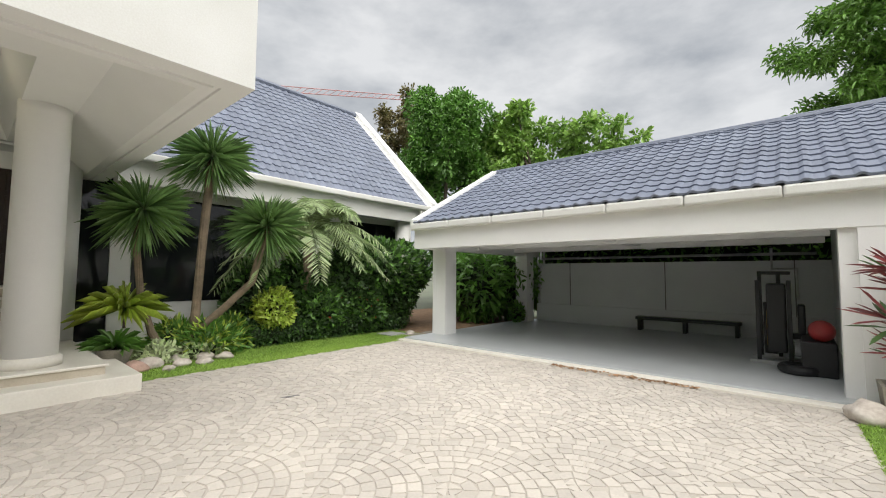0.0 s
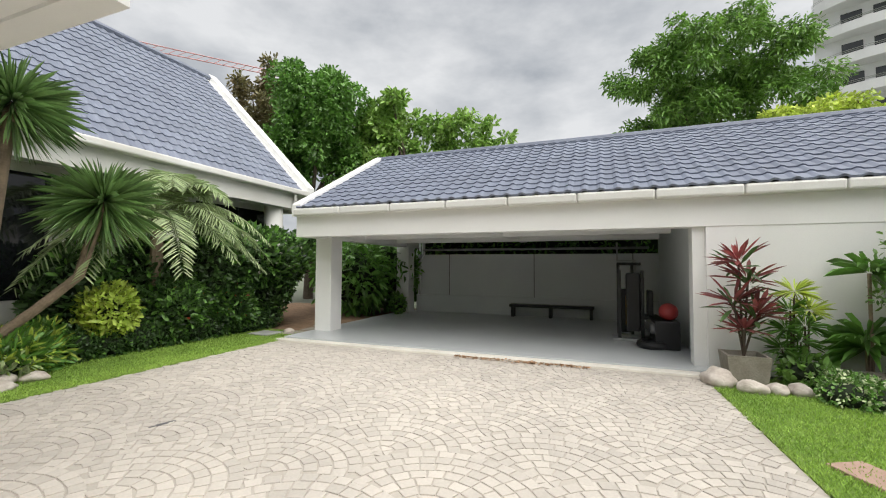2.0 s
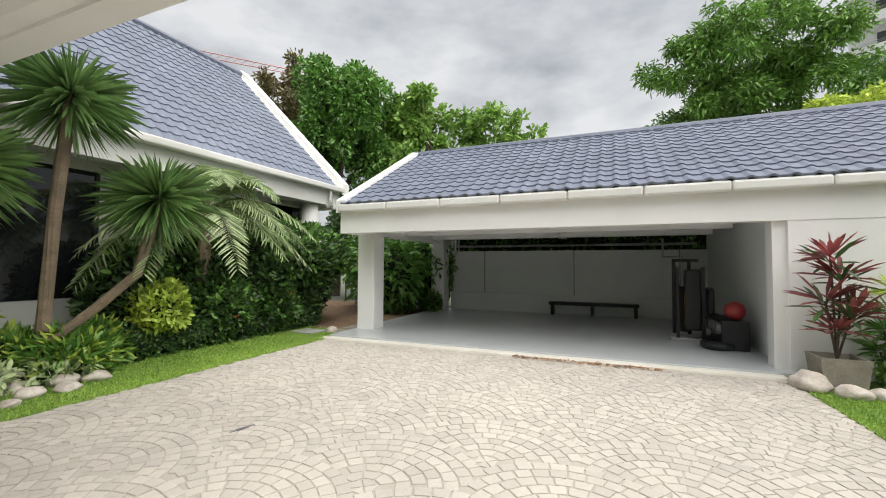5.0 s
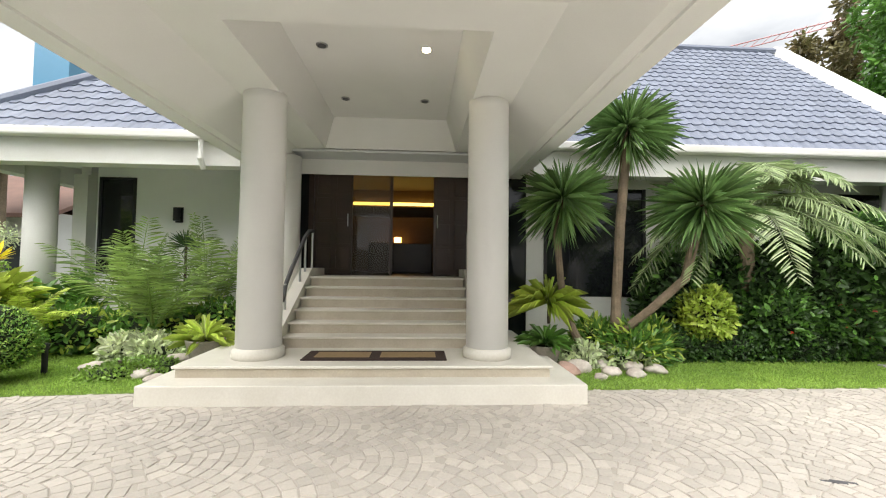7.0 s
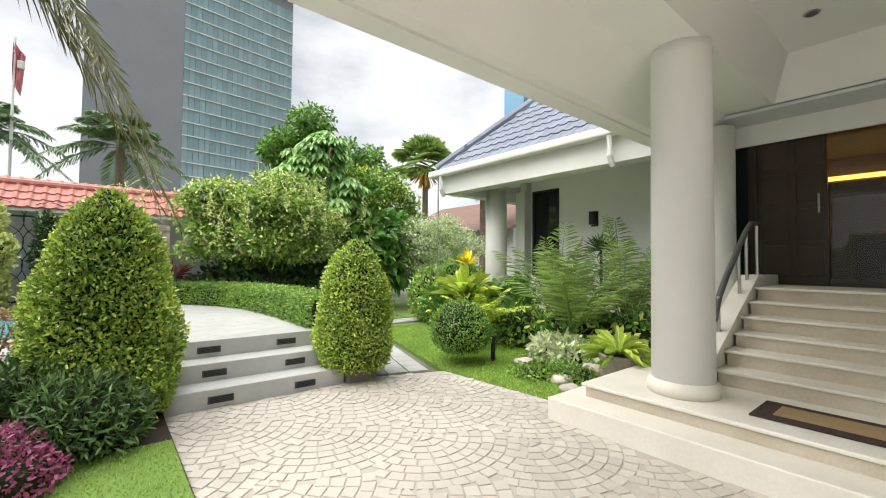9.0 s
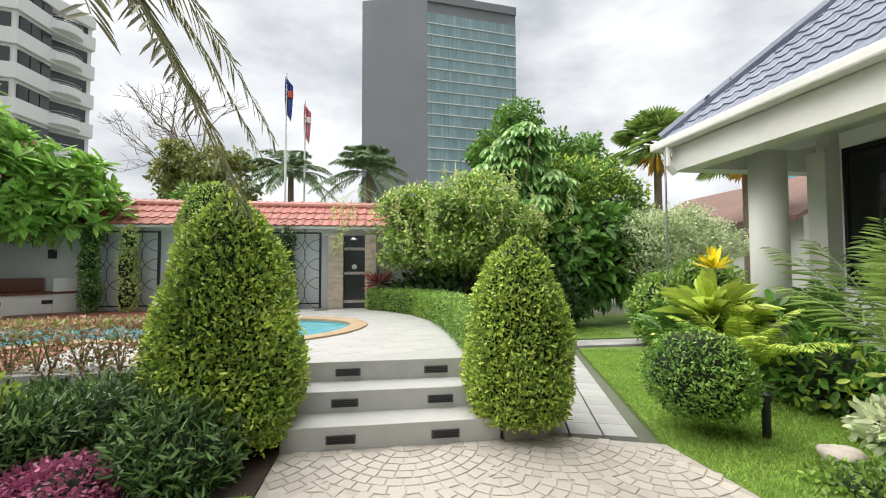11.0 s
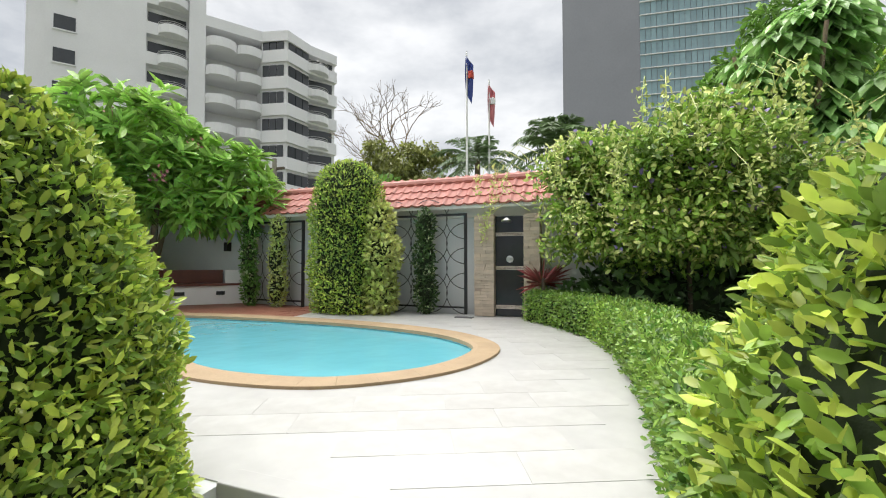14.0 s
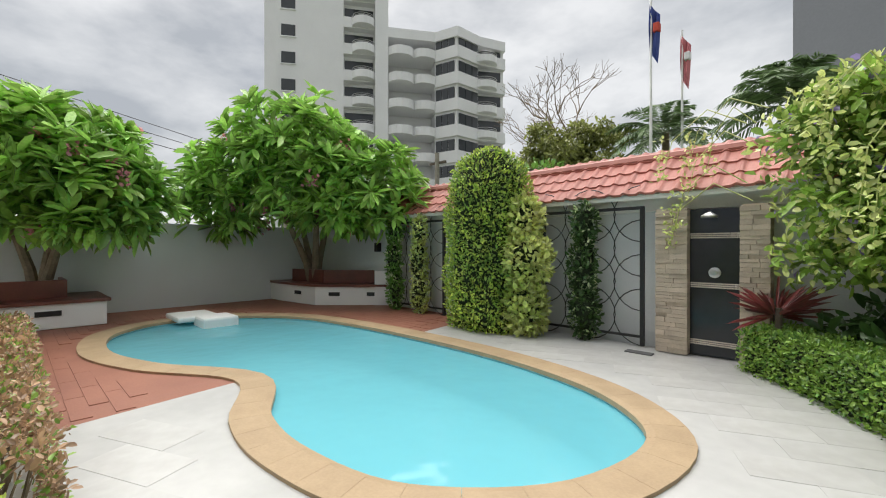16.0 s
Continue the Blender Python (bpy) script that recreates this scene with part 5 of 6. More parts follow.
def strap_plant(name, x, y, z, n, length, width, material, label, low=0.1, droop=0.3, stem=0.0):
    t = thing(name, label, "plant")
    rosette("leaves", x, y, z + stem, n, length, width, material, t, low, droop)
    part("stem", tube([(x, y, z - 0.02), (x, y, z + stem + 0.04)], 0.025, 6), DARKBARK, t)
    return t


def fern(x, y, z, n, length, material, label, leaf=0.14, lift=(0.7, 1.45), droop=0.75, width=0.03, leaflets=30, name="fern"):
    t = thing(name, label, "plant")
    fronds("fronds", x, y, z, n, length, material, t, width, leaflets, droop, lift, leaf)
    part("stem", tube([(x, y, -0.02), (x, y, z + 0.03)], 0.03, 6), DARKBARK, t)
    return t


pot(-7.45, -2.95, 0.26, 0.42, "pale urn-shaped pot beside the entrance column")
strap_plant("potted_dracaena", -7.45, -2.95, 0.4, 60, 0.55, 0.07, L_LIME, "bright strap-leaved plant in an urn", 0.0, 0.35)
pot(-7.5, 1.95, 0.24, 0.34, "mossy pot beside the entrance column")
strap_plant("potted_plant", -7.5, 1.95, 0.34, 60, 0.5, 0.07, L_MID, "green leafy plant in a mossy pot", 0.1, 0.4)
strap_plant("spider_plant", -8.0, 2.15, 0.6, 110, 0.75, 0.045, L_LIME, "arching striped leaves behind the column", 0.0, 0.45, 0.3)
for i, (x, y, n, ln, m, lab) in enumerate(((-8.3, -4.2, 14, 1.7, L_PALM, "feathery young areca palm"), (-8.9, -4.9, 13, 2.3, L_PALM, "taller areca palm near the wall lamp"), (-9.6, -4.0, 14, 2.5, L_PALM, "sunlit areca palm beside the wall"),
                                           (-7.9, -5.9, 26, 1.2, L_LIME, "dense bright green sword fern"), (-8.3, -6.5, 26, 1.3, L_MID, "arching fern beside the lawn"), (-8.0, -7.1, 22, 1.2, L_MID, "low fern near the ball shrub"), (-9.2, -6.0, 18, 1.4, L_MID, "leafy fern by the house wall"))):
    fern(x, y, 0.4 if i < 3 else 0.3, n, ln, m, lab, 0.16 if i > 2 else 0.36, (0.75, 1.5), 0.5 if i < 3 else 0.6, 0.022, 30 if i < 3 else 40)
strap_plant("heliconia", -7.9, -6.3, 0.5, 60, 0.8, 0.16, L_LIME, "broad-leaved heliconia with yellow bracts", 0.2, 0.25, 0.4)
t = thing("yellow_flower", "yellow heliconia bracts above the leaves", "flower")
rosette("bracts", -7.9, -6.25, 1.5, 26, 0.28, 0.07, L_YELLOW, t, 0.1, 0.0)
part("stem", tube([(-7.9, -6.25, 0), (-7.9, -6.25, 1.5)], 0.012, 5), L_MID, t)
pot(-9.4, -6.9, 0.42, 0.75, "wide pale concrete bowl on a foot")
strap_plant("bowl_plant", -9.4, -6.9, 0.72, 46, 0.7, 0.17, L_MID, "broad dark leaves in a concrete bowl", 0.1, 0.3)
t = strap_plant("red_dracaena", -9.9, -4.6, 0.6, 70, 0.42, 0.028, L_DARK, "thin-leaved dark dracaena by the wall", -0.2, 0.08, 1.2)
shrub("mixed_shrub", "mixed low green shrubs in front of the house", scatter(-9.9, -8.4, -8.7, -7.4, 0.5, 0.5, 7, 0.9) + scatter(-9.8, -6.0, -8.4, -3.4, 0.35, 0.42, 8, 0.8), 9000, 0.12, L_MID, 0.45, extra=((L_LIME, 2500, 0.11, "lighter leaves"),))
shrub("white_edged_plant", "low white-edged leaves among the stones", scatter(-8.2, -4.6, -7.5, -3.4, 0.16, 0.24, 5, 0.7), 1800, 0.13, L_SILVER, 0.4, category="ground cover")
shrub("ground_cover", "low clipped lime ground cover at the lawn", scatter(-7.4, -4.2, -6.9, -3.2, 0.05, 0.3, 6, 0.4), 4200, 0.045, L_HEDGE, 0.6, category="ground cover")
shrub("left_shrub", "bushy green shrub at the lawn's edge", [(-9.2, -9.0, 0.7, 0.7, 0.5, 0.7), (-10.0, -8.9, 0.9, 0.8, 0.6, 0.8)], 6000, 0.1, L_HEDGE)
gl2 = thing("garden_lamp", "short black bollard lamp on the lawn", "garden lamp")
part("post", tube([(-7.15, -4.85, 0), (-7.15, -4.85, 0.34)], 0.035, 10), BLACK, gl2)
part("cap", lathe([(0.05, 0.34), (0.05, 0.4), (0.01, 0.42)], 12, -7.15, -4.85), BLACK, gl2)


def rock(x, y, r, label="pale rounded garden rock", m=ROCK, flat=0.6, z=0.0):
    bm = bmesh.new()
    bmesh.ops.create_icosphere(bm, subdivisions=3, radius=r)
    o = Vector((x * 3.1, y * 2.3, r * 9))
    for v in bm.verts:
        v.co *= 1 + 0.35 * noise.noise(v.co / r * 1.1 + o) + 0.12 * noise.noise(v.co / r * 3 + o)
        v.co.z *= flat
    ob = part("rock", bm, m, None, "", True)
    ob.location = (x, y, z + r * flat * 0.55)
    ob.rotation_euler = (0, 0, x * 7)
    return tagged(ob, label, "rock", "garden rocks")


for x, y, r in ((-7.0, -3.5, 0.14), (-7.25, -3.9, 0.18), (-7.35, -4.4, 0.13), (-6.75, -3.2, 0.12), (-7.3, -5.9, 0.17), (-7.05, -5.75, 0.12), (-7.6, -3.4, 0.2)):
    rock(x, y, r)
for x, y, r in ((-7.25, 2.35, 0.17), (-7.05, 2.75, 0.13), (-6.95, 3.05, 0.12), (-7.3, 3.15, 0.17), (-7.5, 2.7, 0.16), (-7.15, 3.45, 0.14), (-7.7, 2.4, 0.18), (-6.85, 2.5, 0.09)):
    rock(x, y, r)
rock(-7.1, 2.12, 0.17, "reddish garden rock beside the steps", PINKROCK)
shrub("pebble_plants", "low white-edged plants among the rocks", scatter(-7.9, 2.4, -7.4, 3.7, 0.14, 0.22, 6, 0.7), 1800, 0.12, L_SILVER, 0.4, category="ground cover")

# ---- planting north of the entrance ----
def dracaena(line, r, head, n, ln, label):
    t = thing("dracaena_tree", label, "dracaena")
    part("trunk", tube(line, [r * 1.4] + [r] * (len(line) - 1), 10), BARK, t)
    x, y, z = line[-1]
    rosette("head", x, y, z, n * 3 // 4, ln, 0.032, L_SPIKE, t, -0.6, 0.2)
    d = 60
    o = unit(rng.normal(size=(d, 3)))
    leaf_mesh("lower_leaves", np.tile([x, y, z - 0.1], (d, 1)), o + [0, 0, -1.1], ln * 0.95, 0.036, L_SPIKE, t, N=np.tile([0, 0, 1.0], (d, 1)))
    return t


dracaena([(-7.75, 2.75, 0), (-7.85, 2.5, 0.5), (-7.95, 2.35, 1.1), (-7.75, 2.2, 2.0), (-7.6, 2.25, 2.55)], 0.06, 0, 420, 0.78, "spiky dracaena on a slender curved trunk")
dracaena([(-7.7, 3.1, 0), (-7.75, 3.15, 0.9), (-7.7, 3.2, 2.2), (-7.55, 3.25, 3.65)], 0.075, 0, 420, 0.8, "tall spiky dracaena leaning over the others")
dracaena([(-7.8, 2.85, 0), (-7.62, 3.1, 0.45), (-7.35, 3.5, 0.9), (-7.1, 3.85, 1.35), (-6.98, 4.05, 2.4)], 0.065, 0, 420, 0.8, "thick-stemmed spiky dracaena leaning low")
palm(-8.1, 5.6, 2.5, 40, 2.0, "grey-green feather palm against the house", L_GREYPALM, 0.12, leaf=0.42, leaflets=54, droop=1.25, lift=(0.0, 1.25), width=0.024)
shrub("dark_shrub", "tall dark glossy shrubs along the house", [(-8.6, 4.6, 0.9, 0.7, 0.6, 0.9), (-8.5, 5.8, 1.0, 0.7, 0.7, 1.0), (-8.4, 7.0, 1.2, 0.8, 0.8, 1.1), (-8.3, 8.3, 1.2, 0.8, 0.8, 1.1)], 14000, 0.13, L_DARK, 0.45, extra=((L_MID, 1800, 0.13, "lighter leaves"),))
shrub("white_flower_shrub", "broad-leaved shrub dotted with white blossoms", [(-8.2, 7.9, 1.7, 0.9, 1.0, 0.7), (-8.5, 9.0, 1.7, 0.8, 0.9, 0.7)], 5200, 0.17, L_DARK, 0.4, extra=((L_MID, 1500, 0.17, "lighter leaves"), (F_WHITE, 130, 0.08, "white flower"),))
shrub("lime_shrub", "small lime-green shrub under the palms", [(-7.9, 4.7, 0.75, 0.4, 0.4, 0.42)], 1800, 0.1, L_LIME)
shrub("red_flower_shrub", "low shrub with small red flower spikes", [(-8.0, 5.9, 0.7, 0.5, 0.6, 0.5), (-8.0, 7.1, 0.6, 0.5, 0.6, 0.5)], 4800, 0.12, L_DARK, 0.45, extra=((L_MID, 1200, 0.12, "lighter leaves"), (leafmat("red_flower", (0.4, 0.05, 0.03)), 60, 0.06, "red flower"),))
shrub("low_hedge", "low dense dark hedge along the lawn", [(-7.95, 4.2 + 0.5 * i, 0.24, 0.33, 0.4, 0.3) for i in range(9)], 12000, 0.06, L_DARK, 0.5, category="hedge", extra=((L_MID, 1500, 0.07, "lighter leaves"),))
shrub("bed_plants", "grassy green plants around the dracaena trunks", scatter(-8.1, 2.6, -7.5, 4.0, 0.25, 0.28, 8, 0.9), 4200, 0.2, L_MID, 0.2, category="ground cover", extra=((L_LIME, 1600, 0.18, "lighter leaves"),))
shrub("broadleaf_shrub", "large-leaved dark shrub behind the garage column", [(-7.4, 11.2, 1.2, 1.0, 0.9, 1.1), (-6.9, 12.6, 1.3, 0.9, 0.9, 1.2), (-8.6, 12.4, 1.5, 1.0, 1.0, 1.4)], 4200, 0.3, L_MID, 0.3, droop=0.25)
shrub("pot_plant_column", "small leafy plant at the garage column's foot", [(-6.15, 11.7, 0.35, 0.22, 0.22, 0.3)], 500, 0.1, L_MID)
fn = thing("fence", "grey louvred fence behind the garden", "fence")
for i in range(40):
    part("slat", box(-10.5 + 0.11 * i, -10.44 + 0.11 * i, 13.6, 13.63, 0.3, 2.6), GREYWALL, fn)
part("rail", box(-10.5, -6.1, 13.63, 13.66, 0.4, 0.46), GREYWALL, fn)
part("rail", box(-10.5, -6.1, 13.63, 13.66, 2.4, 2.46), GREYWALL, fn)
for x, y in ((-6.62, 7.75), (-6.6, 8.35), (-6.75, 9.0)):
    tagged(part("stepping_stone", box(x - 0.25, x + 0.15, y - 0.22, y + 0.22, 0, 0.035, 0.01), CONCRETE), "mossy stepping stone in the leaf litter", "stepping stone", "stepping stones")
mh = thing("inspection_cover", "flat grey inspection cover with a stone on it", "cover")
part("cover", box(-7.5, -6.95, 7.2, 7.7, 0, 0.04, 0.01), GREYPAVE, mh)
rock(-6.85, 7.75, 0.12)

# ---- bed beside the garage ----
def square_pot(x, y, w, h, label):
    t = thing("plant_pot", label, "pot", "", (x, y, 0))
    bm = bmesh.new()
    v = []
    for s, z in ((0.42, 0), (0.5, h), (0.43, h), (0.4, h - 0.06)):
        v.append([bm.verts.new((a * w * s * 2 / 1, b * w * s * 2 / 1, z)) for a, b in ((-0.5, -0.5), (0.5, -0.5), (0.5, 0.5), (-0.5, 0.5))])
    for p, q in zip(v, v[1:]):
        for i in range(4):
            bm.faces.new((p[i], p[(i + 1) % 4], q[(i + 1) % 4], q[i]))
    bm.faces.new(v[-1]), bm.faces.new(v[0][::-1])
    part("box", bm, CONCRETE, t)
    return t


square_pot(1.45, 6.86, 0.48, 0.38, "square weathered concrete pot with a red plant")
t = thing("cordyline", "tall cordyline with dark red and green leaves", "plant")
for dx, dy, h in ((-0.1, 0, 1.05), (0.08, 0.05, 1.35), (0.12, -0.08, 0.9), (-0.03, 0.02, 1.6), (0.0, -0.06, 0.7)):
    part("stem", tube([(1.45, 6.86, 0.33), (1.45 + dx, 6.86 + dy, h)], 0.014, 6), DARKBARK, t)
    rosette("leaves", 1.45 + dx, 6.86 + dy, h, 22, 0.42, 0.06, L_RED, t, -0.1, 0.08)
    rosette("green_leaves", 1.45 + dx, 6.86 + dy, h - 0.08, 8, 0.38, 0.06, L_DARK, t, -0.4, 0.1)
for x, s in ((2.0, 1.0), (2.15, 0.8)):
    t = thing("pleomele", "upright narrow-leaved green plant against the wall", "plant")
    for k in range(4):
        h = s * (0.45 + 0.25 * k)
        part("stem", tube([(x, 6.95, 0), (x + 0.05 * k - 0.1, 6.97, h)], 0.012, 6), DARKBARK, t)
        rosette("leaves", x + 0.05 * k - 0.1, 6.97, h, 50, 0.27, 0.018, L_LIME if k == 3 else L_MID, t, -0.3, 0.2)
t = thing("corn_plant", "corn plant with arching strap leaves on a bare cane", "plant")
for h in (0.5, 0.62, 1.45):
    part("cane", tube([(2.75 + h * 0.05, 7.0, 0), (2.75 + h * 0.05, 7.0, h)], 0.022, 6), BARK, t)
    rosette("leaves", 2.75 + h * 0.05, 7.0, h, 26, 0.55, 0.06, L_MID, t, -0.1, 0.45)
square_pot(3.25, 6.8, 0.55, 0.3, "low wide concrete planter near the wall")
square_pot(2.8, 6.7, 0.34, 0.26, "small dark planter beside the wall")
L_BED = leafmat("bed_leaf", (0.11, 0.20, 0.045), (0.055, 0.12, 0.025), gain=1.9)
t = thing("small_tree", "slender small-leaved tree in a concrete planter", "tree")
part("trunk", tube([(3.25, 6.8, 0.25), (3.3, 6.8, 0.8), (3.2, 6.85, 1.4)], [0.03, 0.022, 0.014], 6), BARK, t)
clump("leaves", [(3.2, 6.8, 1.5, 0.45, 0.4, 0.3), (3.5, 6.5, 1.3, 0.4, 0.4, 0.2), (3.0, 6.8, 1.2, 0.3, 0.3, 0.25), (3.75, 6.4, 1.55, 0.3, 0.3, 0.15), (3.15, 6.85, 1.85, 0.25, 0.25, 0.15)], 1100, 0.085, L_BED, t, inner=0.1)
shrub("leafy_plant", "low broad-leaved plants in the planter", [(3.3, 6.75, 0.45, 0.35, 0.25, 0.2), (3.7, 6.8, 0.3, 0.25, 0.3, 0.25), (2.1, 6.8, 0.2, 0.3, 0.2, 0.2)], 1100, 0.11, L_BED, 0.5)
shrub("ground_cover", "spreading small-leaved ground cover beside the lawn", scatter(2.2, 6.1, 3.7, 6.6, 0.08, 0.28, 14, 0.6), 9000, 0.045, L_MID, 0.6, category="ground cover", extra=((L_SILVER, 2500, 0.04, "lighter leaves"),))
for x, y, r in ((1.12, 6.66, 0.2), (1.4, 6.36, 0.15), (1.66, 6.4, 0.12), (1.9, 6.42, 0.13), (3.0, 5.75, 0.17), (3.35, 5.75, 0.2), (3.6, 5.6, 0.16), (2.72, 5.85, 0.12)):
    rock(x, y, r, "white rounded rock edging the lawn", flat=0.7)
for i, (x, y) in enumerate(((1.62, 4.02), (2.12, 4.25), (2.65, 4.45), (3.2, 4.6))):
    tagged(part("paver", box(-0.16, 0.16, -0.42, 0.42, 0, 0.03, 0.008), PINKPAVE), "pink rectangular stepping paver in the lawn", "paver", "stepping pavers").matrix_world = pose(x, y, 0.0, 0, 0, 28)

# ---- things in the garage ----
gb2 = thing("garage_bench", "long low dark bench along the garage wall", "bench")
part("seat", box(-2.85, -0.5, 12.38, 12.7, 0.34, 0.42, 0.012), BLACK, gb2)
for x in (-2.8, -1.72, -0.62):
    part("leg", box(x, x + 0.08, 12.4, 12.68, 0.055, 0.34), BLACK, gb2)
gm = thing("exercise_machine", "black multi-gym with tall posts and padded seat", "exercise machine", "", (0.35, 9.6, 0.055))
for x, y in ((-0.32, 0.3), (-0.05, 0.3), (-0.32, -0.25), (0.1, -0.25)):
    part("post", box(x - 0.03, x + 0.03, y - 0.03, y + 0.03, 0.0, 1.55 if y > 0 else 1.4, 0.005), BLACK, gm)
part("weight_stack", box(-0.27, -0.08, 0.2, 0.4, 0.1, 1.0, 0.01), BLACK, gm)
part("shroud", box(-0.2, 0.06, -0.34, -0.16, 0.2, 1.35, 0.03), BLACK, gm, "dark plastic shroud")
part("crossbar", box(-0.35, 0.12, 0.27, 0.33, 1.5, 1.56, 0.004), BLACK, gm)
part("seat", box(0.12, 0.42, -0.2, 0.2, 0.42, 0.5, 0.03), BLACK, gm, "black padded seat")
part("backrest", box(0.2, 0.3, -0.2, 0.2, 0.5, 1.0, 0.03), BLACK, gm)
part("stripe", box(-0.205, -0.2, -0.27, -0.24, 0.3, 0.9), mat("yellow_paint", (0.6, 0.38, 0.03), 0.5), gm, "yellow stripe")
for y in (-0.3, 0.3):
    part("foot", box(-0.45, 0.4, y - 0.04, y + 0.04, 0, 0.05, 0.005), STEEL, gm)
ds = thing("dumbbell_rack", "small black rack with rubber weights", "weight rack", "", (0.78, 9.0, 0.055))
part("rack", box(-0.2, 0.2, -0.45, 0.45, 0.0, 0.5, 0.02), BLACK, ds)
for i in range(4):
    part("weight", lathe([(0.09, -0.05), (0.1, 0), (0.09, 0.05)], 14), PVC, ds).matrix_local = pose(-0.22, -0.33 + 0.22 * i, 0.35, 0, 90, 0)
bl = bmesh.new()
bmesh.ops.create_uvsphere(bl, u_segments=20, v_segments=12, radius=0.16)
bl = tagged(part("exercise_ball", bl, REDB, smooth=True), "dark red ball on the weight rack", "ball")
bl.location = (0.82, 8.75, 0.71)
tx = thing("tyre_weight", "black rubber ring lying on the garage floor", "weight", "", (0.55, 8.7, 0.055))
ringp = [(0.2 * math.cos(a * math.pi / 12), 0.2 * math.sin(a * math.pi / 12), 0.07) for a in range(25)]
part("ring", tube(ringp, 0.07, 10), BLACK, tx)
dm = thing("door_mat", "brown doormat with a dark border and two fibre panels", "doormat")
part("border", box(-6.95, -6.42, -1.35, 0.4, 0.346, 0.36, 0.004), MATD, dm)
for y0, y1 in ((-1.22, -0.55), (-0.42, 0.27)):
    part("panel", box(-6.84, -6.54, y0, y1, 0.358, 0.366), MATT, dm, "straw-coloured fibre panel")
gt = thing("drain_slot", "two short dark slots in the cobbles", "drain")
for k in range(2):
    part("slot", box(-0.08, 0.08, -0.01, 0.01, 0, 0.008), PVC, gt).matrix_local = pose(-4.22 + 0.03, 3.0 + 0.07 * k, 0.0, 0, 0, 70)
lf = thing("dry_leaf_line", "thin line of dry leaves and a dark crack before the garage", "leaf litter", kind="stuff")
n = 240
u = rng.random(n)
leaf_mesh("leaves", np.stack([-2.6 + 2.1 * u, 6.86 - 0.02 * u + 0.03 * rng.normal(size=n), np.full(n, 0.022)], 1), rng.normal(size=(n, 3)) * [1, 1, 0.1], 0.05, 0.03, L_DRY, lf)
rc = thing("rain_chain", "thin steel rain chain hanging from the eave corner", "rain chain")
part("chain", tube([(-8.62, -8.1, 3.6), (-8.62, -8.1, 0.05)], 0.018, 6), STEEL, rc)

# ---- surroundings ----
FACADE = mat("white_facade", (0.82, 0.82, 0.82), 0.7, (0.75, 0.75, 0.75), 0.3, 8, 0.02)
GREYFAC = mat("grey_facade", (0.20, 0.21, 0.23), 0.6, (0.17, 0.18, 0.20), 0.15, 4, 0.02)
CURTAIN = mat("blue_curtain_glass", (0.27, 0.38, 0.41), 0.15, (0.20, 0.31, 0.34), 0.12, 2, 0.0, rnd=0.12, island=True)
WINF = mat("facade_window", (0.05, 0.055, 0.06), 0.15, None, 2, 10, 0)


def local_box(o, ax, x0, x1, y0, y1, z0, z1, bm):
    """A box in a facade's own frame: ax along it, y outward."""
    u = Vector((ax[0], ax[1], 0)).normalized()
    v = Vector((u.y, -u.x, 0))
    own = box(x0, x1, y0, y1, z0, z1)
    m = Matrix((u, v, Vector((0, 0, 1)))).transposed().to_4x4()
    m.translation = o
    me = bpy.data.meshes.new("tmp")
    own.transform(m)
    own.to_mesh(me)
    own.free()
    bm.from_mesh(me)
    bpy.data.meshes.remove(me)


def glass_tower():
    t = thing("office_tower", "tall office tower with a grey flank and glass front", "building")
    C, L, Rr, H = Vector((-10.7, -70, 0)), Vector((0.3, -73.5, 0)), Vector((-26.9, -72.0, 0)), 48
    B = L + (Rr - C)
    part("body", prism([(p.x, p.y) for p in (C, L, B, Rr)][::-1], 0, H), GREYFAC, t)
    d = Rr - C
    n1 = Vector((-d.y, d.x, 0)).normalized()
    if n1.y < 0:
        n1 = -n1
    ln = d.length
    bm = bmesh.new()
    floors, cols = 22, 22
    for f in range(floors):
        for c in range(cols):
            z0, z1 = 2 + f * 1.95, 2 + f * 1.95 + 1.8
            a, b = C + d * ((c + 0.04) / cols) + n1 * 0.1, C + d * ((c + 0.96) / cols) + n1 * 0.1
            v = [bm.verts.new((p.x, p.y, z)) for p, z in ((a, z0), (b, z0), (b, z1), (a, z1))]
            bm.faces.new(v)
    bmesh.ops.recalc_face_normals(bm, faces=bm.faces)
    part("curtain_wall", bm, CURTAIN, t, "blue-grey glass curtain wall")["kind"] = "stuff"
    for f in range(0, floors):
        p, q = C + n1 * 0.15 + Vector((0, 0, 2 + f * 1.95)), Rr + n1 * 0.15 + Vector((0, 0, 2 + f * 1.95))
        part("floor_band", beam(p, q, 0.24, 0.12), FACADE, t)
    part("parapet", beam(C + n1 * 0.2 + Vector((0, 0, H)), Rr + n1 * 0.2 + Vector((0, 0, H)), 0.4, 1.4), GREYFAC, t)


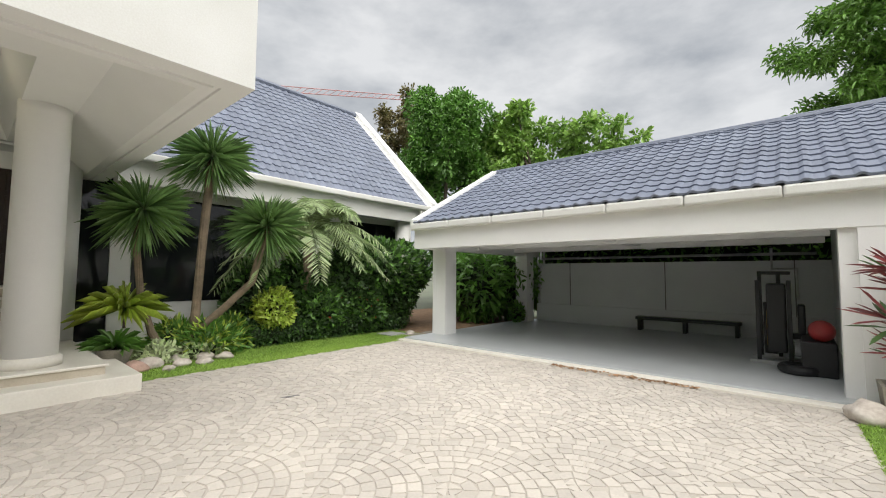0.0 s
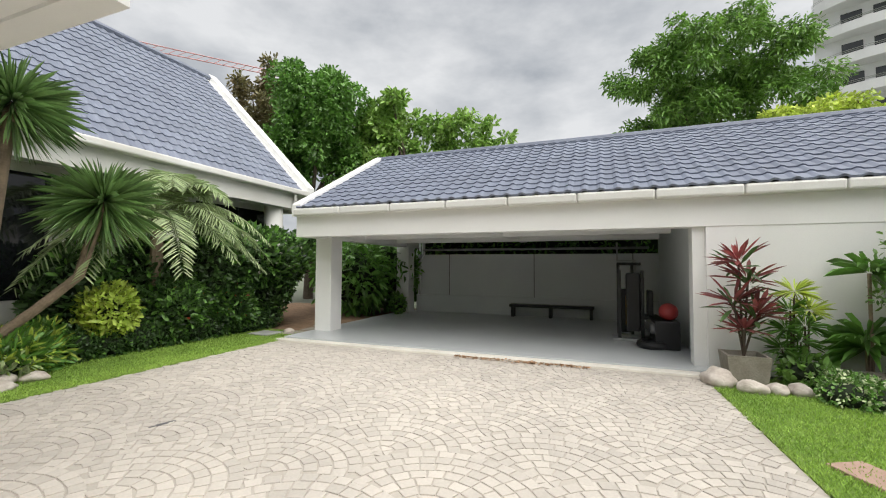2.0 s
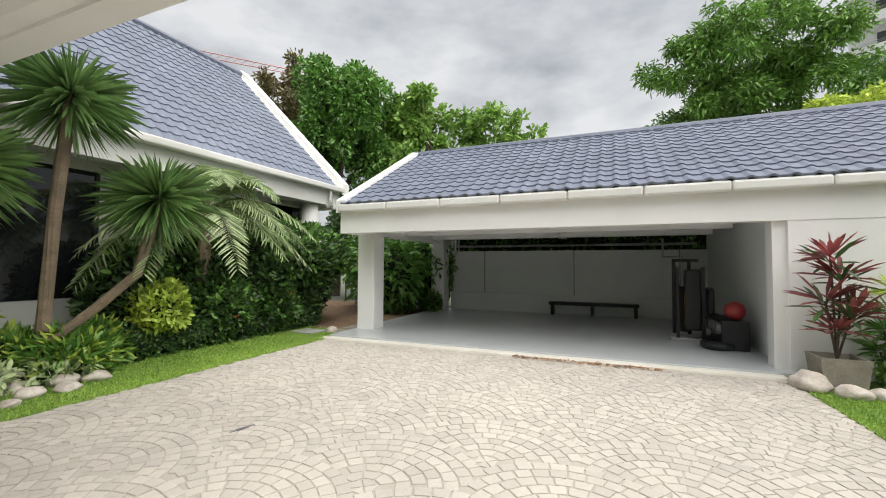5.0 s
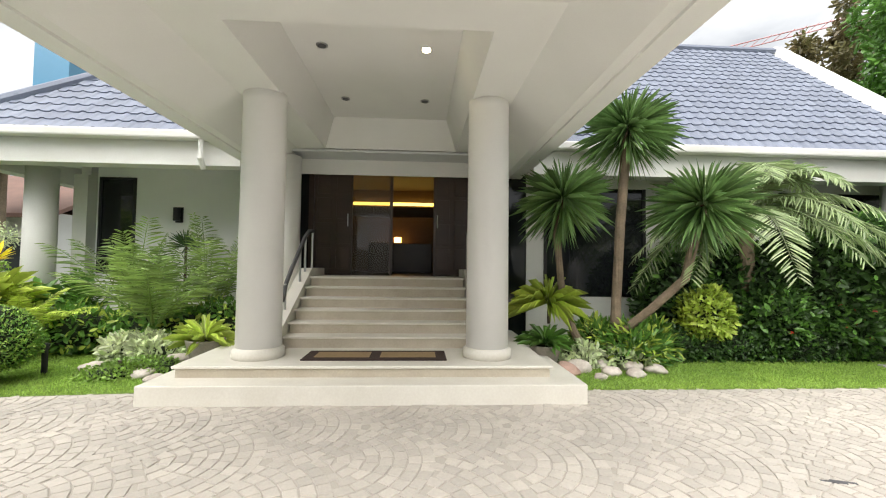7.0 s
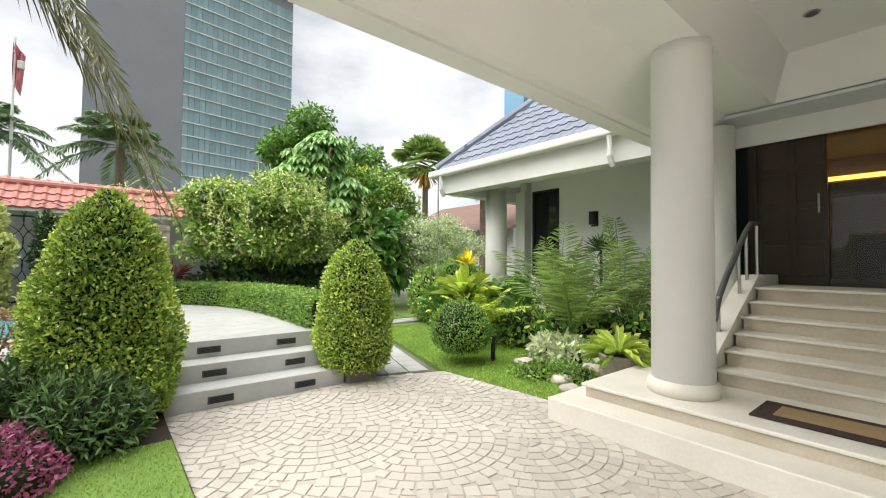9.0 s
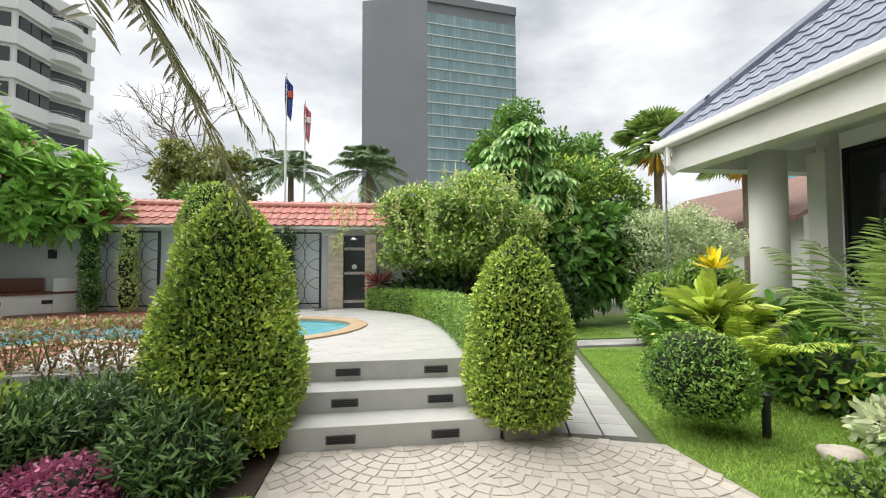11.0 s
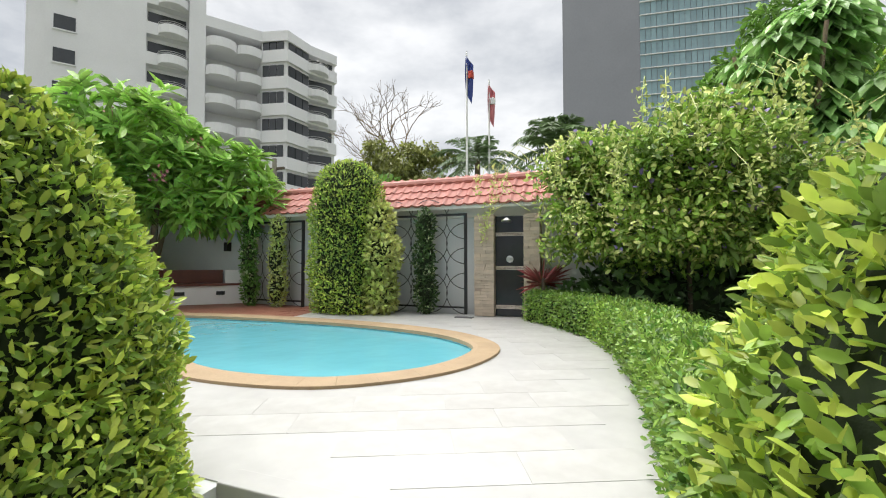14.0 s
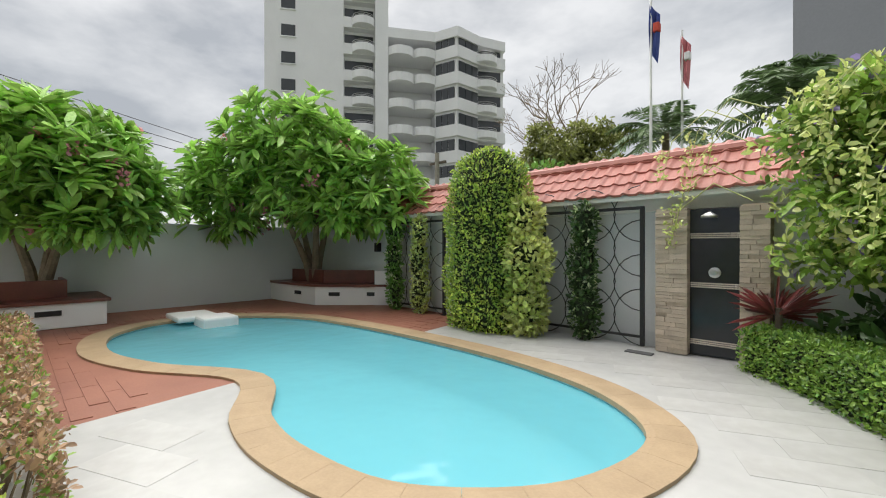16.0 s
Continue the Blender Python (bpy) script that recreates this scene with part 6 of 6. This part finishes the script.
def condo(o, ax, w1, w2, floors, label, fh=3.2):
    """A white block: a plain flank with small windows, then bays of rounded balconies."""
    t = thing("apartment_building", label, "building")
    u = Vector((ax[0], ax[1], 0)).normalized()
    bm = bmesh.new()
    local_box(o, ax, 0, w1 + w2, -14, 0, 0, floors * fh + 2, bm)
    part("wall", bm, FACADE, t)
    for f in range(floors):
        z = f * fh
        for x in (w1 * 0.28,):
            bm = bmesh.new()
            local_box(o, ax, x, x + 1.5, -0.05, 0.06, z + 1.0, z + 2.3, bm)
            part("window", bm, WINF, t)
        for k, x in enumerate((w1 * 0.75, w1 + w2 * 0.28, w1 + w2 * 0.75)):
            bw = w2 * 0.2
            bm = bmesh.new()
            local_box(o, ax, x - bw * 0.22, x + bw * 0.22, -0.05, 0.06, z + 1.1, z + 2.3, bm)
            part("window", bm, WINF, t)
            v = Vector((u.y, -u.x, 0))
            c = Vector(o) + u * x
            pts = [c + u * (bw * 1.12 * math.cos(a)) + v * (1.9 * math.sin(a)) for a in np.linspace(0, math.pi, 11)]
            b = part("balcony", prism([(p.x, p.y) for p in pts], z - 0.15, z + 0.75), FACADE, t)
            rl = bmesh.new()
            for h in (0.9, 1.05):
                tube([(p.x, p.y, z + h) for p in pts], 0.03, 4, rl)
            part("railing", rl, STEEL, b)
    bm = bmesh.new()
    for f in range(floors + 1):
        local_box(o, ax, w1 + w2 * 0.02, w1 + w2 * 1.05, -14.2, 0.35, f * fh - 0.15, f * fh + 0.3, bm)
    part("floor_slab", bm, FACADE, t)["kind"] = "stuff"
    return t


def corner_tower(o, ax, label, fh=3.25):
    """A white tower: plain flank, rounded balconies, deep scalloped loggias, then a lower glazed corner bay."""
    t = thing("apartment_building", label, "building")
    u = Vector((ax[0], ax[1], 0)).normalized()
    v = Vector((u.y, -u.x, 0))

    def at(x, y):
        p = Vector(o) + u * x + v * y
        return p.x, p.y

    def block(name, material, x0, x1, y0, y1, z0, z1, parent=t):
        bm = bmesh.new()
        local_box(o, ax, x0, x1, y0, y1, z0, z1, bm)
        return part(name, bm, material, parent)

    def slabs(name, pts, z0, z1, material=FACADE, parent=t):
        bm = prism([at(*p) for p in pts], z0, z1)
        bmesh.ops.recalc_face_normals(bm, faces=bm.faces)
        return part(name, bm, material, parent)

    block("wall", FACADE, 0, 1.4, -14, -0.6, 0, 40)
    block("wall", FACADE, 1.4, 9.2, -14, 0, 0, 44)
    block("wall", FACADE, 9.2, 13, -14, -1.0, 0, 42)
    block("wall", FACADE, 13, 14.6, -14, 0.6, 0, 42)
    block("wall", FACADE, 14.6, 20.6, -14, -2.6, 0, 29)
    block("wall", FACADE, 20.6, 30, -14, -0.6, 0, 28)
    slabs("bay", [(20.6, -1), (20.6, 0.1), (22.9, 2.3), (26.2, 0.4), (26.2, -1)], 0, 28)

    def bow(x0, x1, y, d, k=9):
        return [(x0, y)] + [((x0 + x1) / 2 - (x1 - x0) / 2 * math.cos(a), y + d * math.sin(a)) for a in np.linspace(0.25, math.pi - 0.25, k)] + [(x1, y)]

    for f in range(13):
        z = f * fh
        block("window", WINF, 2.0, 3.6, -0.05, 0.05, z + 1.1, z + 2.5)
        block("sill", FACADE, 1.9, 3.7, -0.05, 0.16, z + 0.98, z + 1.1)
        block("window", WINF, 9.3, 12.8, -1.02, -0.95, z + 1.2, z + 2.5)
        block("spandrel", FACADE, 9.2, 13, -1.0, 0.0, z - 0.3, z + 1.0)
        b = slabs("balcony", bow(10.2, 13, 0.0, 1.4), z - 0.2, z + 0.7)
        rl = bmesh.new()
        for h in (0.9, 1.1):
            tube([(*at(*p), z + h) for p in bow(10.2, 13, -0.1, 1.3)], 0.035, 4, rl)
        part("railing", rl, STEEL, b)
        if f > 8:
            continue
        sc = [(14.6, -2.5)] + bow(14.6, 17.8, 0.3, 1.3, 7) + bow(17.8, 20.6, 0.3, 1.0, 7) + [(20.6, -2.5)]
        slabs("balcony", sc, z - 0.3, z + 0.75)
        slabs("spandrel", [(20.5, -1), (20.5, 0.4), (22.9, 2.75), (26.4, 0.75), (30.1, 0.0), (30.1, -1)], z - 0.5, z + 0.95)
        for p, q in (((20.7, 0.2), (22.7, 2.12)), ((23.1, 2.2), (26.1, 0.47))):
            p, q = Vector(at(*p)), Vector(at(*q))
            for k in range(3):
                a, c = p.lerp(q, (k + 0.06) / 3), p.lerp(q, (k + 0.94) / 3)
                part("window", beam((*a, z + 2.4), (*c, z + 2.4), 0.3, 1.4), WINF, t)
        block("window", WINF, 26.4, 29.6, -0.62, -0.5, z + 1.0, z + 2.5)
        b = slabs("balcony", bow(25.6, 28.8, 0.2, 1.6), z - 0.25, z + 0.6)
        rl = bmesh.new()
        for h in (0.8, 1.05):
            tube([(*at(*p), z + h) for p in bow(25.6, 28.8, 0.1, 1.5)], 0.035, 4, rl)
        part("railing", rl, STEEL, b)
    slabs("parapet", [(14.6, -3), (14.6, 0.6), (20.5, 0.6), (22.9, 2.75), (26.4, 0.75), (30.1, 0.0), (30.1, -3)], 28, 29.2)
    return t


glass_tower()
corner_tower((45, -26.5, 0), (-0.56, -0.83), "white apartment tower with stacked rounded balconies")
condo((20, 52, 0), (0.9, -0.43), 7, 24, 15, "white apartment block with wide banded balconies", 3.0)
nb = thing("neighbour_house", "neighbouring white house with a brown tiled roof", "house")
part("wall", box(-24, -17, -22, -13, 0, 3.2), WHITE2, nb)
part("roof", slab([(-16.2, -12.5, 3.1), (-16.2, -22.5, 3.1), (-20.5, -22.5, 5.2), (-20.5, -12.5, 5.2)], 0.15), BROWNTILE, nb)
part("roof", slab([(-20.5, -12.5, 5.2), (-20.5, -22.5, 5.2), (-24.8, -22.5, 3.1), (-24.8, -12.5, 3.1)], 0.15), BROWNTILE, nb)
for y in (-20, -17.5, -15):
    part("window", box(-17.02, -16.97, y, y + 1.2, 1.0, 2.3), WINF, nb)
ft = thing("far_tower", "pale distant office block on the skyline", "building")
part("body", box(118, 132, -92, -78, 0, 41), FACADE, ft)
for f in range(16):
    part("window_band", box(117.9, 132.1, -92.1, -77.9, 4 + f * 2.3, 5 + f * 2.3), CURTAIN, ft)
ft = thing("far_tower", "narrow blue glass tower far beyond the house", "building")
part("body", box(-97, -90, -80, -73, 0, 51), mat("blue_glass_tower", (0.10, 0.28, 0.45), 0.2), ft)
for x, y, h, c1 in ((1.2, -23, 11.4, (0.05, 0.08, 0.3)), (0.75, -25.5, 11.0, (0.6, 0.2, 0.22))):
    fp = thing("flagpole", "white flagpole with a limp hanging flag", "flagpole")
    part("pole", tube([(x, y, 0), (x, y, h)], [0.07, 0.04], 8), WHITE, fp)
    bm = bmesh.new()
    rows = []
    for j in range(9):
        z = h - 0.2 - j * 0.22
        rows.append([bm.verts.new((x + 0.05 - i * 0.1 * (1 - 0.04 * j), y + 0.12 * math.sin(i * 2.2 + j * 0.4), z - i * 0.14)) for i in range(5)])
    for a, b in zip(rows, rows[1:]):
        for i in range(4):
            bm.faces.new((a[i], a[i + 1], b[i + 1], b[i]))
    part("flag", bm, mat("flag_cloth", c1, 0.8), fp, "limp hanging cloth flag")
    part("stripe", box(x - 0.32, x - 0.1, y - 0.14, y + 0.14, h - 1.35, h - 1.0, 0.04), mat("flag_stripe", (0.6, 0.08, 0.05) if h > 11 else (0.8, 0.8, 0.8), 0.8), fp)

cr = thing("tower_crane", "far red and white crane jib above the roofs", "crane")
CRED = mat("crane_red", (0.62, 0.30, 0.30), 0.6)
bm = bmesh.new()
p0, p1 = Vector((-75, 36, 36)), Vector((-54, 60, 36))
for dz in (0, 1.2):
    tube([p0 + Vector((0, 0, dz)), p1 + Vector((0, 0, dz * 0.6))], 0.09, 4, bm)
for i in range(24):
    a, b = p0.lerp(p1, i / 24), p0.lerp(p1, (i + 1) / 24)
    tube([a, b + Vector((0, 0, 1.0))], 0.05, 4, bm)
part("jib", bm, CRED, cr)
part("mast", tube([(-75, 36, 0), (-75, 36, 36)], 0.5, 4), CRED, cr)

pl = thing("utility_pole", "concrete utility pole with crossarm and cables", "utility pole")
part("pole", tube([(13.6, 19, 0), (13.6, 19, 8.6)], [0.16, 0.12], 8), CONCRETE, pl)
part("crossarm", box(12.9, 14.3, 18.9, 19.1, 7.9, 8.05), DARKBARK, pl)
for k in range(3):
    part("cable", tube([(13.0 + 0.5 * k, 19, 8.1 - 0.5 * k), (22, 17, 7.4 - 0.5 * k), (32, 14, 8.2 - 0.5 * k)], 0.02, 4), BLACK, pl)
pl = thing("utility_pole", "slim utility pole with cables behind the terrace", "utility pole")
part("pole", tube([(9.3, -19.5, 0), (9.3, -19.5, 6.2)], [0.14, 0.1], 8), CONCRETE, pl)
part("crossarm", box(8.8, 9.8, -19.6, -19.5, 5.7, 5.8), DARKBARK, pl)
for k in range(3):
    part("cable", tube([(20.3, -17.5, 6.7 - 0.35 * k), (20.3, -3, 9.3 - 0.6 * k), (20.3, 6, 10.7 - 0.6 * k)], 0.018, 4), BLACK, pl)
part("pole", tube([(20.3, -17.5, 0), (20.3, -17.5, 7.2)], [0.14, 0.1], 8), CONCRETE, pl)

# trees behind the house and the garage
tree("dense_tree", "tall dense dark green tree behind the house", -13.4, 16.5, 5, canopy_blobs(-13.2, 16.5, 8.2, 2.9, 2.6, 3.7, 60, 0.22), 26000, 0.22, L_MID, inner=0.6)
tree("ragged_tree", "sparse ragged tree beside the dense one", -17.5, 17.5, 6, canopy_blobs(-17.0, 17.5, 10.4, 2.9, 2.2, 2.4, 40, 0.16), 5000, 0.24, leafmat("rusty_leaf", (0.11, 0.12, 0.05), (0.08, 0.06, 0.03)), inner=0.2)
tree("papaya_tree", "open bright green tree above the garage gable", -8.6, 18, 4.5, canopy_blobs(-9.6, 18, 7.6, 2.8, 2, 2.8, 46, 0.17) + canopy_blobs(-6.2, 18.5, 7.6, 2.8, 1.6, 1.8, 26, 0.15), 9500, 0.3, leafmat("bright_leaf", (0.16, 0.27, 0.06), (0.08, 0.16, 0.03)), inner=0.3)
tree("rain_tree", "large feathery tree behind the garage roof", 4.3, 21.5, 6, canopy_blobs(4.6, 21.5, 9.9, 5.4, 3, 4.0, 110, 0.13), 30000, 0.24, L_TREE, inner=0.3, ratio=0.3, droop=0.3)
tree("lime_tree", "bright spreading tree beyond the garage ridge", 8.0, 19, 4.0, canopy_blobs(7.6, 19, 6.7, 3.0, 2, 1.1, 40, 0.2), 9000, 0.18, L_LIME, inner=0.4)
shrub("back_shrub", "dark hedge growing behind the garage", [(-6.2 + 1.1 * i, 14.3, 1.9, 0.9, 0.7, 1.6) for i in range(8)], 9000, 0.16, L_MID)
shrub("tree_line", "leafy dark greenery behind the house gable", canopy_blobs(-10.5, 15.5, 3.2, 2.6, 1.4, 2.4, 10), 9000, 0.22, L_DARK)

# ---- grass ----
def grass(name, poly, n, label):
    P = []
    xs, ys = [p[0] for p in poly], [p[1] for p in poly]
    while len(P) < n:
        c = np.stack([rng.uniform(min(xs), max(xs), 4000), rng.uniform(min(ys), max(ys), 4000)], 1)
        ins = np.zeros(len(c), bool)
        for i in range(len(poly)):
            (x1, y1), (x2, y2) = poly[i - 1], poly[i]
            cr2 = ((y1 > c[:, 1]) != (y2 > c[:, 1])) & (c[:, 0] < (x2 - x1) * (c[:, 1] - y1) / (y2 - y1 + 1e-9) + x1)
            ins ^= cr2
        P += c[ins].tolist()
    P = np.array(P[:n])
    g = leaf_mesh(name, np.concatenate([P, np.zeros((n, 1))], 1), rng.normal(size=(n, 3)) * [0.6, 0.6, 0.1] + [0, 0, 0.8], 0.025 + 0.03 * rng.random(n), 0.008, L_GRASS, None)
    tagged(g, label, "grass", kind="stuff")


grass("grass", [(-8.0, 1.9), (-6.36, 1.9), (-6.38, 7.3), (-6.45, 8.0), (-8.0, 8.0)], 45000, "short green grass beside the cobbles")
grass("grass", [(1.0, 6.4), (1.12, 3.4), (1.92, 2.22), (3.8, 1.9), (3.8, 6.4)], 50000, "short green grass with pavers")
grass("grass", [(-8.4, -2.9), (-8.2, -8.6), (-7.3, -8.8), (-6.2, -4.92), (-6.36, -2.9)], 45000, "short green grass by the entrance")
grass("grass", [(-2.88, -4.5), (-2.88, -2.7), (-1.9, -2.7), (-1.9, -4.5)], 12000, "bright grass tuft at the paving edge")
grass("grass", [(-9, -11.5), (-5.2, -11.5), (-5.2, -10.1), (-9, -10.1)], 9000, "shaded grass under the shrubs")

# ---- pieces of roofs and pavements ----
roof("tiles_garage", gr, (-6.25, gE[0] - 0.06, gE[1] + 0.01), (1, 0, 0), up, 11.2, up.length, lambda u, v: u < 10.15 + v * 0.31, count=300)

# garden walk of grey pavers
wk = thing("garden_walk", "narrow walk of pale grey square pavers", "path", kind="structure")
mes = {}
for i in range(26):
    for j in range(4):
        bm = box(-0.142, 0.142, -0.142, 0.142, -0.05, 0.012, 0.004) if "p" not in mes else None
        if bm:
            ob = part("paver", bm, GREYPAVE, wk)
            mes["p"] = ob.data
        else:
            ob = new("paver", mes["p"])
            ob.parent = wk
        s = i * 0.29
        ob.matrix_local = pose(-5.5 - 0.29 * s - 0.29 * (j - 1.5), -5.35 - 0.95 * s + 0.085 * (j - 1.5), 0, 0, 0, -17)
for i in range(34):
    for j in range(2):
        ob = new("paver", mes["p"])
        ob.parent = wk
        ob.matrix_local = pose(-5.3 - 0.29 * i, -9.3 - 0.29 * j, 0.004)

# terracotta tiles of the terrace's far end, clear of the pool
td = thing("terracotta_paving", "brick-red timber-like terrace boards around the pool's end", "paving", kind="structure")
KOv = [(p[0], p[1]) for p in KO]


def in_pool(x, y):
    ins = False
    for i in range(len(KOv)):
        (x1, y1), (x2, y2) = KOv[i - 1], KOv[i]
        if (y1 > y) != (y2 > y) and x < (x2 - x1) * (y - y1) / (y2 - y1 + 1e-9) + x1:
            ins = not ins
    return ins


def red_side(x, y):
    return (x - 0.32 + 0.2) * 4.6 + (y + 6.2) * 0.7 > 0


V, F = [], []
bx, by = 0.6, 0.13
for i in range(12):
    for j in range(46):
        x, y = -0.1 + i * bx + (bx / 2 if j % 2 else 0), -11.65 + j * by
        if y > -5.95 or x > 5.85 or not red_side(x, y) or any(in_pool(x + dx, y + dy) for dx in (-0.3, 0, 0.3) for dy in (-0.06, 0.06)):
            continue
        b = len(V)
        hx, hy, z = bx / 2 - 0.003, by / 2 - 0.003, DZ - 0.006
        V += [(x - hx, y - hy, z - 0.02), (x + hx, y - hy, z - 0.02), (x + hx, y + hy, z - 0.02), (x - hx, y + hy, z - 0.02), (x - hx, y - hy, z), (x + hx, y - hy, z), (x + hx, y + hy, z), (x - hx, y + hy, z)]
        F += [(b + 4, b + 5, b + 6, b + 7), (b, b + 1, b + 5, b + 4), (b + 1, b + 2, b + 6, b + 5), (b + 2, b + 3, b + 7, b + 6), (b + 3, b, b + 4, b + 7)]
me = bpy.data.meshes.new("boards")
me.from_pydata(V, [], F)
me.materials.append(TERRA)
ob = new("boards", me)
ob.parent = td
ob["kind"] = "stuff"
# marble slabs of the terrace, laid askew
own = box(-0.298, 0.298, -0.1485, 0.1485, -0.02, 0.0)
me = bpy.data.meshes.new("marble_slab")
own.to_mesh(me)
own.free()
me.materials.append(SLAB)
ca, sa = math.cos(0.42), math.sin(0.42)
for i in range(-22, 22):
    for j in range(-40, 40):
        lx, ly = i * 0.6 + (0.3 if j % 2 else 0), j * 0.3
        q = [(-1.5 + (lx + a) * ca - (ly + b) * sa, -8.6 + (lx + a) * sa + (ly + b) * ca) for a, b in ((0, 0), (-0.3, -0.15), (0.3, -0.15), (0.3, 0.15), (-0.3, 0.15), (0, 0.15), (0, -0.15))]
        if any(in_pool(x, y) or x < -4.72 or y > -6.02 or y < -11.5 or (x + 0.2) * 4.6 + (y + 6.2) * 0.7 > -0.02 for x, y in q):
            continue
        ob = new("marble_slab", me)
        ob.parent = bpy.data.objects["pool_terrace"]
        ob.matrix_local = pose(q[0][0], q[0][1], DZ - 0.0098, 0, 0, math.degrees(0.42))

# fan-laid cobbles of the courtyard
PAVE = [(-6.36, 1.95), (-5.84, 1.95), (-5.84, -2.9), (-6.34, -2.9), (-6.18, -4.85), (-5.3, -5.17), (-2.93, -5.17), (-2.93, -2.6), (3.6, -2.6), (3.6, 1.85), (1.9, 2.15), (1.09, 3.4), (0.98, 6.9), (-6.36, 6.9)]


def in_pave(x, y):
    ins = False
    for i in range(len(PAVE)):
        (x1, y1), (x2, y2) = PAVE[i - 1], PAVE[i]
        if (y1 > y) != (y2 > y) and x < (x2 - x1) * (y - y1) / (y2 - y1 + 1e-9) + x1:
            ins = not ins
    return ins


FAN, STEP = 0.66, 0.108
cob = bpy.data.objects["pavement"]
V, F = [], []
made = 0
prng = random.Random(5)
for row in range(-9, 14):
    for colm in range(-8, 8):
        cx, cy = colm * 2 * FAN + (FAN if row % 2 else 0), row * FAN
        for k in range(1, 9):
            r0, r1 = STEP * (k - 1) + 0.006, STEP * k - 0.006
            if r1 > FAN * 1.36:
                break
            cnt = max(4, int(2 * math.pi * (r0 + r1) / 2 / 0.125))
            for a in range(cnt):
                a0, a1 = 2 * math.pi * a / cnt + k * 0.7, 2 * math.pi * (a + 1) / cnt + k * 0.7
                am, rm = (a0 + a1) / 2, (r0 + r1) / 2
                px, py = cx + rm * math.cos(am), cy + rm * math.sin(am)
                hid = False
                for dr2, dc2 in ((-1, -1), (-1, 1), (-2, 0), (0, 2), (0, -2)):
                    qx, qy = cx + dc2 * FAN, cy + dr2 * FAN
                    dd = math.hypot(px - qx, py - qy)
                    if (dr2 < 0 and dd < FAN * 1.31) or (dr2 == 0 and dd < rm):
                        hid = True
                if hid or py < cy - FAN * 0.55 or not in_pave(px, py):
                    continue
                g = 0.007 / max(rm, 0.06)
                z = 0.003 + 0.003 * prng.random()
                ring4 = [(r0 * math.cos(a0 + g), r0 * math.sin(a0 + g)), (r1 * math.cos(a0 + g), r1 * math.sin(a0 + g)), (r1 * math.cos(a1 - g), r1 * math.sin(a1 - g)), (r0 * math.cos(a1 - g), r0 * math.sin(a1 - g))]
                ring4 = [(cx + x + prng.uniform(-0.004, 0.004), cy + y + prng.uniform(-0.004, 0.004)) for x, y in ring4]
                mx_, my_ = sum(p[0] for p in ring4) / 4, sum(p[1] for p in ring4) / 4
                top4 = [(mx_ + (x - mx_) * 0.93, my_ + (y - my_) * 0.93) for x, y in ring4]
                vv = [(x, y, -0.006) for x, y in ring4] + [(x, y, z - 0.0025) for x, y in ring4] + [(x, y, z) for x, y in top4]
                ff = [(8, 9, 10, 11)] + [(i, (i + 1) % 4, 4 + (i + 1) % 4, 4 + i) for i in range(4)] + [(4 + i, 4 + (i + 1) % 4, 8 + (i + 1) % 4, 8 + i) for i in range(4)]
                ff = [f[::-1] for f in ff]
                if made < 300 and -4.9 < px < -3.3 and -4.9 < py < -2.2:
                    me = bpy.data.meshes.new("cobble")
                    me.from_pydata(vv, [], ff)
                    me.materials.append(COBBLE)
                    ob = new("cobble", me)
                    ob.parent = cob
                    made += 1
                else:
                    b = len(V)
                    V += vv
                    F += [tuple(b + i for i in f) for f in ff]
me = bpy.data.meshes.new("cobbles")
me.from_pydata(V, [], F)
me.materials.append(COBBLE)
ob = new("cobbles", me)
ob.parent = cob
ob["kind"] = "stuff"
